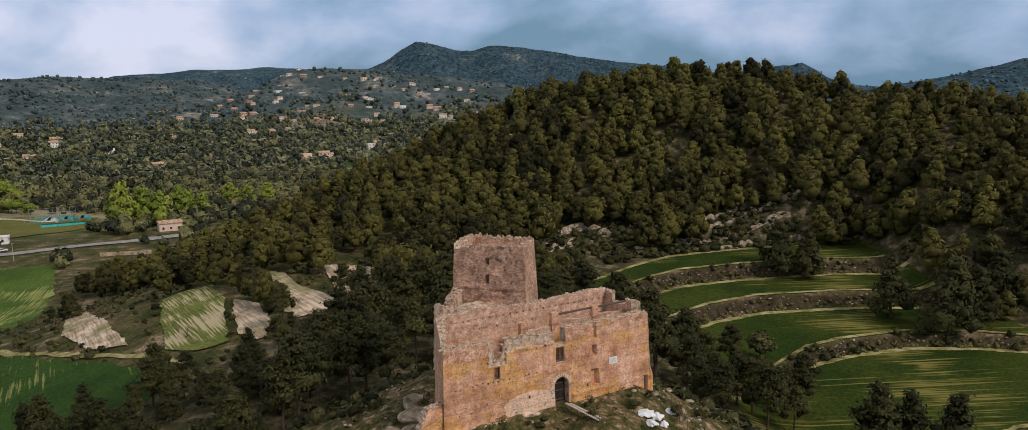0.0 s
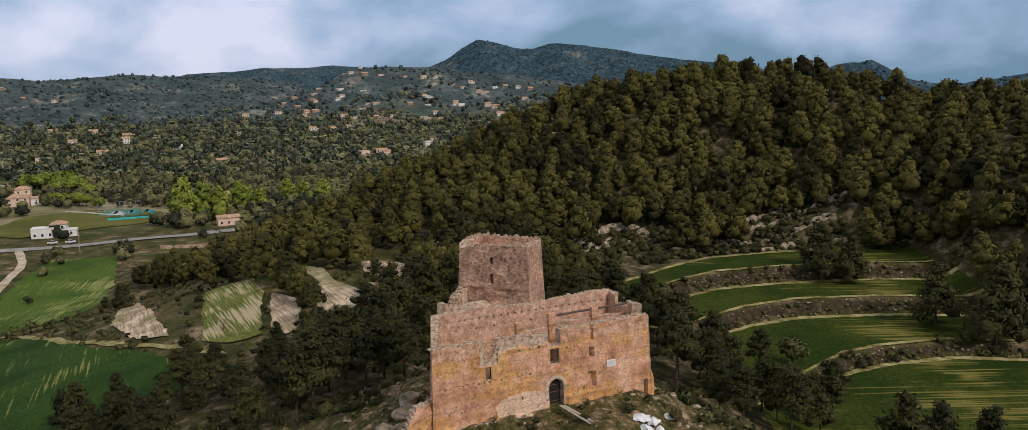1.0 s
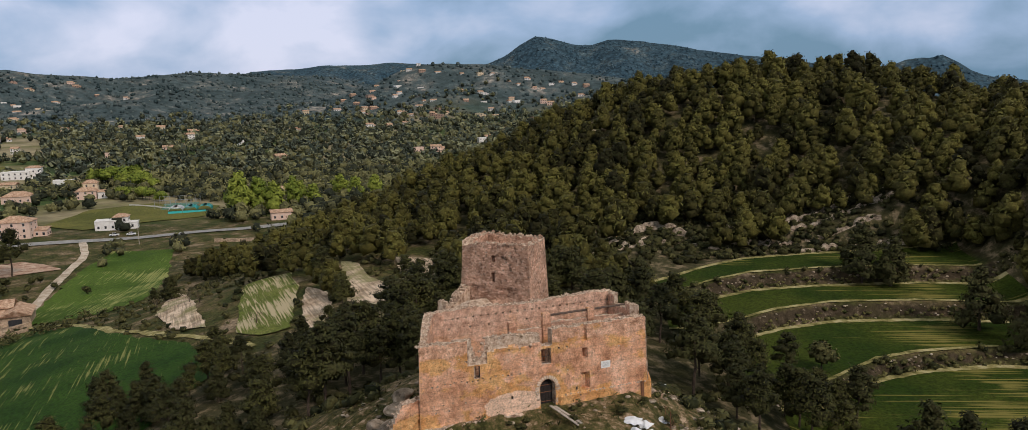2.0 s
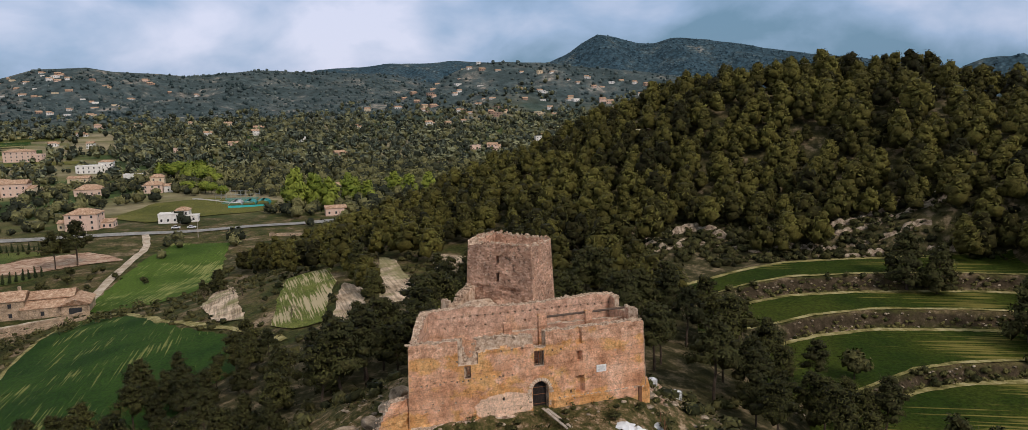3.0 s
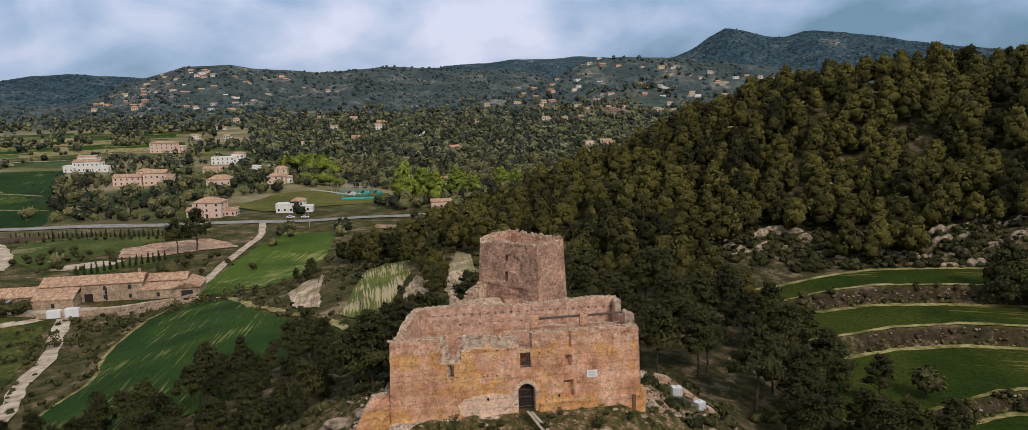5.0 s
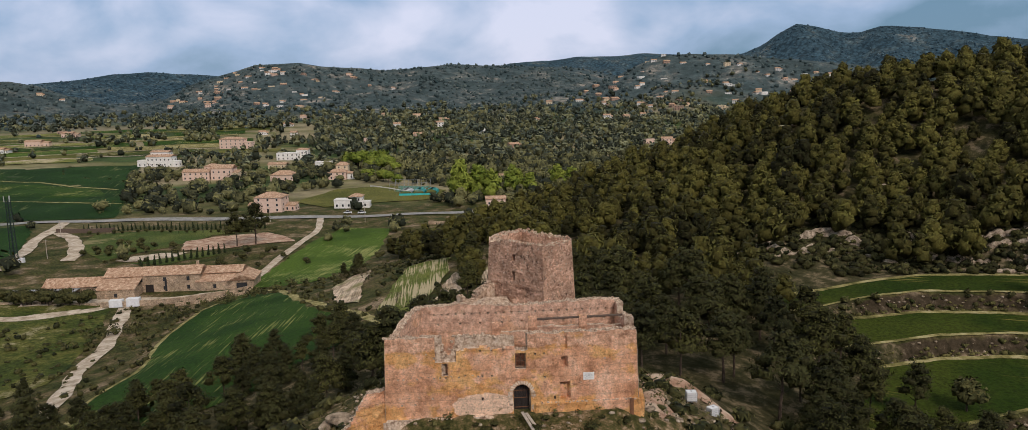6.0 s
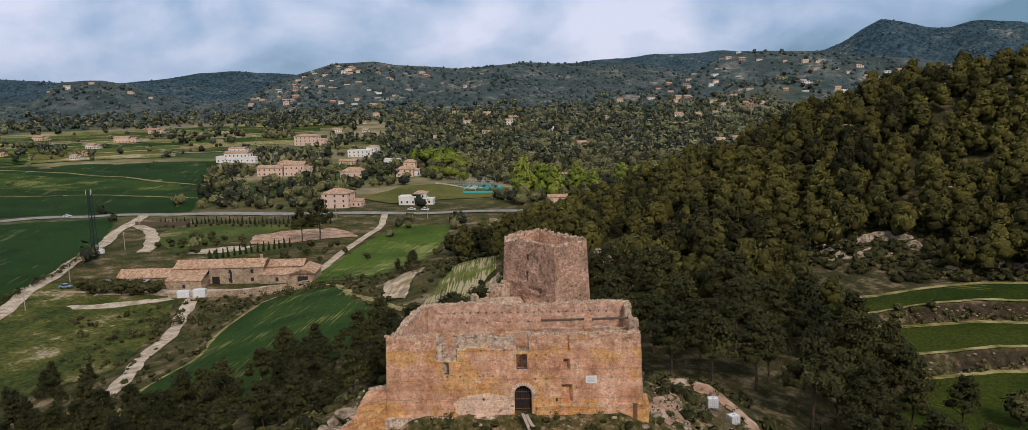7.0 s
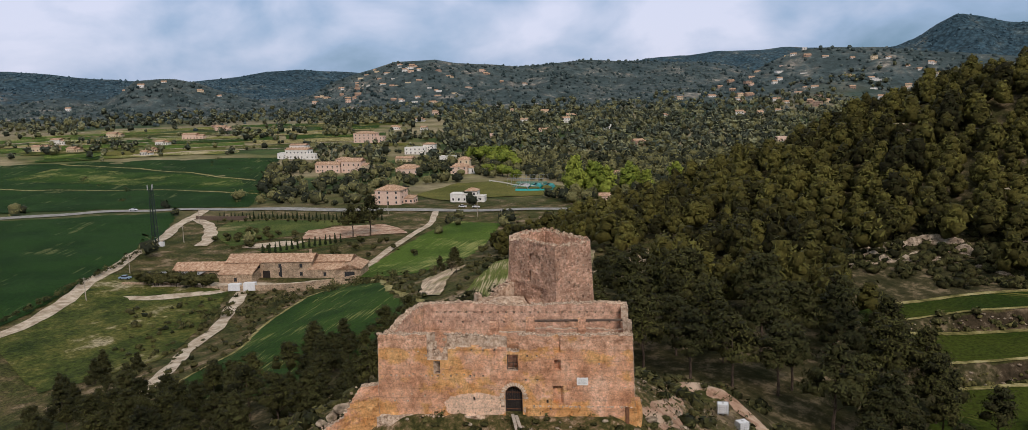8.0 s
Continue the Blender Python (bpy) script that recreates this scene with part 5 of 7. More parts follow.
def tree_kit(kind, leaf, height, spread, count, size, variants, girth, limbs, seed):
    kit = []
    for k in range(variants):
        r = np.random.default_rng(seed + k)
        c, q = lobes(r, kind, height, spread, 22)
        lean = (r.uniform(-0.5, 0.5), r.uniform(-0.5, 0.5))
        c[:, 0] += lean[0] * (c[:, 2] / height)
        c[:, 1] += lean[1] * (c[:, 2] / height)
        v, f, slots, facing = crown_form(r, c, q, count, size, 0.12 if kind == "bare" else 0.56 if kind in ("pine", "bushy") else 0.74)
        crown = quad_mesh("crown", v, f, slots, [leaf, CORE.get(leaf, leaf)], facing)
        trunk = bm_mesh("trunk", trunk_bm(r, height, girth, lean, limbs), "bark")
        kit.append((crown, trunk))
    return kit


KITS = dict(
    pine=tree_kit("pine", "pine_mid", 9.8, 3.2, 1850, 0.165, 6, 0.20, 3, 100),
    dark=tree_kit("pine", "pine_dark", 10.2, 3.2, 1850, 0.165, 4, 0.22, 3, 200),
    bushy=tree_kit("bushy", "pine_dark", 8.5, 3.1, 1850, 0.175, 4, 0.22, 1, 250),
    poplar=tree_kit("poplar", "poplar", 13.0, 5.4, 1000, 0.55, 3, 0.22, 2, 300),
    round=tree_kit("broad", "poplar", 9.0, 5.2, 900, 0.60, 3, 0.25, 3, 350),
    broad=tree_kit("broad", "olive", 6.0, 3.2, 420, 0.36, 3, 0.18, 3, 400),
    cypress=tree_kit("cypress", "cypress", 5.0, 0.75, 240, 0.20, 2, 0.10, 0, 500),
    bare=tree_kit("bare", "blossom", 4.0, 2.3, 260, 0.12, 2, 0.14, 5, 600))


def plant(kit, x, y, scale, label, category="tree", group="", squash=1.0, seed=0, sink=0.1):
    r = random.Random(int(x * 131 + y * 17 + seed))
    crown, trunk = KITS[kit][r.randrange(len(KITS[kit]))]
    name = {"pine": "pine_tree", "dark": "pine_tree", "bushy": "pine_tree", "poplar": "poplar_tree", "round": "broadleaf_tree", "broad": "broadleaf_tree", "cypress": "cypress_tree", "bare": "bare_tree"}[kit]
    t = thing(name, label, category, Matrix.LocRotScale((x, y, float(land(x, y)) - sink), Euler((0, 0, r.uniform(0, 6.28))), (scale, scale, scale * squash)), group)
    part("trunk", trunk, t)
    part("crown", crown, t)
    return t


def scatter(x0, x1, y0, y1, step, keep, seed, jitter=0.42):
    """Jittered grid points that keep(x, y), a density from 0 to 1, lets stand."""
    r = np.random.default_rng(seed)
    gx, gy = np.meshgrid(np.arange(x0, x1, step), np.arange(y0, y1, step))
    gx = gx + r.uniform(-jitter, jitter, gx.shape) * step
    gy = gy + r.uniform(-jitter, jitter, gy.shape) * step
    ok = r.uniform(size=gx.shape) < keep(gx, gy)
    return gx[ok], gy[ok]


def wood_stuff(name, xs, ys, leaf, label, kind, height, spread, count, size, vary, seed, clumps=8, core=True, sink=0.0):
    """Many trees that nobody could count, as one mesh of leaf sprays."""
    r = np.random.default_rng(seed)
    forms = []
    for k in range(8):
        c, q = lobes(r, kind, height, spread, clumps)
        if core == "low":
            forms.append(low_form(r, c, q))
        elif core:
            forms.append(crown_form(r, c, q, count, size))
        else:
            cards, soft = leaf_cards(r, c, q, count, size)
            forms.append((cards.reshape(-1, 3), np.arange(count * 4).reshape(-1, 4), np.zeros(count, np.int32), np.repeat(soft, 4, 0)))
    zs = land(xs, ys) - sink
    sc = r.uniform(1 - vary, 1 + vary, len(xs))
    an = r.uniform(0, 6.28, len(xs))
    pick = r.integers(0, len(forms), len(xs))
    hue = np.clip(r.normal(0, 0.22, len(xs)), -0.5, 0.5)
    V, Q, S, N, T, base = [], [], [], [], [], 0
    for k, (f, q, s, n) in enumerate(forms):
        i = np.where(pick == k)[0]
        if not len(i):
            continue
        ca, sa = np.cos(an[i])[:, None], np.sin(an[i])[:, None]
        px = (f[:, 0] * ca - f[:, 1] * sa) * sc[i][:, None] + xs[i][:, None]
        py = (f[:, 0] * sa + f[:, 1] * ca) * sc[i][:, None] + ys[i][:, None]
        pz = f[None, :, 2] * (sc[i] * r.uniform(0.85, 1.15, len(i)))[:, None] + zs[i][:, None]
        V.append(np.stack([px, py, pz], -1).reshape(-1, 3))
        N.append(np.stack([n[:, 0] * ca - n[:, 1] * sa, n[:, 0] * sa + n[:, 1] * ca, np.broadcast_to(n[None, :, 2], px.shape)], -1).reshape(-1, 3))
        Q.append((q[None] + (np.arange(len(i)) * len(f))[:, None, None]).reshape(-1, 4) + base)
        S.append(np.tile(s, len(i)))
        T.append(np.repeat(hue[i], len(f)))
        base += len(i) * len(f)
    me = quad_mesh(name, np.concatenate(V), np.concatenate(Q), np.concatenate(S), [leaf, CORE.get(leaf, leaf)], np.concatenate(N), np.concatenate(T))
    return tagged(new(name, me), label, "wood", "", "stuff")


# pines close to the castle, each a tree of its own
def near_wood(x, y):
    left = inside([(-13, 96), (-22, 92), (-30, 82), (-40, 70), (-58, 66), (-100, 76), (-112, 90), (-98, 96), (-82, 95), (-66, 101), (-58, 122), (-48, 134), (-36, 138), (-30, 150), (-4, 150), (-4, 112), (-12, 100)], x, y)
    right = inside([(2, 112), (8, 111), (14, 109), (20, 106), (26, 100), (36, 102), (45, 112), (43, 124), (33, 138), (22, 150), (-4, 150), (-4, 112)], x, y)
    return np.where(beside_plots(x, y, 12), 0.0, np.where(left, 0.78, np.where(right, 0.56, 0.0)))


px, py = scatter(-114, 50, 64, 150, 5.5, near_wood, 11)
for x, y in zip(px, py):
    s = (0.52 if x < -28 else 0.88 if x < 24 else 0.72) + 0.3 * ((x * 13.7 + y * 5.1) % 1.0)
    plant("bushy" if x < -28 and (x * 3 + y) % 3 > 1.2 else "pine" if (x * 7 + y * 3) % 5 > 2.0 else "dark", float(x), float(y), s, "slim Aleppo pine with a bare lower trunk on the castle slope" if x > -28 else "bushy Aleppo pine below the castle knoll", "tree", "pines round the castle")

# single trees
for kit, x, y, s, words in (
        ("bushy", 59, 178, 1.55, "large dark pine on a terrace bank"), ("bushy", 64, 176, 1.3, "large dark pine on a terrace bank"),
        ("bushy", 74, 157, 1.5, "large dark pine beside the terraces"), ("bushy", 80, 147, 1.75, "large dark pine beside the terraces"),
        ("bushy", 88, 152, 1.4, "dark pine at the edge of the wood"), ("bushy", 96, 158, 1.4, "dark pine at the edge of the wood"), ("bushy", 104, 164, 1.4, "dark pine at the edge of the wood"), ("bushy", 112, 156, 1.4, "dark pine at the edge of the wood"),
        ("bushy", 47, 103, 1.4, "dark bushy pine below the lowest terrace"), ("bushy", 52, 104, 1.25, "dark bushy pine below the lowest terrace"), ("bushy", 56, 101, 1.35, "dark bushy pine below the lowest terrace"),
        ("bushy", -113, 205, 0.85, "lone dark pine at the field edge"), ("bushy", -116, 208, 0.8, "lone dark pine at the field edge"), ("bushy", -117, 203, 0.62, "lone dark pine at the field edge"),
        ("bushy", -66, 110, 0.95, "bushy pine standing in the green field"), ("bushy", -70, 113, 0.75, "bushy pine standing in the green field"),
        ("bushy", -96, 92, 1.0, "bushy pine at the field edge"), ("bushy", -104, 96, 1.0, "bushy pine at the field edge"), ("bushy", -112, 88, 1.0, "bushy pine at the field edge"),
        ("broad", -176, 256, 0.55, "round bush beside the lane"), ("broad", 42, 136, 0.9, "bushy tree on a terrace rim"), ("broad", -146, 262, 0.7, "round bush below the wood"),
        ("bare", -88, 176, 0.9, "small bare almond tree on a pale plot"), ("bare", -93, 180, 0.8, "small bare almond tree on a pale plot"), ("bare", -60, 147, 0.7, "small bare almond tree"), ("bare", -108, 190, 0.8, "small bare almond tree")):
    plant(kit, x, y, s, words)

for x, y, s in ((-36, 147, 0.85), (-40, 151, 0.8), (-33, 158, 0.75), (-45, 164, 0.8), (-51, 150, 0.9), (-54, 157, 0.85), (-56, 172, 0.8), (-30, 166, 0.7), (-47, 175, 0.75), (-41, 143, 0.8), (-29, 152, 0.8)):
    if not beside_plots(x, y, 3):
        plant("pine" if x > -42 else "dark", x, y, s, "slim pine between the bare plots", "tree", "pines between the plots")

# the wooded hill and the pines in its lap
def lap(x, y):
    d = np.where(inside([(-34, 150), (-20, 150), (8, 150), (20, 150), (14, 162), (6, 176), (4, 190), (-8, 200), (-30, 198)], x, y), 0.75, 0.0)
    d = np.where(inside([(-100, 214), (-70, 196), (-30, 198), (-34, 150), (-46, 136), (-62, 150), (-78, 180)], x, y), 0.55, d)
    return np.where(beside_plots(x, y), 0.0, d)


hx, hy = scatter(-175, 200, 136, 345, 4.7, lambda x, y: np.maximum(0.95 * wooded(x, y) * (y < 302 - 0.5 * np.maximum(0, x - 60)) * (y < 330 + 0.3 * np.minimum(0, x)), np.maximum(lap(x, y) * (y > 150), 0.22 * inside([(-8, 184), (20, 190), (60, 193), (86, 190), (84, 215), (-8, 212)], x, y))), 21)
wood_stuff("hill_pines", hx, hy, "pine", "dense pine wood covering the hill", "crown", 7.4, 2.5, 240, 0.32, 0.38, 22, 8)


# ---------------------------------------------------------------- buildings
def gable_roof(w, d, rise, over=0.4, thick=0.22, hip=0.0):
    """A pitched roof with thickness over a w x d plan; hip pulls in the ridge ends."""
    x, y, r = w / 2 + over, d / 2 + over, w / 2 + over - hip
    lo = [(-x, -y, 0), (x, -y, 0), (x, y, 0), (-x, y, 0), (-r, 0, rise), (r, 0, rise)]
    v = [(a, b, c + thick) for a, b, c in lo] + lo
    f = [(0, 1, 5, 4), (2, 3, 4, 5), (1, 2, 5), (3, 0, 4)]
    f += [(7, 6, 10, 11), (9, 8, 11, 10), (8, 7, 11), (6, 9, 10)]
    f += [(0, 6, 7, 1), (1, 7, 8, 2), (2, 8, 9, 3), (3, 9, 6, 0)]
    return v, f


def shed_roof(w, d, rise, over=0.3, thick=0.2):
    x, y = w / 2 + over, d / 2 + over
    v = [(-x, -y, thick), (x, -y, thick), (x, y, rise + thick), (-x, y, rise + thick), (-x, -y, 0), (x, -y, 0), (x, y, rise), (-x, y, rise)]
    return v, [(0, 1, 2, 3), (7, 6, 5, 4), (0, 4, 5, 1), (1, 5, 6, 2), (2, 6, 7, 3), (3, 7, 4, 0)]


def walls_mesh(w, d, h, mat, gable=0.0, base=1.5):
    """Four walls down into the ground, with gable ends if the roof needs them."""
    x, y = w / 2, d / 2
    v = [(-x, -y, -base), (x, -y, -base), (x, y, -base), (-x, y, -base), (-x, -y, h), (x, -y, h), (x, y, h), (-x, y, h)]
    f = [(0, 1, 5, 4), (2, 3, 7, 6), (4, 5, 6, 7)]
    if gable:
        v += [(-x, 0, h + gable), (x, 0, h + gable)]
        f += [(1, 2, 6, 9, 5), (3, 0, 4, 8, 7), (4, 5, 9, 8), (6, 7, 8, 9)]
        f.remove((4, 5, 6, 7))
    else:
        f += [(1, 2, 6, 5), (3, 0, 4, 7)]
    return mesh_of("wall", v, f, [mat])


WINDOW = {}


def window_mesh(w, h):
    key = (round(w, 2), round(h, 2))
    if key not in WINDOW:
        WINDOW[key] = bm_mesh("pane", box_bm(w, 0.05, h), "dark"), bm_mesh("lintel", box_bm(w + 0.24, 0.10, 0.12, (0, 0, h)), "white"), bm_mesh("sill", box_bm(w + 0.24, 0.14, 0.10, (0, 0, -0.10)), "white")
    return WINDOW[key]


def window_at(parent, x, y, z, w, h, turn=0.0, trim=True):
    pane, lintel, sill = window_mesh(w, h)
    win = part("window", pane, parent, "", pose(x, y, z, 0, 0, turn))
    if trim:
        part("lintel", lintel, parent, "", pose(x, y, z, 0, 0, turn))
        part("sill", sill, parent, "", pose(x, y, z, 0, 0, turn))


def volume(parent, x, y, w, d, h, mat, roof, rise, storeys, per, hip=0.0, z=0.0, turn=0.0, door=False, side=True):
    """One block of a house under parent: walls, roof, windows on the front and one side."""
    m = pose(x, y, z, 0, 0, turn)
    body = part("wall", walls_mesh(w, d, h, mat, 0 if roof in ("flat", "shed") or hip else rise), parent, "", m)
    if roof == "flat":
        part("parapet", bm_mesh("parapet", box_bm(w + 0.3, d + 0.3, 0.35), mat), body, "", pose(0, 0, h))
    elif roof == "shed":
        part("roof", mesh_of("roof", *shed_roof(w, d, rise), ["tile"]), body, "clay tile roof", pose(0, 0, h))
    else:
        part("roof", mesh_of("roof", *gable_roof(w, d, rise, 0.45, 0.2, hip), ["tile"]), body, "clay tile roof", pose(0, 0, h - 0.05))
    for s in range(storeys):
        zz = 0.9 + s * (h / storeys)
        hh = min(1.35, h / storeys - 1.2)
        if hh < 0.4:
            continue
        for k in range(per):
            xx = -w / 2 + w * (k + 0.5) / per
            if door and s == 0 and k == per // 2:
                part("door", bm_mesh("door", box_bm(1.2, 0.08, 2.2), "wood"), body, "", pose(xx, -d / 2, 0.05))
            else:
                window_at(body, xx, -d / 2, zz, 1.0, hh, 0, side)
        if side:
            for k in range(2):
                window_at(body, w / 2, -d / 4 + d / 2 * k, zz, 1.0, hh, 90)
    return body


def house(x, y, turn, label, blocks, category="house", group="", name="house"):
    z = min(float(land(x + a, y + b)) for a in (-6, 0, 6) for b in (-6, 0, 6)) + 0.25
    h = thing(name, label, category, pose(x, y, z, 0, 0, turn), group)
    for b in blocks:
        volume(h, **b)
    return h


def B(x, y, w, d, h, mat, roof="gable", rise=1.6, storeys=2, per=3, hip=0.0, z=0.0, turn=0.0, door=False, side=True):
    return dict(x=x, y=y, w=w, d=d, h=h, mat=mat, roof=roof, rise=rise, storeys=storeys, per=per, hip=hip, z=z, turn=turn, door=door, side=side)


house(-288, 360, 22, "three-storey pink country house with hipped tile roof", [B(0, 0, 15.5, 12, 8.4, "pink", "hip", 2.6, 3, 3, 6.0, door=True), B(10.5, 3, 6, 7, 3.2, "pink", "shed", 1.0, 1, 2), B(-10.2, 3, 6, 7, 3.6, "cream", "gable", 1.2, 1, 2)])
house(-254, 386, 26, "white rendered villa with flat and tiled roofs", [B(-3, 0, 10, 8, 4.6, "white", "flat", 0, 1, 3), B(4, 1.5, 7, 8, 6.2, "white", "hip", 1.5, 2, 2, 3.0), B(9.5, 0, 5, 6, 3.2, "white", "flat", 0, 1, 1)])
house(-177, 419, 30, "small pinkish farm shed with shallow tile roof", [B(0, 0, 11, 9, 4.0, "pink", "gable", 1.2, 1, 3)])
house(-192, 474, 30, "low white house among spring trees", [B(0, 0, 12, 8, 3.8, "white", "flat", 0, 1, 3)])
house(-228, 520, 28, "cream house behind poplars", [B(0, 0, 16, 9, 4.2, "cream", "gable", 1.4, 1, 4)])
house(-440, 464, 27, "long pink manor house with several tile roofs", [B(-11, 0, 20, 10, 6.2, "pink", "gable", 2.0, 2, 5), B(8, 2, 16, 12, 8.4, "pink", "gable", 2.4, 2, 4), B(-2, 8, 10, 10, 9.6, "pink", "hip", 1.6, 3, 3, 4), B(18, 0, 5, 8, 5, "cream", "shed", 1.4, 1, 1)])
house(-590, 638, 22, "pink three-storey villa with terraces", [B(0, 0, 24, 13, 9.5, "pink", "hip", 2.0, 3, 5, 6), B(15, 1, 10, 10, 6, "pink", "flat", 0, 2, 2)])
house(-549, 512, 22, "white stepped villa with grey roofs", [B(0, 0, 22, 11, 8.2, "white", "gable", 1.6, 2, 6), B(-14, -2, 9, 9, 5, "white", "flat", 0, 1, 2), B(14, -3, 10, 8, 4.4, "white", "flat", 0, 1, 2), B(-4, 9, 16, 8, 11.5, "white", "gable", 1.2, 3, 4)])
house(-386, 482, 24, "low house with broad red tile roof", [B(0, 0, 18, 12, 4.2, "pink", "hip", 3.0, 1, 4, 6)])
house(-474, 588, 28, "white modern villa with flat roofs", [B(0, 0, 20, 11, 6.2, "white", "flat", 0, 2, 5), B(12, 4, 11, 9, 8.8, "white", "hip", 1.4, 2, 3, 3)])
house(-352, 502, 28, "pink house with small tower block", [B(0, 0, 13, 10, 5.6, "pink", "hip", 2.2, 2, 3, 4), B(2, 9, 9, 8, 10.0, "cream", "hip", 2.0, 3, 2, 3), B(10, 1, 6, 7, 4.4, "white", "gable", 1.2, 1, 1)])
house(-442, 538, 22, "low house with orange tile roof", [B(0, 0, 15, 9, 3.2, "cream", "gable", 1.6, 1, 3)])
house(-412, 560, 25, "white house with yellow shrubs", [B(0, 0, 13, 9, 4.6, "white", "flat", 0, 1, 3)])
for x, y, w, h, mat in ((-789, 560, 26, 5.5, "pink"), (-817, 412, 28, 5.0, "cream"), (-781, 424, 13, 4.0, "cream"), (-859, 447, 16, 5.6, "white"), (-760, 506, 14, 4.2, "white"), (-839, 635, 20, 5.0, "pink"), (-720, 470, 12, 3.6, "cream"), (-700, 452, 10, 3.4, "white"), (-880, 520, 18, 4.5, "cream")):
    house(x, y, 30, "far low farmhouse among dry terraces", [B(0, 0, w * 0.62, 9, h, mat, "gable", 1.6, 1, 4, side=False), B(w * 0.42, 1, w * 0.35, 8, h * 0.75, mat, "gable", 1.2, 1, 2, side=False)], group="far farmhouses")

# the old farm
FT = 32
farm = thing("farmhouse", "long old stone farmhouse with mottled clay tile roofs", "farmhouse", pose(-199.5, 205.8, -39.1, 0, 0, FT))
volume(farm, 0, 0, 31, 10, 6.0, "farmstone", "gable", 2.1, 2, 4, side=False)
volume(farm, -25.5, -1.0, 20, 9, 3.2, "farmstone", "gable", 2.3, 1, 2, side=False)
volume(farm, -9.5, -9.0, 12, 8, 3.4, "farmstone", "shed", 2.2, 1, 1, side=False)
volume(farm, 21.5, 3.5, 14, 9, 5.2, "farmstone", "gable", 1.6, 1, 2, side=False)
volume(farm, 20.5, -3.4, 12, 5, 3.2, "farmstone", "shed", 1.6, 1, 1, side=False)
volume(farm, 29.8, -1.0, 12.0, 8, 3.6, "farmstone", "gable", 1.8, 1, 0, turn=90, side=False)
part("garage_door", bm_mesh("garage_door", box_bm(3.6, 0.1, 2.7, (0, 0, 0), 0.01), "dark"), farm, "dark garage door", pose(29.8, -7.05, 0.0))
# two solid dark boards stand in for the shade inside openings
part("barn_door", bm_mesh("barn_door", box_bm(2.6, 0.1, 2.9, (0, 0, 0), 0.01), "wood"), farm, "dark board in place of the unlit open barn doorway", pose(-1.2, -5.05, 0.0))
part("slot_window", bm_mesh("slot_window", box_bm(0.7, 0.1, 4.2, (0, 0, 0)), "dark"), farm, "dark board in place of a tall unlit opening", pose(4.2, -5.05, 0.4))
part("chimney", bm_mesh("chimney", box_bm(0.9, 0.9, 1.9, (0, 0, 0), 0.05), "farmstone"), farm, "", pose(13.5, 1.2, 7.4))
canopy = thing("canopy", "flat grey metal canopy on posts in front of the farm", "canopy", pose(-224.6, 181.0, -39.0, 0, 0, FT))
part("canopy_roof", bm_mesh("canopy_roof", box_bm(22, 5, 0.18, (0, 0, 2.7), 0.03), "steel"), canopy)
for k in range(7):
    part("post", bm_mesh("post", box_bm(0.16, 0.16, 2.7, (-10.2 + 3.4 * k, -2.2, 0)), "steel"), canopy)
for x, y, s in ((-193.5, 184.3, 1.0), (-189.4, 187.4, 1.15)):
    c = thing("storage_container", "white metal storage container at the farm gate", "container", pose(x, y, float(land(x, y)), 0, 0, FT + 4), "farm containers")
    part("body", bm_mesh("body", box_bm(4.0, 2.3, 2.3 * s, (0, 0, 0.1), 0.03), "plastic"), c)
    for k in range(8):
        part("rib", bm_mesh("rib", box_bm(0.08, 0.05, 2.1 * s, (-1.75 + 0.5 * k, -1.17, 0.2)), "plastic"), c)


def dry_stone_wall(pts, height, thick, label, mat="farmstone"):
    """A low wall along pts, with an uneven capping."""
    c = spline(pts, 1.2)
    d = np.gradient(c, axis=0)
    d /= np.hypot(d[:, 0], d[:, 1])[:, None]
    v, f = [], []
    for k, (p, q) in enumerate(zip(c, d)):
        z = float(land(p[0], p[1]))
        top = z + height + 0.12 * noise.noise(Vector((k * 0.6, p[0], 0)))
        for s, zz in ((-1, z - 0.8), (-0.9, top), (0.9, top), (1, z - 0.8)):
            v.append((p[0] - q[1] * thick / 2 * s, p[1] + q[0] * thick / 2 * s, zz))
    for k in range(len(c) - 1):
        for j in range(3):
            a = k * 4 + j
            f.append((a, a + 1, a + 5, a + 4))
    n = len(v)
    f += [(3, 2, 1, 0), (n - 4, n - 3, n - 2, n - 1)]
    return tagged(new("stone_wall", mesh_of("stone_wall", v, f, [mat])), label, "wall")


dry_stone_wall([(-197, 181), (-189, 187), (-178, 196), (-168, 206), (-163, 213)], 1.9, 0.6, "old stone retaining wall below the farmyard")
dry_stone_wall([(-176, 192), (-168, 199), (-160, 208)], 1.2, 0.5, "lower crumbling field wall below the farm")
dry_stone_wall([(-236, 168), (-222, 174), (-206, 180), (-199, 182)], 0.9, 0.4, "low pale garden wall", "farmstone")
dry_stone_wall([(-342, 268), (-330, 276), (-318, 282)], 2.2, 0.4, "dark entrance wall beside the road", "beam")
dry_stone_wall([(-180, 352), (-168, 356), (-160, 358)], 1.6, 0.6, "long pale low wall beside the green field")
dry_stone_wall([(-300, 470), (-280, 462), (-262, 458), (-255, 470)], 1.0, 0.3, "white boundary wall of the sports ground", "white")
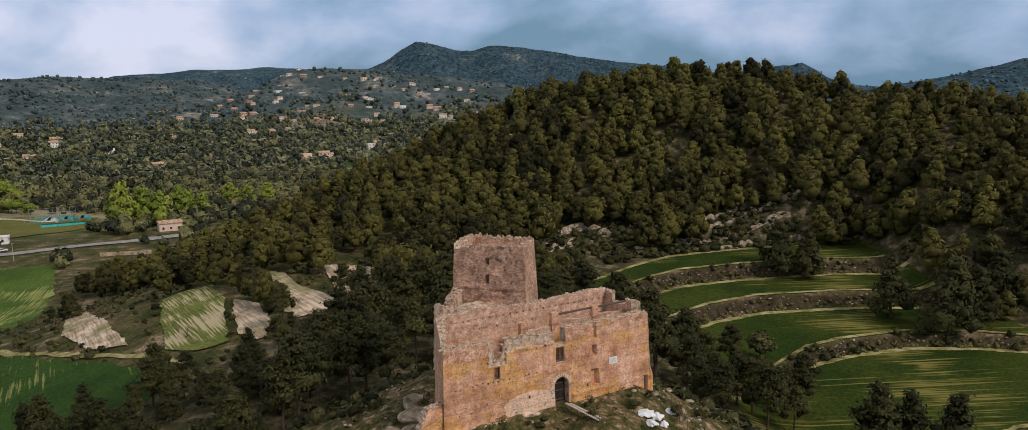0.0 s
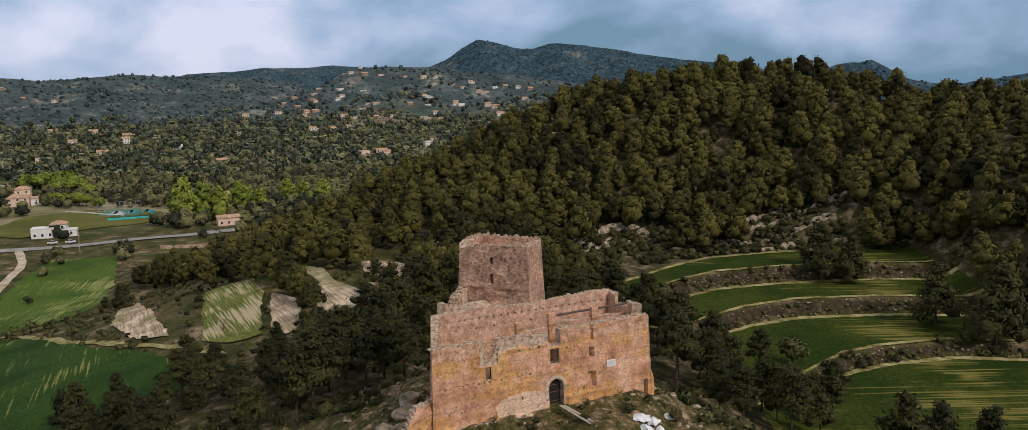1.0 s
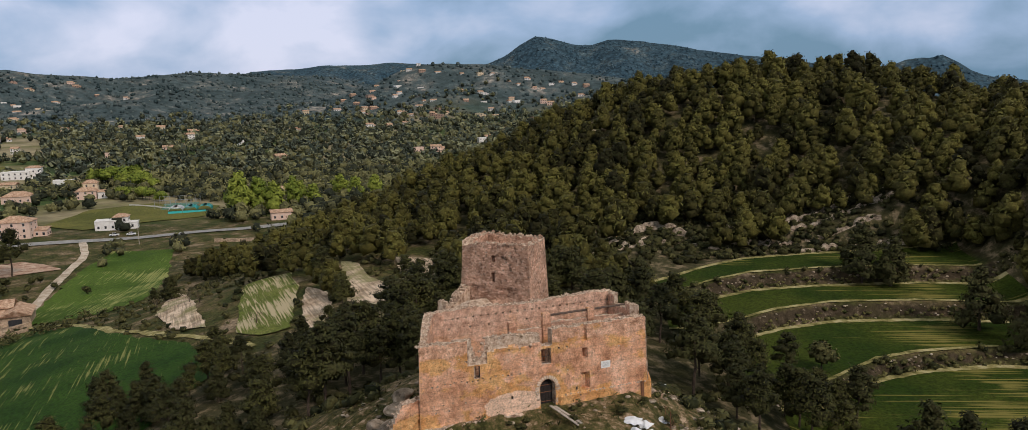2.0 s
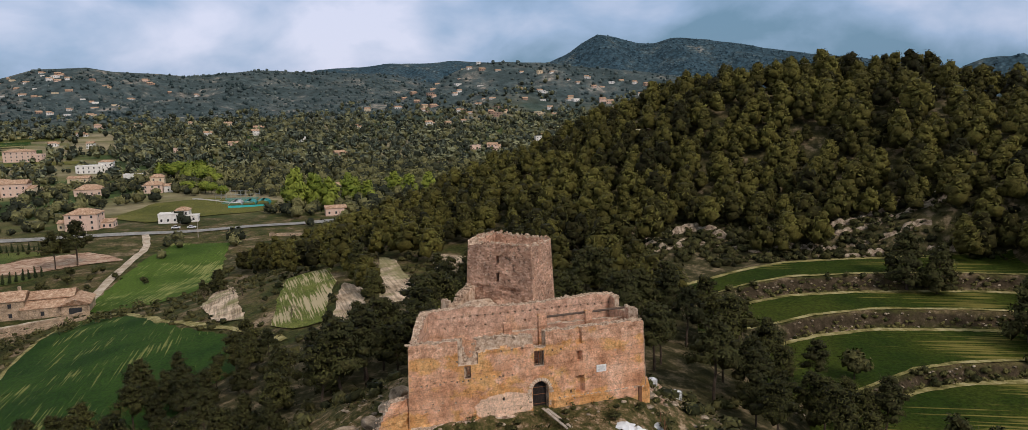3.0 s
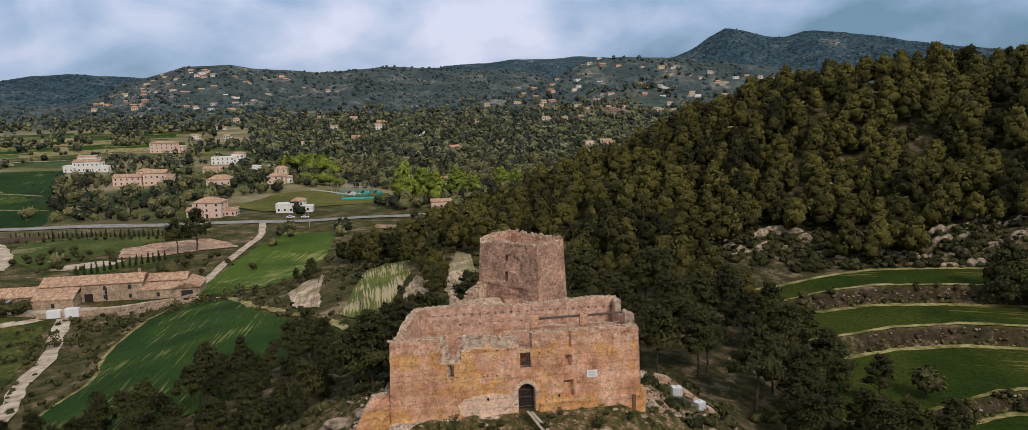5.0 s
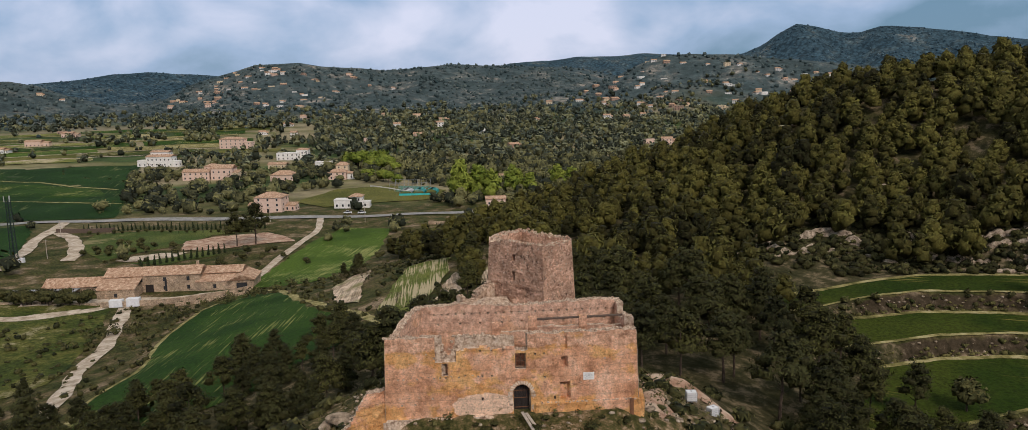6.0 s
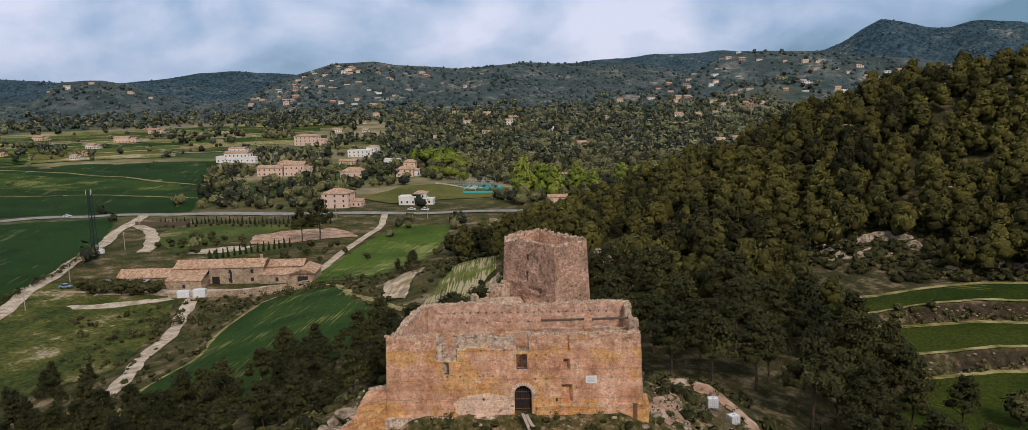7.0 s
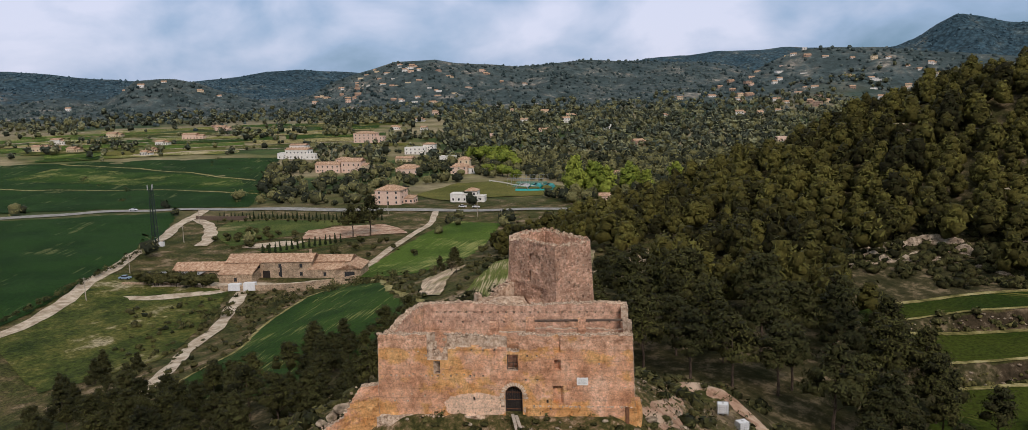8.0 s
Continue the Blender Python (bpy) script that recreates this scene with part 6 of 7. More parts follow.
patch("yard", [(-226, 176), (-203, 189), (-185, 200), (-172, 214), (-166, 213), (-176, 200), (-192, 186), (-210, 178), (-222, 170)], "dirt", "pale dirt farmyard", "yard", 0.25, 4)
patch("yard", [(-219, 159), (-212, 158), (-203, 162), (-197, 172), (-193, 181), (-197, 181), (-203, 173), (-210, 165)], "dirt", "pale trodden strip below the farm garden", "yard", 0.26, 4)
patch("yard", [(-246, 258), (-232, 268), (-212, 292), (-226, 300), (-240, 306), (-258, 290), (-262, 276)], "redsoil", "bare reddish parking ground", "yard", 0.3, 6)
patch("yard", [(-256, 232), (-243, 234), (-236, 246), (-240, 256), (-250, 250), (-256, 242)], "dirt", "pale gravel garden drive", "yard", 0.32, 5)
patch("lawn", [(-322, 274), (-296, 246), (-262, 232), (-258, 262), (-262, 292), (-250, 308), (-282, 296)], "lawn", "grassy plantation beside the road", "lawn", 0.22, 8)
patch("lawn", [(-243, 230), (-228, 232), (-224, 258), (-236, 262)], "lawn", "small garden lawn by the cypress row", "lawn", 0.22, 6)
patch("field", [(-300, 392), (-268, 380), (-225, 430), (-240, 470), (-290, 478), (-312, 450)], "yellowgrass", "olive-yellow grass field by the sports ground", "field", 0.4, 10)

# sports ground with teal covers
courts = thing("sports_hall", "three low teal barrel covers over courts", "sports cover", pose(-245, 446, -38.9, 0, 0, 24))
for k in range(3):
    bm, n = bmesh.new(), 9
    ring = [(4.0 * math.cos(math.pi * j / n), 2.4 * math.sin(math.pi * j / n) + 1.4) for j in range(n + 1)]
    rows = [[bm.verts.new((x + 8.0 * (k - 1), y, z)) for x, z in ring] for y in (-6, 6)]
    for j in range(n):
        bm.faces.new((rows[0][j], rows[0][j + 1], rows[1][j + 1], rows[1][j]))
    bmesh.ops.solidify(bm, geom=bm.faces[:], thickness=0.12)
    part("cover", bm_mesh("cover", bm, "teal" if k else "plastic"), courts, "white end cover" if not k else "teal sheet cover")
    part("end_wall", bm_mesh("end_wall", box_bm(7.8, 0.2, 1.5, (8.0 * (k - 1), -5.8, -0.1)), "teal"), courts)
patch("court", [(-268, 452), (-252, 460), (-262, 486), (-280, 476)], "court", "dark green sports court", "court", 0.45, 10)
fence = thing("court_fence", "tall grey posts of the sports court fence", "fence", pose(-266, 468, -38.9, 0, 0, 24))
for k in range(9):
    part("post", bm_mesh("post", rod_bm((-12 + 3 * k, -10, 0), (-12 + 3 * k, -10, 5.0), 0.10, 0.10), "steel"), fence)
    part("post", bm_mesh("post", rod_bm((-12 + 3 * k, 12, 0), (-12 + 3 * k, 12, 5.0), 0.10, 0.10), "steel"), fence)
for z in (2.5, 5.0):
    for y in (-10, 12):
        part("rail", bm_mesh("rail", rod_bm((-12, y, z), (12, y, z), 0.06, 0.06), "steel"), fence)

# village on the far slopes
VILLAGE = [(-379, 1429), (-352, 1414), (-324, 1416), (-281, 1413), (-247, 1405), (-228, 1407), (-194, 1382), (-177, 1381), (-151, 1384), (-138, 1391), (-125, 1410), (-109, 1424), (-86, 1413), (-181, 1321), (-171, 1304), (-126, 1291), (-112, 1265), (-96, 1176), (-81, 1151), (-69, 1104), (-52, 1247), (-43, 1257), (-275, 1199), (-263, 1118), (-250, 1107), (-242, 1176), (-321, 1164), (-292, 1080), (-387, 1215), (-408, 1309), (-373, 1314), (-371, 1333), (-311, 1262), (-462, 1362), (-427, 1279), (-464, 1320), (-481, 1200), (-327, 1034), (-301, 1036), (-226, 1312), (-242, 1254), (-199, 1231), (-392, 1440), (-366, 1446)]
VILLAGE_2 = [(-1153, 1296), (-1131, 1302), (-1088, 1284), (-1035, 1313), (-1012, 1393), (-998, 1388), (-971, 1372), (-956, 1386), (-1007, 1239), (-1023, 1238), (-1077, 1203), (-1115, 1108), (-1076, 1088), (-1091, 1112), (-1218, 1188), (-1214, 1241), (-1211, 1257), (-1195, 1270), (-1161, 1265), (-990, 1101), (-965, 1094), (-882, 1083), (-688, 832), (-743, 930), (-648, 995), (-1348, 834), (-1388, 826), (-1283, 907), (-1260, 931), (-1340, 874), (-871, 650), (-1375, 716), (-909, 1400)]
vr = random.Random(12)
SLOPE_HOUSES = VILLAGE + VILLAGE_2 + [(vr.uniform(-450, -60), vr.uniform(1130, 1420)) for q in range(26)] + [(vr.uniform(-1220, -900), vr.uniform(1050, 1330)) for q in range(34)] + [(vr.uniform(-760, -380), vr.uniform(660, 1000)) for q in range(10)] + [(vr.uniform(-420, -120), vr.uniform(600, 950)) for q in range(6)]
for k, (x, y) in enumerate(SLOPE_HOUSES):
    w, h = vr.uniform(6, 12), vr.choice((3.0, 3.4, 4.8, 5.6))
    mat = vr.choice(("white", "white", "cream", "pink", "brick", "white"))
    flat = vr.random() < 0.3
    blocks = [B(0, 0, w, w * 0.65, h, mat, "flat" if flat else "gable", 1.8, 1 if h < 5 else 2, 3, side=False)]
    if vr.random() < 0.5:
        blocks.append(B(w * 0.6, 2, w * 0.5, w * 0.5, h * 0.7, mat, "flat" if flat else "gable", 1.4, 1, 2, side=False))
    words = {"white": "white", "cream": "cream", "pink": "pink", "brick": "brownish"}[mat] + (" far villa with flat roof among pines" if flat else " far house with tile roof among pines")
    house(x, y, vr.uniform(-5, 50) + math.degrees(math.atan2(x - 40, y - 15)) * -0.3, words, blocks, group="village on the far slopes")

# ---------------------------------------------------------------- planting in the valley
for x, y, s, q in ((-207, 432, 1.45, 1.1), (-199, 438, 1.25, 1.1), (-190, 440, 1.2, 1.0), (-214, 440, 1.2, 1.0), (-183, 452, 1.1, 1.0), (-187, 470, 1.1, 0.9), (-178, 468, 1.0, 0.9), (-172, 498, 1.2, 0.85), (-160, 492, 1.1, 0.85), (-150, 500, 1.1, 0.9), (-205, 455, 1.2, 1.0), (-196, 480, 1.1, 1.0)):
    plant("poplar", x, y, s * 1.2, "tall spring-green poplar in fresh leaf", "tree", "poplars by the road", q)
for x, y, s in ((-374, 556, 2.3), (-386, 562, 2.2), (-362, 560, 2.0), (-345, 548, 1.8), (-354, 546, 1.6), (-336, 552, 1.5), (-318, 500, 1.25), (-308, 497, 1.3), (-300, 492, 1.25), (-290, 489, 1.2), (-327, 505, 1.2), (-366, 574, 2.2), (-352, 566, 2.0)):
    plant("round", x, y, s * 0.8, "broad rounded spring-green tree crown", "tree", "round green trees in the valley", 0.95)
plant("pine", -229, 273, 1.6, "tall umbrella pine with a long bare trunk", "tree", "umbrella pines")
plant("pine", -224, 279, 1.95, "tall umbrella pine with a long bare trunk", "tree", "umbrella pines")
for k in range(42):
    f = k / 41
    plant("cypress", -334 + 84 * f, 277 + 36 * f, 0.85 + 0.18 * math.sin(k * 2.3), "small clipped conifer in a planted row", "conifer", "conifer row beside the road", 0.9)
for k in range(22):
    f = k / 21
    plant("broad" if k % 3 else "cypress", -326 + 76 * f, 270 + 34 * f, 0.34 + 0.08 * math.sin(k * 1.9), "small garden conifer on grass", "shrub", "young conifers in the plantation", 1.1)
for k in range(15):
    f = k / 14
    plant("cypress", -232 + 7 * f, 226 + 36 * f, 0.95 + 0.12 * math.sin(k * 3.1), "slim dark Italian cypress in a row", "cypress", "cypress row by the farm", 1.0)
for x, y, s in ((-140, 108, 0.75), (-146, 113, 0.8), (-136, 116, 0.6), (-132, 98, 0.7), (-122, 95, 0.65), (-126, 104, 0.5), (-144, 102, 0.6)):
    plant("bushy", x, y, s, "dark low pine at the corner of the meadow", "tree", "pines at the meadow corner")
gr = random.Random(31)
for k in range(34):
    x, y = gr.uniform(-284, -238), gr.uniform(226, 268)
    if inside([(-300, 240), (-262, 226), (-238, 226), (-240, 262), (-282, 268)], x, y) and math.hypot(x + 247, y - 243) > 9:
        plant("broad", x, y, gr.uniform(0.35, 0.7), "rounded garden shrub near the farm", "shrub", "garden shrubs", 0.9)
for k in range(18):
    f = k / 17
    plant("broad", -230 + 26 * f + gr.uniform(-1, 1), 171 + 9 * f + gr.uniform(-2.0, 2.0), gr.uniform(0.75, 1.05), "dark leafy tree in the farm garden row", "tree", "farm garden trees")
for k in range(12):
    x, y = -214 + 24 * gr.random(), 232 + 50 * gr.random()
    plant("broad", x, y, gr.uniform(0.4, 0.75), "rounded shrub beside the lane", "shrub", "shrubs along the lane")


HOUSE_YARDS = [(-288, 360, 20), (-254, 386, 20), (-177, 419, 14), (-192, 474, 12), (-440, 464, 30), (-590, 638, 26), (-549, 512, 28), (-386, 482, 22), (-474, 588, 26), (-352, 502, 22), (-442, 538, 18), (-412, 560, 18)]


def valley_wood(x, y):
    """Density of trees over the valley floor and the slopes beyond."""
    x, y = np.asarray(x, float), np.asarray(y, float)
    r = np.hypot(x - 20, y - 10)
    belt = inside([(-330, 520), (-262, 486), (-225, 470), (-170, 440), (-130, 405), (-60, 390), (400, 420), (500, 1300), (-560, 1300), (-700, 900), (-480, 640)], x, y)
    wave = np.sin(x * 0.021 + 1.7 * np.sin(y * 0.013)) * np.sin(y * 0.019 + 1.3 * np.sin(x * 0.011)) + 0.4 * np.sin(x * 0.06 + y * 0.045)
    d = np.where(belt, 0.92, np.where(wave > 0.25, 0.75, np.where(wave > -0.1, 0.16, 0.04)))
    town = inside([(-480, 400), (-320, 440), (-300, 520), (-420, 600), (-560, 640), (-640, 560)], x, y)
    d = np.where(town, 0.62, d)
    west = inside([(-1200, 200), (-480, 200), (-560, 520), (-700, 700), (-1200, 900)], x, y)
    d = np.where(west, np.where(wave > 0.5, 0.42, 0.06), d)
    d = np.where(r > 1150, np.where(wave > -0.35, 0.85, 0.35), d)
    for p in (FIELD_NORTH, FIELD_BIG, [(-320, 470), (-300, 385), (-265, 372), (-220, 425), (-225, 470), (-270, 492)], [(-305, 338), (-262, 355), (-268, 372), (-250, 400), (-275, 410), (-300, 372)]):
        d = np.where(inside(p, x, y), 0.0, d)
    d = np.where(inside([(-400, 330), (-350, 318), (-308, 340), (-300, 375), (-330, 420), (-400, 430)], x, y), 0.5, d)
    d = np.where(inside([(-360, 268), (-300, 225), (-200, 275), (-225, 345), (-262, 344), (-335, 308)], x, y), 0.0, d)
    d = np.where((r < 335) | (y < 0), 0.0, d)
    for hx, hy, hr in HOUSE_YARDS:
        # the yard reaches farther on the sunny side of the house
        d = np.where(np.hypot(x - hx - 0.35 * hr, y - hy + 0.8 * hr) < hr, 0.06, d)
    for hx, hy in SLOPE_HOUSES:
        r0 = math.hypot(hx - 20, hy - 10)
        for back in (8, 22):
            d = np.where(np.hypot(x - hx + back * (hx - 20) / r0, y - hy + back * (hy - 10) / r0) < 8, 0.30 * d, d)
    d = np.where((wooded(x, y) > 0) | (x > 120) & (y < 420), 0.0, d)
    road = np.interp(x, [-480, -448, -366, -292, -196, -100], [168, 216, 294, 331, 380, 470])
    return np.where((np.abs(y - road) < 16) & (x < -90) & (x > -480), 0.0, d)


vx, vy = scatter(-760, 420, 150, 720, 7.5, lambda x, y: valley_wood(x, y) * (np.hypot(x - 20, y - 10) < 700), 41)
wood_stuff("valley_trees", vx, vy, "midwood", "mixed pine woods over the valley floor", "dome", 7.0, 3.3, 44, 0.85, 0.42, 42, 3)
vx, vy = scatter(-1300, 520, 200, 1420, 9.5, lambda x, y: valley_wood(x, y) * (np.hypot(x - 20, y - 10) >= 700) * sstep(1450, 1020, np.hypot(x - 20, y - 10)), 43)
wood_stuff("far_trees", vx, vy, "plainwood", "pine woods on the far side of the valley", "dome", 7.0, 3.4, 12, 1.5, 0.45, 44, 1)


def facing(x, y):
    """Slopes that rise away from the valley."""
    r = np.hypot(x - 20, y - 10)
    return land(x + (x - 20) / r * 30, y + (y - 10) / r * 30) > land(x, y) + 0.5


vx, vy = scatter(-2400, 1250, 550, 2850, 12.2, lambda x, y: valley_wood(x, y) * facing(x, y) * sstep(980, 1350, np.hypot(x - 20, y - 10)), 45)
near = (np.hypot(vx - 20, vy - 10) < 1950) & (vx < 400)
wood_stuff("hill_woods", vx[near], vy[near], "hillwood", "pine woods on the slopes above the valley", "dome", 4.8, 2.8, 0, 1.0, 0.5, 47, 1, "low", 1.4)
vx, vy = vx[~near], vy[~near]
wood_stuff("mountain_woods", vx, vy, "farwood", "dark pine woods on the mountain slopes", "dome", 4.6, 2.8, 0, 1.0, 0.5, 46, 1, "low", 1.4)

# shrubs over open ground: hedges, banks and the castle knoll
def scrub(x, y):
    x, y = np.asarray(x, float), np.asarray(y, float)
    d = np.where(inside([(-200, 150), (-130, 100), (-90, 80), (-40, 120), (-30, 200), (-120, 260), (-165, 240)], x, y), 0.16, 0.0)
    for p in PLOTS + [FIELD_WEST, FIELD_SOUTH]:
        d = np.where(inside(p, x, y), 0.0, d)
    for b in (BRINK_1, BRINK_2, BRINK_3):
        e = brink(b, x)
        d = np.where((np.abs(y - e + 0.2) < 1.3) & (x > 20) & (x < 112), 0.75, d)
    d = np.where((y > 186) & (y < 214) & (x > -8) & (x < 84), 0.85, d)
    d = np.where((y < brink(BRINK_1, x) + 14) & (y > 150) & (x > 20), np.minimum(d, 0.75) * (np.abs(y - brink(BRINK_1, x)) < 2), d)
    k, m = ((x - 2) * 0.863 + (y - 77) * 0.505) / 17.0, (-(x - 2) * 0.505 + (y - 77) * 0.863) / 18.0
    q = np.sqrt(k * k + m * m)
    d = np.where((q > 0.72) & (q < 2.2), 0.34, d)
    return d


sx, sy = scatter(-200, 112, 62, 262, 1.9, scrub, 51)
wood_stuff("scrub", sx, sy, "olive", "low dry shrubs and tufts on banks and slopes", "dome", 1.0, 0.85, 16, 0.22, 0.5, 52, 1)
sx, sy = scatter(-8, 86, 184, 216, 2.4, lambda x, y: np.where(y > brink(BRINK_1, x) + 13.5, 0.6, 0.0), 57)
wood_stuff("foothill_shrubs", sx, sy, "pine_dark", "dark shrubs between the rock ledges", "dome", 1.3, 1.1, 22, 0.28, 0.5, 58, 2)
bk = np.random.default_rng(91)
bx = np.concatenate([np.arange(20, 112, 0.42) for b in (BRINK_1, BRINK_2, BRINK_3)])
by = np.concatenate([brink(b, np.arange(20, 112, 0.42)) for b in (BRINK_1, BRINK_2, BRINK_3)]) + bk.uniform(-1.3, 0.25, len(bx))
keep = bk.uniform(size=len(bx)) < 0.85
wood_stuff("bank_scrub", bx[keep], by[keep], "tuft", "dry brown scrub on the terrace banks", "dome", 0.45, 0.5, 10, 0.17, 0.6, 92, 1)
sr2 = np.random.default_rng(97)
sx = np.concatenate([sr2.uniform(20, 112, 120) for b in (BRINK_1, BRINK_2, BRINK_3)])
sy = np.concatenate([brink(b, sx[120 * j:120 * j + 120]) for j, b in enumerate((BRINK_1, BRINK_2, BRINK_3))]) + sr2.uniform(-1.2, 0.6, len(sx))
bank_v = [BALL_V * (1 + sr2.uniform(-0.25, 0.25, (26, 1))) * sr2.uniform(0.10, 0.30) * np.array([1.2, 0.8, 0.7]) + np.array([x, y, float(land(x, y)) + 0.05]) for x, y in zip(sx, sy)]
bank_f = np.concatenate([BALL_F + 26 * k for k in range(len(bank_v))])
tagged(new("bank_stones", quad_mesh("bank_stones", np.concatenate(bank_v), bank_f, np.zeros(len(bank_f), np.int32), ["rock"], np.tile(BALL_V, (len(bank_v), 1)))), "pale stones in the eroded terrace banks", "rubble", "", "stuff")
tx, ty = scatter(-24, 36, 60, 108, 0.75, lambda x, y: np.where((land(x, y) > -9), 0.42, 0.0) * ~inside([(-5.6, 66.3), (12.9, 77.2), (4, 93), (-12, 88)], x, y), 53)
wood_stuff("grass_tufts", tx, ty, "tuft", "grass and weeds on the castle knoll", "broad", 0.34, 0.36, 12, 0.09, 0.6, 54, 8, False)
hx2, hy2 = scatter(-700, -330, 230, 520, 6.0, lambda x, y: np.where((np.abs(np.sin(x * 0.017 + y * 0.028 + 0.6 * np.sin(x * 0.03))) < 0.07) & inside(FIELD_NORTH, x, y), 0.5, 0.0), 55)
wood_stuff("hedge_shrubs", hx2, hy2, "olive", "dark hedge shrubs between far fields", "broad", 2.6, 2.2, 26, 0.4, 0.5, 56, 8, False)

# ---------------------------------------------------------------- things on the castle knoll
def boulder(x, y, sx, sy, sz, k, words, turn=0.0, group=""):
    ob = new("boulder", BOULDERS[k % 6])
    ob.matrix_basis = Matrix.LocRotScale((x, y, float(land(x, y)) + sz * 0.16), Euler((0.1 * math.sin(k * 3), 0.1 * math.cos(k * 5), turn)), (sx, sy, sz))
    tagged(ob, words, "rock", group)


def rock_ledge(row, x0, x1, seed):
    """A broken band of bedded limestone along the foot of the hill: ragged face, uneven top, gaps."""
    xs = np.arange(x0, x1, 0.7)
    v, f = [], []
    for k, x in enumerate(xs):
        y = 195.0 + 5.0 * row + 2.5 * math.sin(x * 0.11) - 12 * float(sstep(24, 0, x)) + 0.9 * noise.noise(Vector((x * 0.35, seed, 0)))
        tall = 0.7 + 1.7 * noise.noise(Vector((x * 0.11, seed * 3.1, 2))) + 1.3 * noise.noise(Vector((x * 0.55, seed, 7))) + 0.5 * noise.noise(Vector((x * 1.7, seed, 4)))
        tall = min(tall, 1.8 + 0.4 * noise.noise(Vector((x * 0.9, 4, seed))))
        base = float(land(x, y))
        for j, (dy, h) in enumerate(((0.0, -0.8), (0.05, 0.45), (0.35, 0.5), (0.45, 1.0), (1.5, 1.05), (2.6, -0.6))):
            w = 0.28 * noise.noise(Vector((x * 0.9, j * 2.3, seed)))
            v.append((x + 0.2 * w, y + dy + w, base + (tall * h if h > 0 else min(h, tall - 0.6)) + 0.12 * w))
        if k:
            for j in range(5):
                a = (k - 1) * 6 + j
                f.append((a, a + 6, a + 7, a + 1))
    return tagged(new("rock_ledge", mesh_of("rock_ledge", v, f, ["rock"])), "broken pale limestone ledge at the foot of the hill", "rock ledge", "rock ledges below the wood")


for row, x0, x1 in ((0.0, -4, 82), (0.9, 0, 70), (1.9, -2, 84), (2.7, 30, 80)):
    rock_ledge(row, x0, x1, 3 + row * 7)
for k, (x, y, s) in enumerate(((-8.4, 70.2, 2.6), (-8.8, 67.8, 2.2), (-10.5, 69.5, 2.0), (-12.6, 69.0, 2.4), (-14.0, 68.0, 1.8), (-11.2, 65.8, 2.0), (-9.2, 73.0, 2.2), (-13.2, 66.2, 1.4), (13.2, 79.5, 1.8), (14.0, 81.4, 1.6), (14.6, 83.2, 1.3), (13.4, 84.6, 1.5), (15.5, 81.0, 1.1), (16.4, 75.2, 1.0), (17.4, 74.2, 1.2), (18.3, 74.0, 1.3), (19.4, 74.3, 1.5), (20.4, 73.6, 1.6), (21.2, 72.8, 1.3), (13.4, 76.6, 1.0), (16.5, 91.0, 1.0), (18.2, 92.3, 0.8), (13.5, 90.6, 0.9), (17.2, 86.5, 1.2), (18.4, 84.2, 1.3), (15.2, 73.6, 0.9))):
    s = s * (0.62 if x > 12.8 else 1.0)
    boulder(x, y, s * 1.2, s * 0.9, s * 0.8, k, "rough pale limestone rock on the castle knoll", k * 1.3, "rocks on the knoll")


hr = random.Random(29)
for k in range(20):
    cx, cy, spread = hr.choice(((2, 262, 7), (2, 258, 6), (22, 255, 4), (30, 232, 4)))
    s = hr.uniform(1.0, 2.6)
    boulder(cx + hr.uniform(-spread, spread), cy + hr.uniform(-spread, spread), s * 1.5, s, s * 0.6, k, "pale rock in a clearing of the pine wood", hr.uniform(0, 6.28), "rocks in the wood")


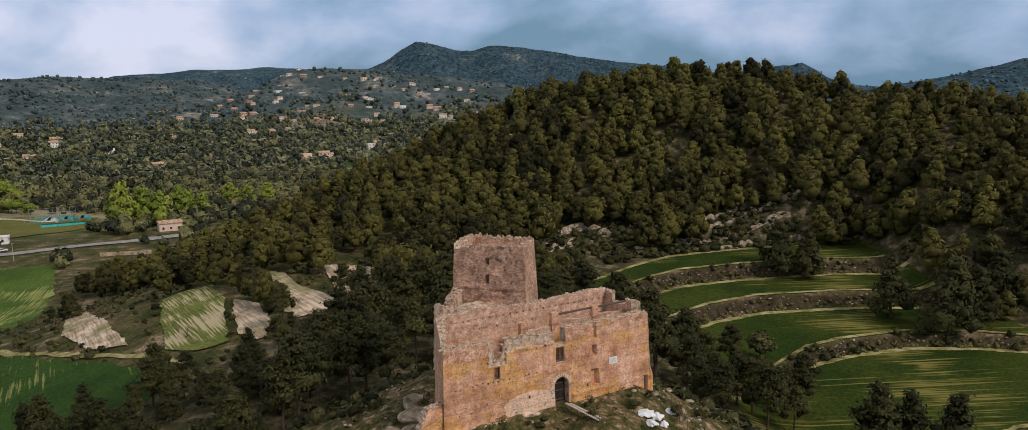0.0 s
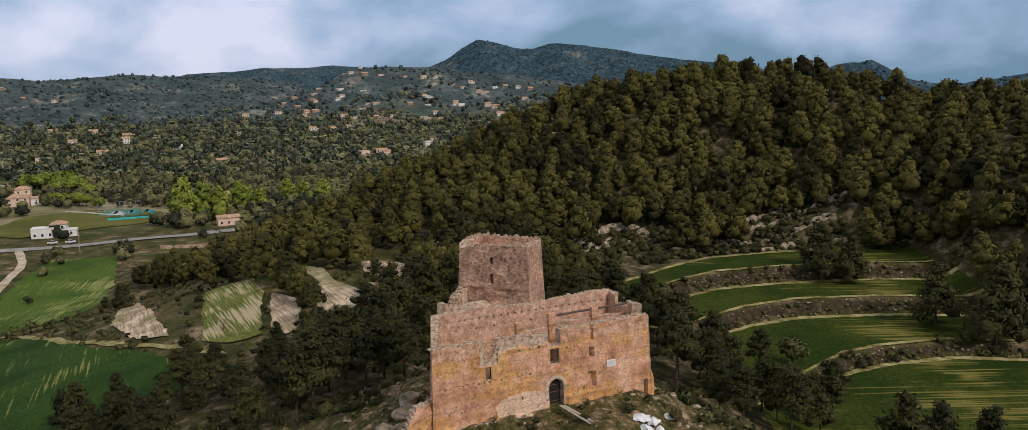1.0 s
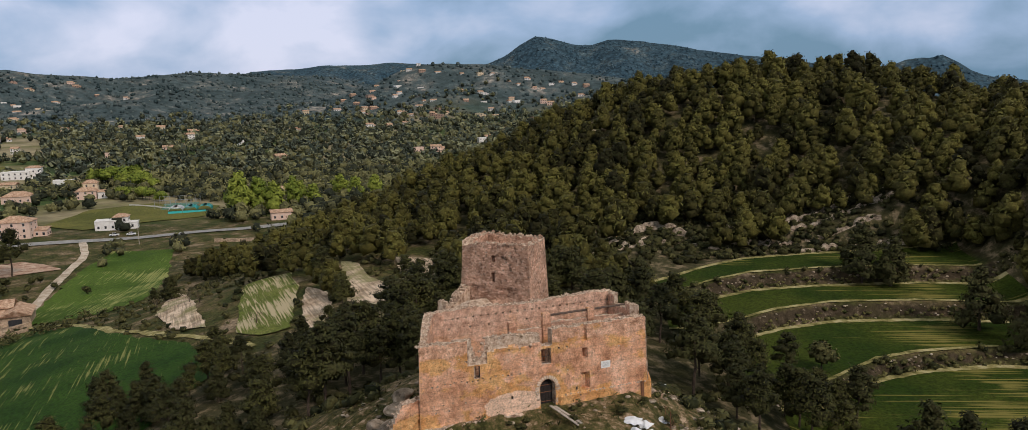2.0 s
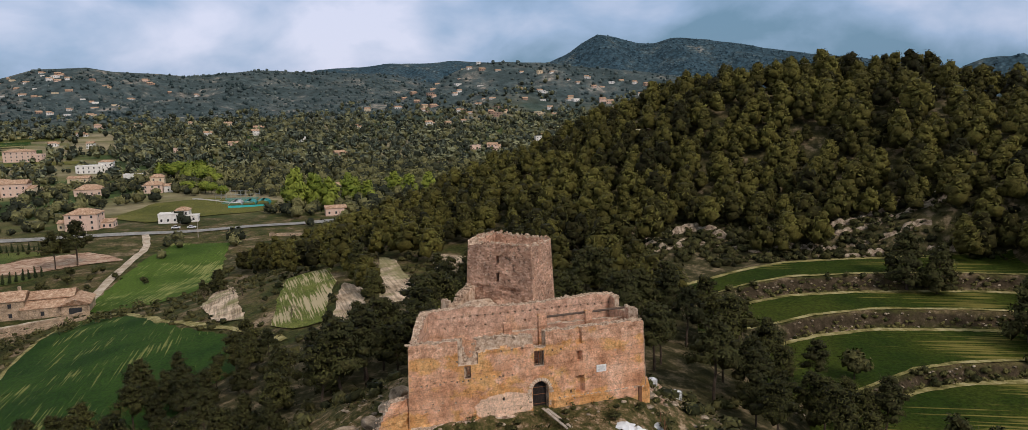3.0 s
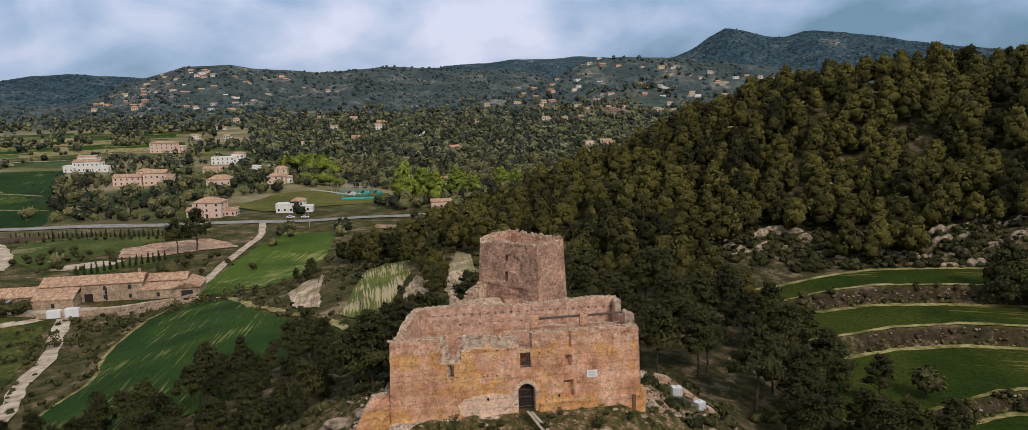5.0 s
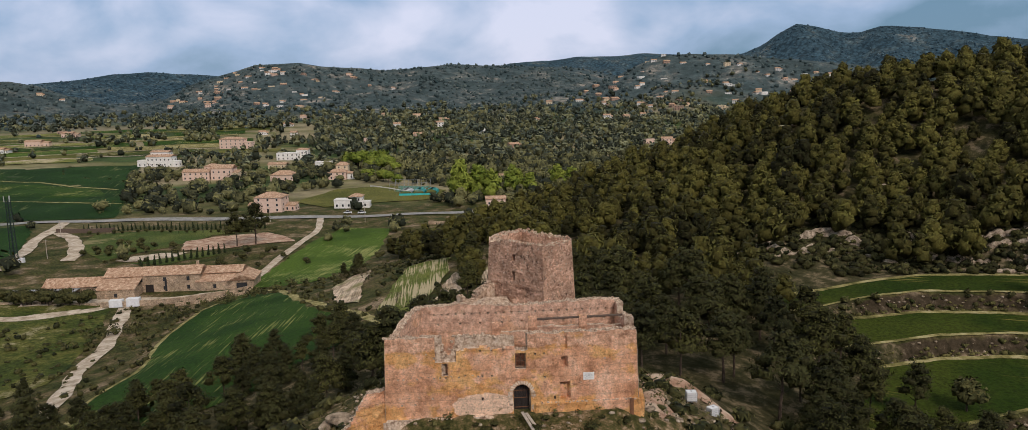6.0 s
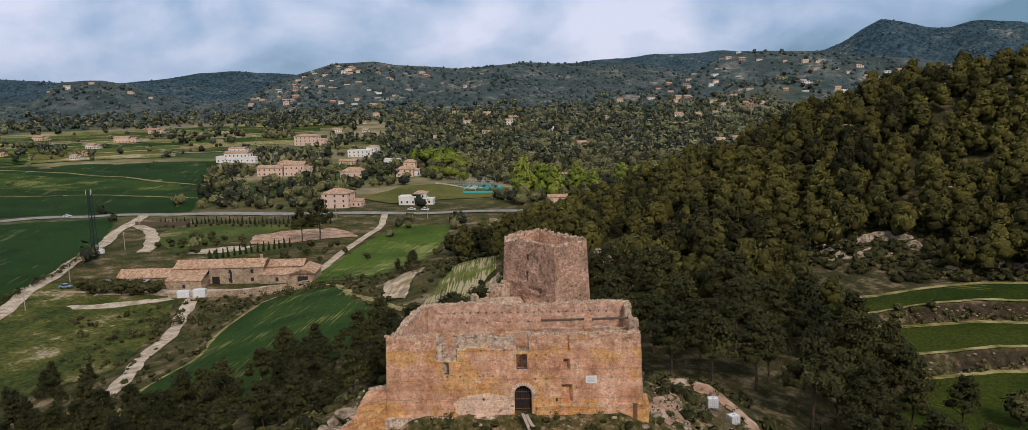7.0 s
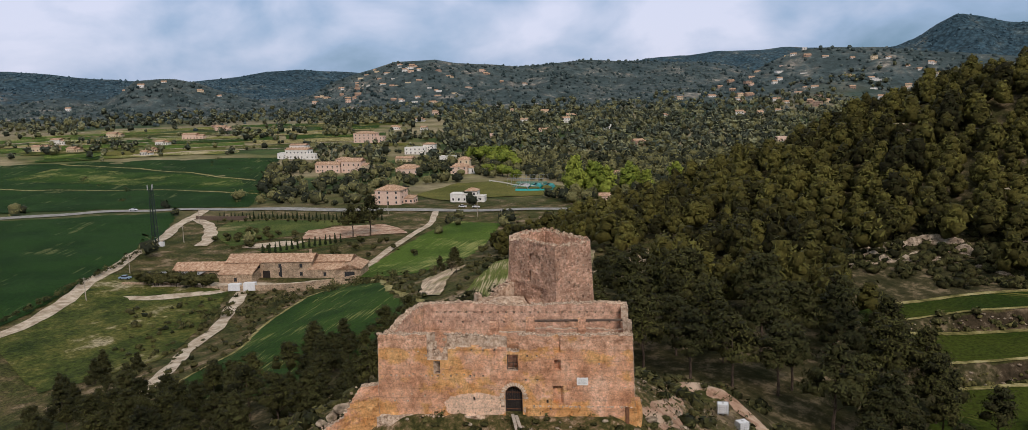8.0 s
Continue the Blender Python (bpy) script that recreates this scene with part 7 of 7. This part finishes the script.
def water_tank(x, y, turn):
    """A cubic plastic tank in a steel cage on a pallet."""
    z = float(land(x, y)) + 0.1
    t = thing("water_tank", "white cubic plastic tank in a steel cage", "tank", pose(x, y, z, 0, 0, turn), "caged tanks by the path")
    part("tank", bm_mesh("tank", box_bm(1.12, 0.94, 0.98, (0, 0, 0.16), 0.06), "plastic"), t)
    part("lid", bm_mesh("lid", rod_bm((0, 0, 1.14), (0, 0, 1.19), 0.11, 0.11, 12), "grey"), t, "screw lid")
    pallet = part("pallet", bm_mesh("pallet", box_bm(1.2, 1.0, 0.03, (0, 0, 0.12)), "steel"), t)
    for a in (-0.5, 0, 0.5):
        part("foot", bm_mesh("foot", box_bm(0.1, 1.0, 0.12, (a, 0, 0)), "steel"), pallet)
    cage = part("cage", bm_mesh("cage", box_bm(1.2, 1.0, 0.02, (0, 0, 0.15)), "steel"), t, "galvanised tube cage")
    for k in range(6):
        for y2 in (-0.49, 0.49):
            part("bar", bm_mesh("bar", rod_bm((-0.58 + 1.16 * k / 5, y2, 0.15), (-0.58 + 1.16 * k / 5, y2, 1.16), 0.012, 0.012, 5), "steel"), cage)
        for x2 in (-0.59, 0.59):
            part("bar", bm_mesh("bar", rod_bm((x2, -0.48 + 0.96 * k / 5, 0.15), (x2, -0.48 + 0.96 * k / 5, 1.16), 0.012, 0.012, 5), "steel"), cage)
    for z2 in (0.35, 0.6, 0.85, 1.15):
        for a, b in (((-0.59, -0.49), (0.59, -0.49)), ((-0.59, 0.49), (0.59, 0.49)), ((-0.59, -0.49), (-0.59, 0.49)), ((0.59, -0.49), (0.59, 0.49))):
            part("hoop", bm_mesh("hoop", rod_bm((*a, z2), (*b, z2), 0.012, 0.012, 5), "steel"), cage)


water_tank(12.45, 98.4, 25)
water_tank(15.3, 96.4, 55)
pl = thing("pallet", "weathered wooden pallet lying on the slope", "pallet", pose(14.6, 98.6, float(land(14.6, 98.6)) + 0.12, 6, 0, 40))
for k in range(6):
    part("slat", bm_mesh("slat", box_bm(0.13, 1.0, 0.02, (-0.5 + 0.2 * k, 0, 0.1)), "timber"), pl)
for k in range(3):
    part("bearer", bm_mesh("bearer", box_bm(1.2, 0.1, 0.1, (0, -0.45 + 0.45 * k, 0)), "timber"), pl)

# long planks leaning before the door
planks = thing("planks", "two long pale weathered planks lying before the door", "planks", Matrix.Translation((6.0, 69.95, 0.98)) @ pose(0, 0, 0, 0, 7, -45))
for k in range(2):
    part("plank", bm_mesh("plank", box_bm(3.9 - 0.3 * k, 0.26, 0.07, (0.1 * k, 0.34 * k - 0.17, 0), 0.01), "timber"), planks, "", pose(0, 0, 0, 0, 0, 2 * k - 2))

# crumpled white sheeting
for k, (x, y, w) in enumerate(((11.6, 71.2, 1.7), (12.6, 71.6, 1.5), (11.9, 70.0, 1.2), (14.3, 74.2, 1.1), (13.2, 71.0, 0.9))):
    bm = bmesh.new()
    bmesh.ops.create_grid(bm, x_segments=12, y_segments=10, size=0.5)
    for v in bm.verts:
        edge = 1 - max(abs(v.co.x), abs(v.co.y)) * 2
        v.co.z = 0.42 * max(0, edge) ** 0.7 + 0.16 * noise.noise(v.co * 4 + Vector((k * 3, 0, 0))) + 0.06 * noise.noise(v.co * 11)
        v.co.xy *= 1 + 0.25 * noise.noise(v.co * 2.5 + Vector((0, k, 5)))
    bmesh.ops.solidify(bm, geom=bm.faces[:], thickness=0.02)
    ob = new("tarpaulin", bm_mesh("tarpaulin", bm, "plastic"))
    ob.matrix_basis = Matrix.LocRotScale((x, y, float(land(x, y)) + 0.06), Euler((0, 0, k * 1.1)), (w, w * 0.8, 1.0))
    tagged(ob, "crumpled white plastic sheet on rubble", "tarpaulin", "white sheets by the castle")

# dark weeds and small bushes along the foot of the front wall
wr = random.Random(44)
for u, v, size in ((3.0, -2.4, 0.13), (4.6, -1.2, 0.14), (7.6, -1.1, 0.13), (8.6, -1.5, 0.20), (9.2, -1.2, 0.15), (13.0, -1.5, 0.14), (14.3, -1.1, 0.10), (18.0, -1.6, 0.12), (20.4, -1.9, 0.17), (22.3, -1.4, 0.15), (23.4, 0.6, 0.2), (24.2, 3.0, 0.22), (12.2, -3.8, 0.14), (17.2, -3.9, 0.2), (21.8, -4.0, 0.24), (5.2, -3.6, 0.2)):
    at_wall = CO + CU * (u + wr.uniform(-0.3, 0.3)) + CV * v
    plant("broad", at_wall.x, at_wall.y, size, "dark green weedy bush at the foot of the castle wall", "bush", "weeds by the wall", wr.uniform(0.5, 1.0))

# wire fence at the brow of the knoll
fe = thing("wire_fence", "rusty mesh fence panel on thin posts", "fence", pose(0, 0, 0))
fpts = [(14.5, 74.0), (14.9, 72.4), (15.3, 70.8), (15.6, 69.2)]
for k, (x, y) in enumerate(fpts):
    z = float(land(x, y))
    part("post", bm_mesh("post", rod_bm((x, y, z - 0.3), (x, y, z + 1.7), 0.035, 0.035), "rust"), fe)
    if k:
        x0, y0 = fpts[k - 1]
        z0 = float(land(x0, y0))
        for h in (0.15, 0.65, 1.15, 1.65):
            part("wire", bm_mesh("wire", rod_bm((x0, y0, z0 + h), (x, y, z + h), 0.014, 0.014, 4), "rust"), fe)

# ---------------------------------------------------------------- mast and cars
mast = thing("lattice_mast", "tall dark green lattice telecom mast", "mast", pose(-293.8, 216, -39.2, 0, 0, 20))
for sx in (-1, 1):
    for sy in (-1, 1):
        part("leg", bm_mesh("leg", rod_bm((0.95 * sx, 0.95 * sy, 0), (0.6 * sx, 0.6 * sy, 26), 0.20, 0.15), "maststeel"), mast)
for k in range(13):
    z0, z1 = 2.0 * k, 2.0 * k + 2
    a, b = 0.95 - 0.35 * z0 / 26, 0.95 - 0.35 * z1 / 26
    for p, q in (((-a, -a), (b, -b)), ((a, -a), (b, b)), ((a, a), (-b, b)), ((-a, a), (-b, -b))):
        part("brace", bm_mesh("brace", rod_bm((*p, z0), (*q, z1), 0.09, 0.09, 4), "maststeel"), mast)
for k, (x, y) in enumerate(((-0.9, -0.5), (0.9, -0.5), (0.0, 0.9))):
    part("antenna", bm_mesh("antenna", box_bm(0.35, 0.18, 2.4, (x * 1.3, y * 1.3, 25.2), 0.03), "grey"), mast, "grey panel antenna")
part("cabinet", bm_mesh("cabinet", box_bm(2.2, 1.4, 2.0, (3.0, 0, 0), 0.04), "plastic"), mast, "equipment cabinet at the foot")


def car(x, y, turn, paint, label):
    z = float(land(x, y)) + 0.55
    c = thing("car", label, "car", pose(x, y, z, 0, 0, turn))
    bm = box_bm(4.3, 1.75, 0.62, (0, 0, 0.32), 0.1)
    part("body", bm_mesh("body", bm, paint), c)
    bm = box_bm(2.3, 1.55, 0.55, (-0.2, 0, 0.92))
    for v in bm.verts:
        if v.co.z > 1.2:
            v.co.x = -0.2 + (v.co.x + 0.2) * 0.72
    part("cabin", bm_mesh("cabin", bm, "dark"), c, "dark glazed cabin")
    part("roof", bm_mesh("roof", box_bm(1.55, 1.4, 0.06, (-0.2, 0, 1.45), 0.02), paint), c)
    for a in (-1.35, 1.35):
        for b in (-0.82, 0.82):
            part("wheel", bm_mesh("wheel", rod_bm((a, b - 0.1, 0.32), (a, b + 0.1, 0.32), 0.32, 0.32, 12), "dark"), c)


car(-406, 270, 40, "paint", "white car on the country road")
car(-241, 172, 30, "bluepaint", "pale blue car parked on the meadow drive")
car(-186, 213, 30, "paint", "white car parked in the farmyard")
car(-240, 366, 25, "paint", "white car parked by the road junction")
car(-233, 369, 25, "paint", "white car parked by the road junction")

# terraces of the far plain: strips of crop and dry grass between pale balks, laid in arcs
def on_plain(az, r):
    return 40 + r * math.sin(radians(az)), 17 + r * math.cos(radians(az))


fr = random.Random(83)
reach = 840.0
while reach < 1120:
    deep = fr.uniform(14, 40)
    az = -70 + fr.uniform(0, 5)
    while az < -43 - 6 * (reach < 800):
        wide = fr.uniform(3.0, 8.5)
        mat = fr.choice(("green_w", "stubble", "yellowgrass", "green_a", "meadow", "drygrass", ""))
        if mat and az + wide < -42:
            tilt = 0.035 * reach / 8
            words = {"green_w": "bright green strip of cereal on the plain", "stubble": "striped olive stubble on the plain", "yellowgrass": "yellowish grass strip on the plain", "green_a": "green strip of cereal on the plain", "meadow": "rough grass strip on the plain", "drygrass": "dry straw-coloured strip on the plain"}[mat]
            patch("field", [on_plain(az + wide * j / 3, reach + 2 - tilt * j / 3) for j in range(4)] + [on_plain(az + wide * j / 3, reach + deep - 2 - tilt * j / 3) for j in (3, 2, 1, 0)], mat, words, "field", 0.5, 22.0)
        az += wide + fr.uniform(0.1, 1.4)
    a0 = fr.uniform(-70, -58)
    a1 = a0 + fr.uniform(8, 18)
    ribbon("lane", [on_plain(a0 + (a1 - a0) * j / 3, reach + deep - 0.005 * reach * j) for j in range(4)], fr.uniform(1.8, 3.4), fr.choice(("dirt", "drygrass")), "pale dry balk between far terraces", "field strip", 0.7, 16, 0.3)
    reach += deep

# reeds and shrubs along the lane beside the wide field
lane = spline([(-208, 100), (-222, 128), (-247, 160), (-271, 190), (-292, 214)], 1.5)
lr = np.random.default_rng(61)
lx, ly = lane[:, 0] - 4.5 + lr.normal(0, 0.7, len(lane)), lane[:, 1] + 3.5 + lr.normal(0, 0.7, len(lane))
wood_stuff("reed_hedge", lx, ly, "olive", "brownish reed hedge along the dirt lane", "broad", 2.2, 1.1, 40, 0.28, 0.4, 62, 8, False)
lx, ly = lane[:, 0] * 0 - 176 + 12 * lr.random(len(lane)) + 30 * np.linspace(0, 1, len(lane)), 150 + 60 * np.linspace(0, 1, len(lane)) + lr.normal(0, 4, len(lane))
wood_stuff("bank_shrubs", lx, ly, "olive", "olive shrubs on the bank below the farm", "broad", 2.4, 1.5, 40, 0.3, 0.5, 63, 8, False)


def utility_pole(x, y, h):
    z = float(land(x, y))
    t = thing("utility_pole", "thin grey utility pole beside the lane", "utility pole", pose(x, y, z, 0, 0, 30), "poles along the lane")
    part("pole", bm_mesh("pole", rod_bm((0, 0, -0.5), (0, 0, h), 0.16, 0.10), "timber"), t)
    part("crossarm", bm_mesh("crossarm", box_bm(1.6, 0.12, 0.12, (0, 0, h - 0.5)), "timber"), t)


for x, y in ((-288, 226), (-330, 262), (-252, 180), (-226, 150), (-262, 330), (-214, 346)):
    utility_pole(x, y, 8.0)

# small stones over the knoll
qx, qy = scatter(-16, 30, 58, 104, 0.9, lambda x, y: np.where(land(x, y) > -7.5, 0.24, 0.0) * ~inside([(-5.6, 66.3), (12.9, 77.2), (4, 93), (-12, 88)], x, y), 71)
qr = np.random.default_rng(72)
v, f = [], []
for x, y in zip(qx, qy):
    s = float(qr.uniform(0.08, 0.30))
    b = BALL_V * (1 + qr.uniform(-0.25, 0.25, (26, 1))) * np.array([s, s * 0.8, s * 0.55]) + np.array([x, y, float(land(x, y)) + 0.03])
    f.append(BALL_F + 26 * len(v))
    v.append(b)
tagged(new("rubble_stones", quad_mesh("rubble_stones", np.concatenate(v), np.concatenate(f), np.zeros(24 * len(v), np.int32), ["rock"], np.tile(BALL_V, (len(v), 1)))), "scattered pale stones on the castle knoll", "rubble", "", "stuff")
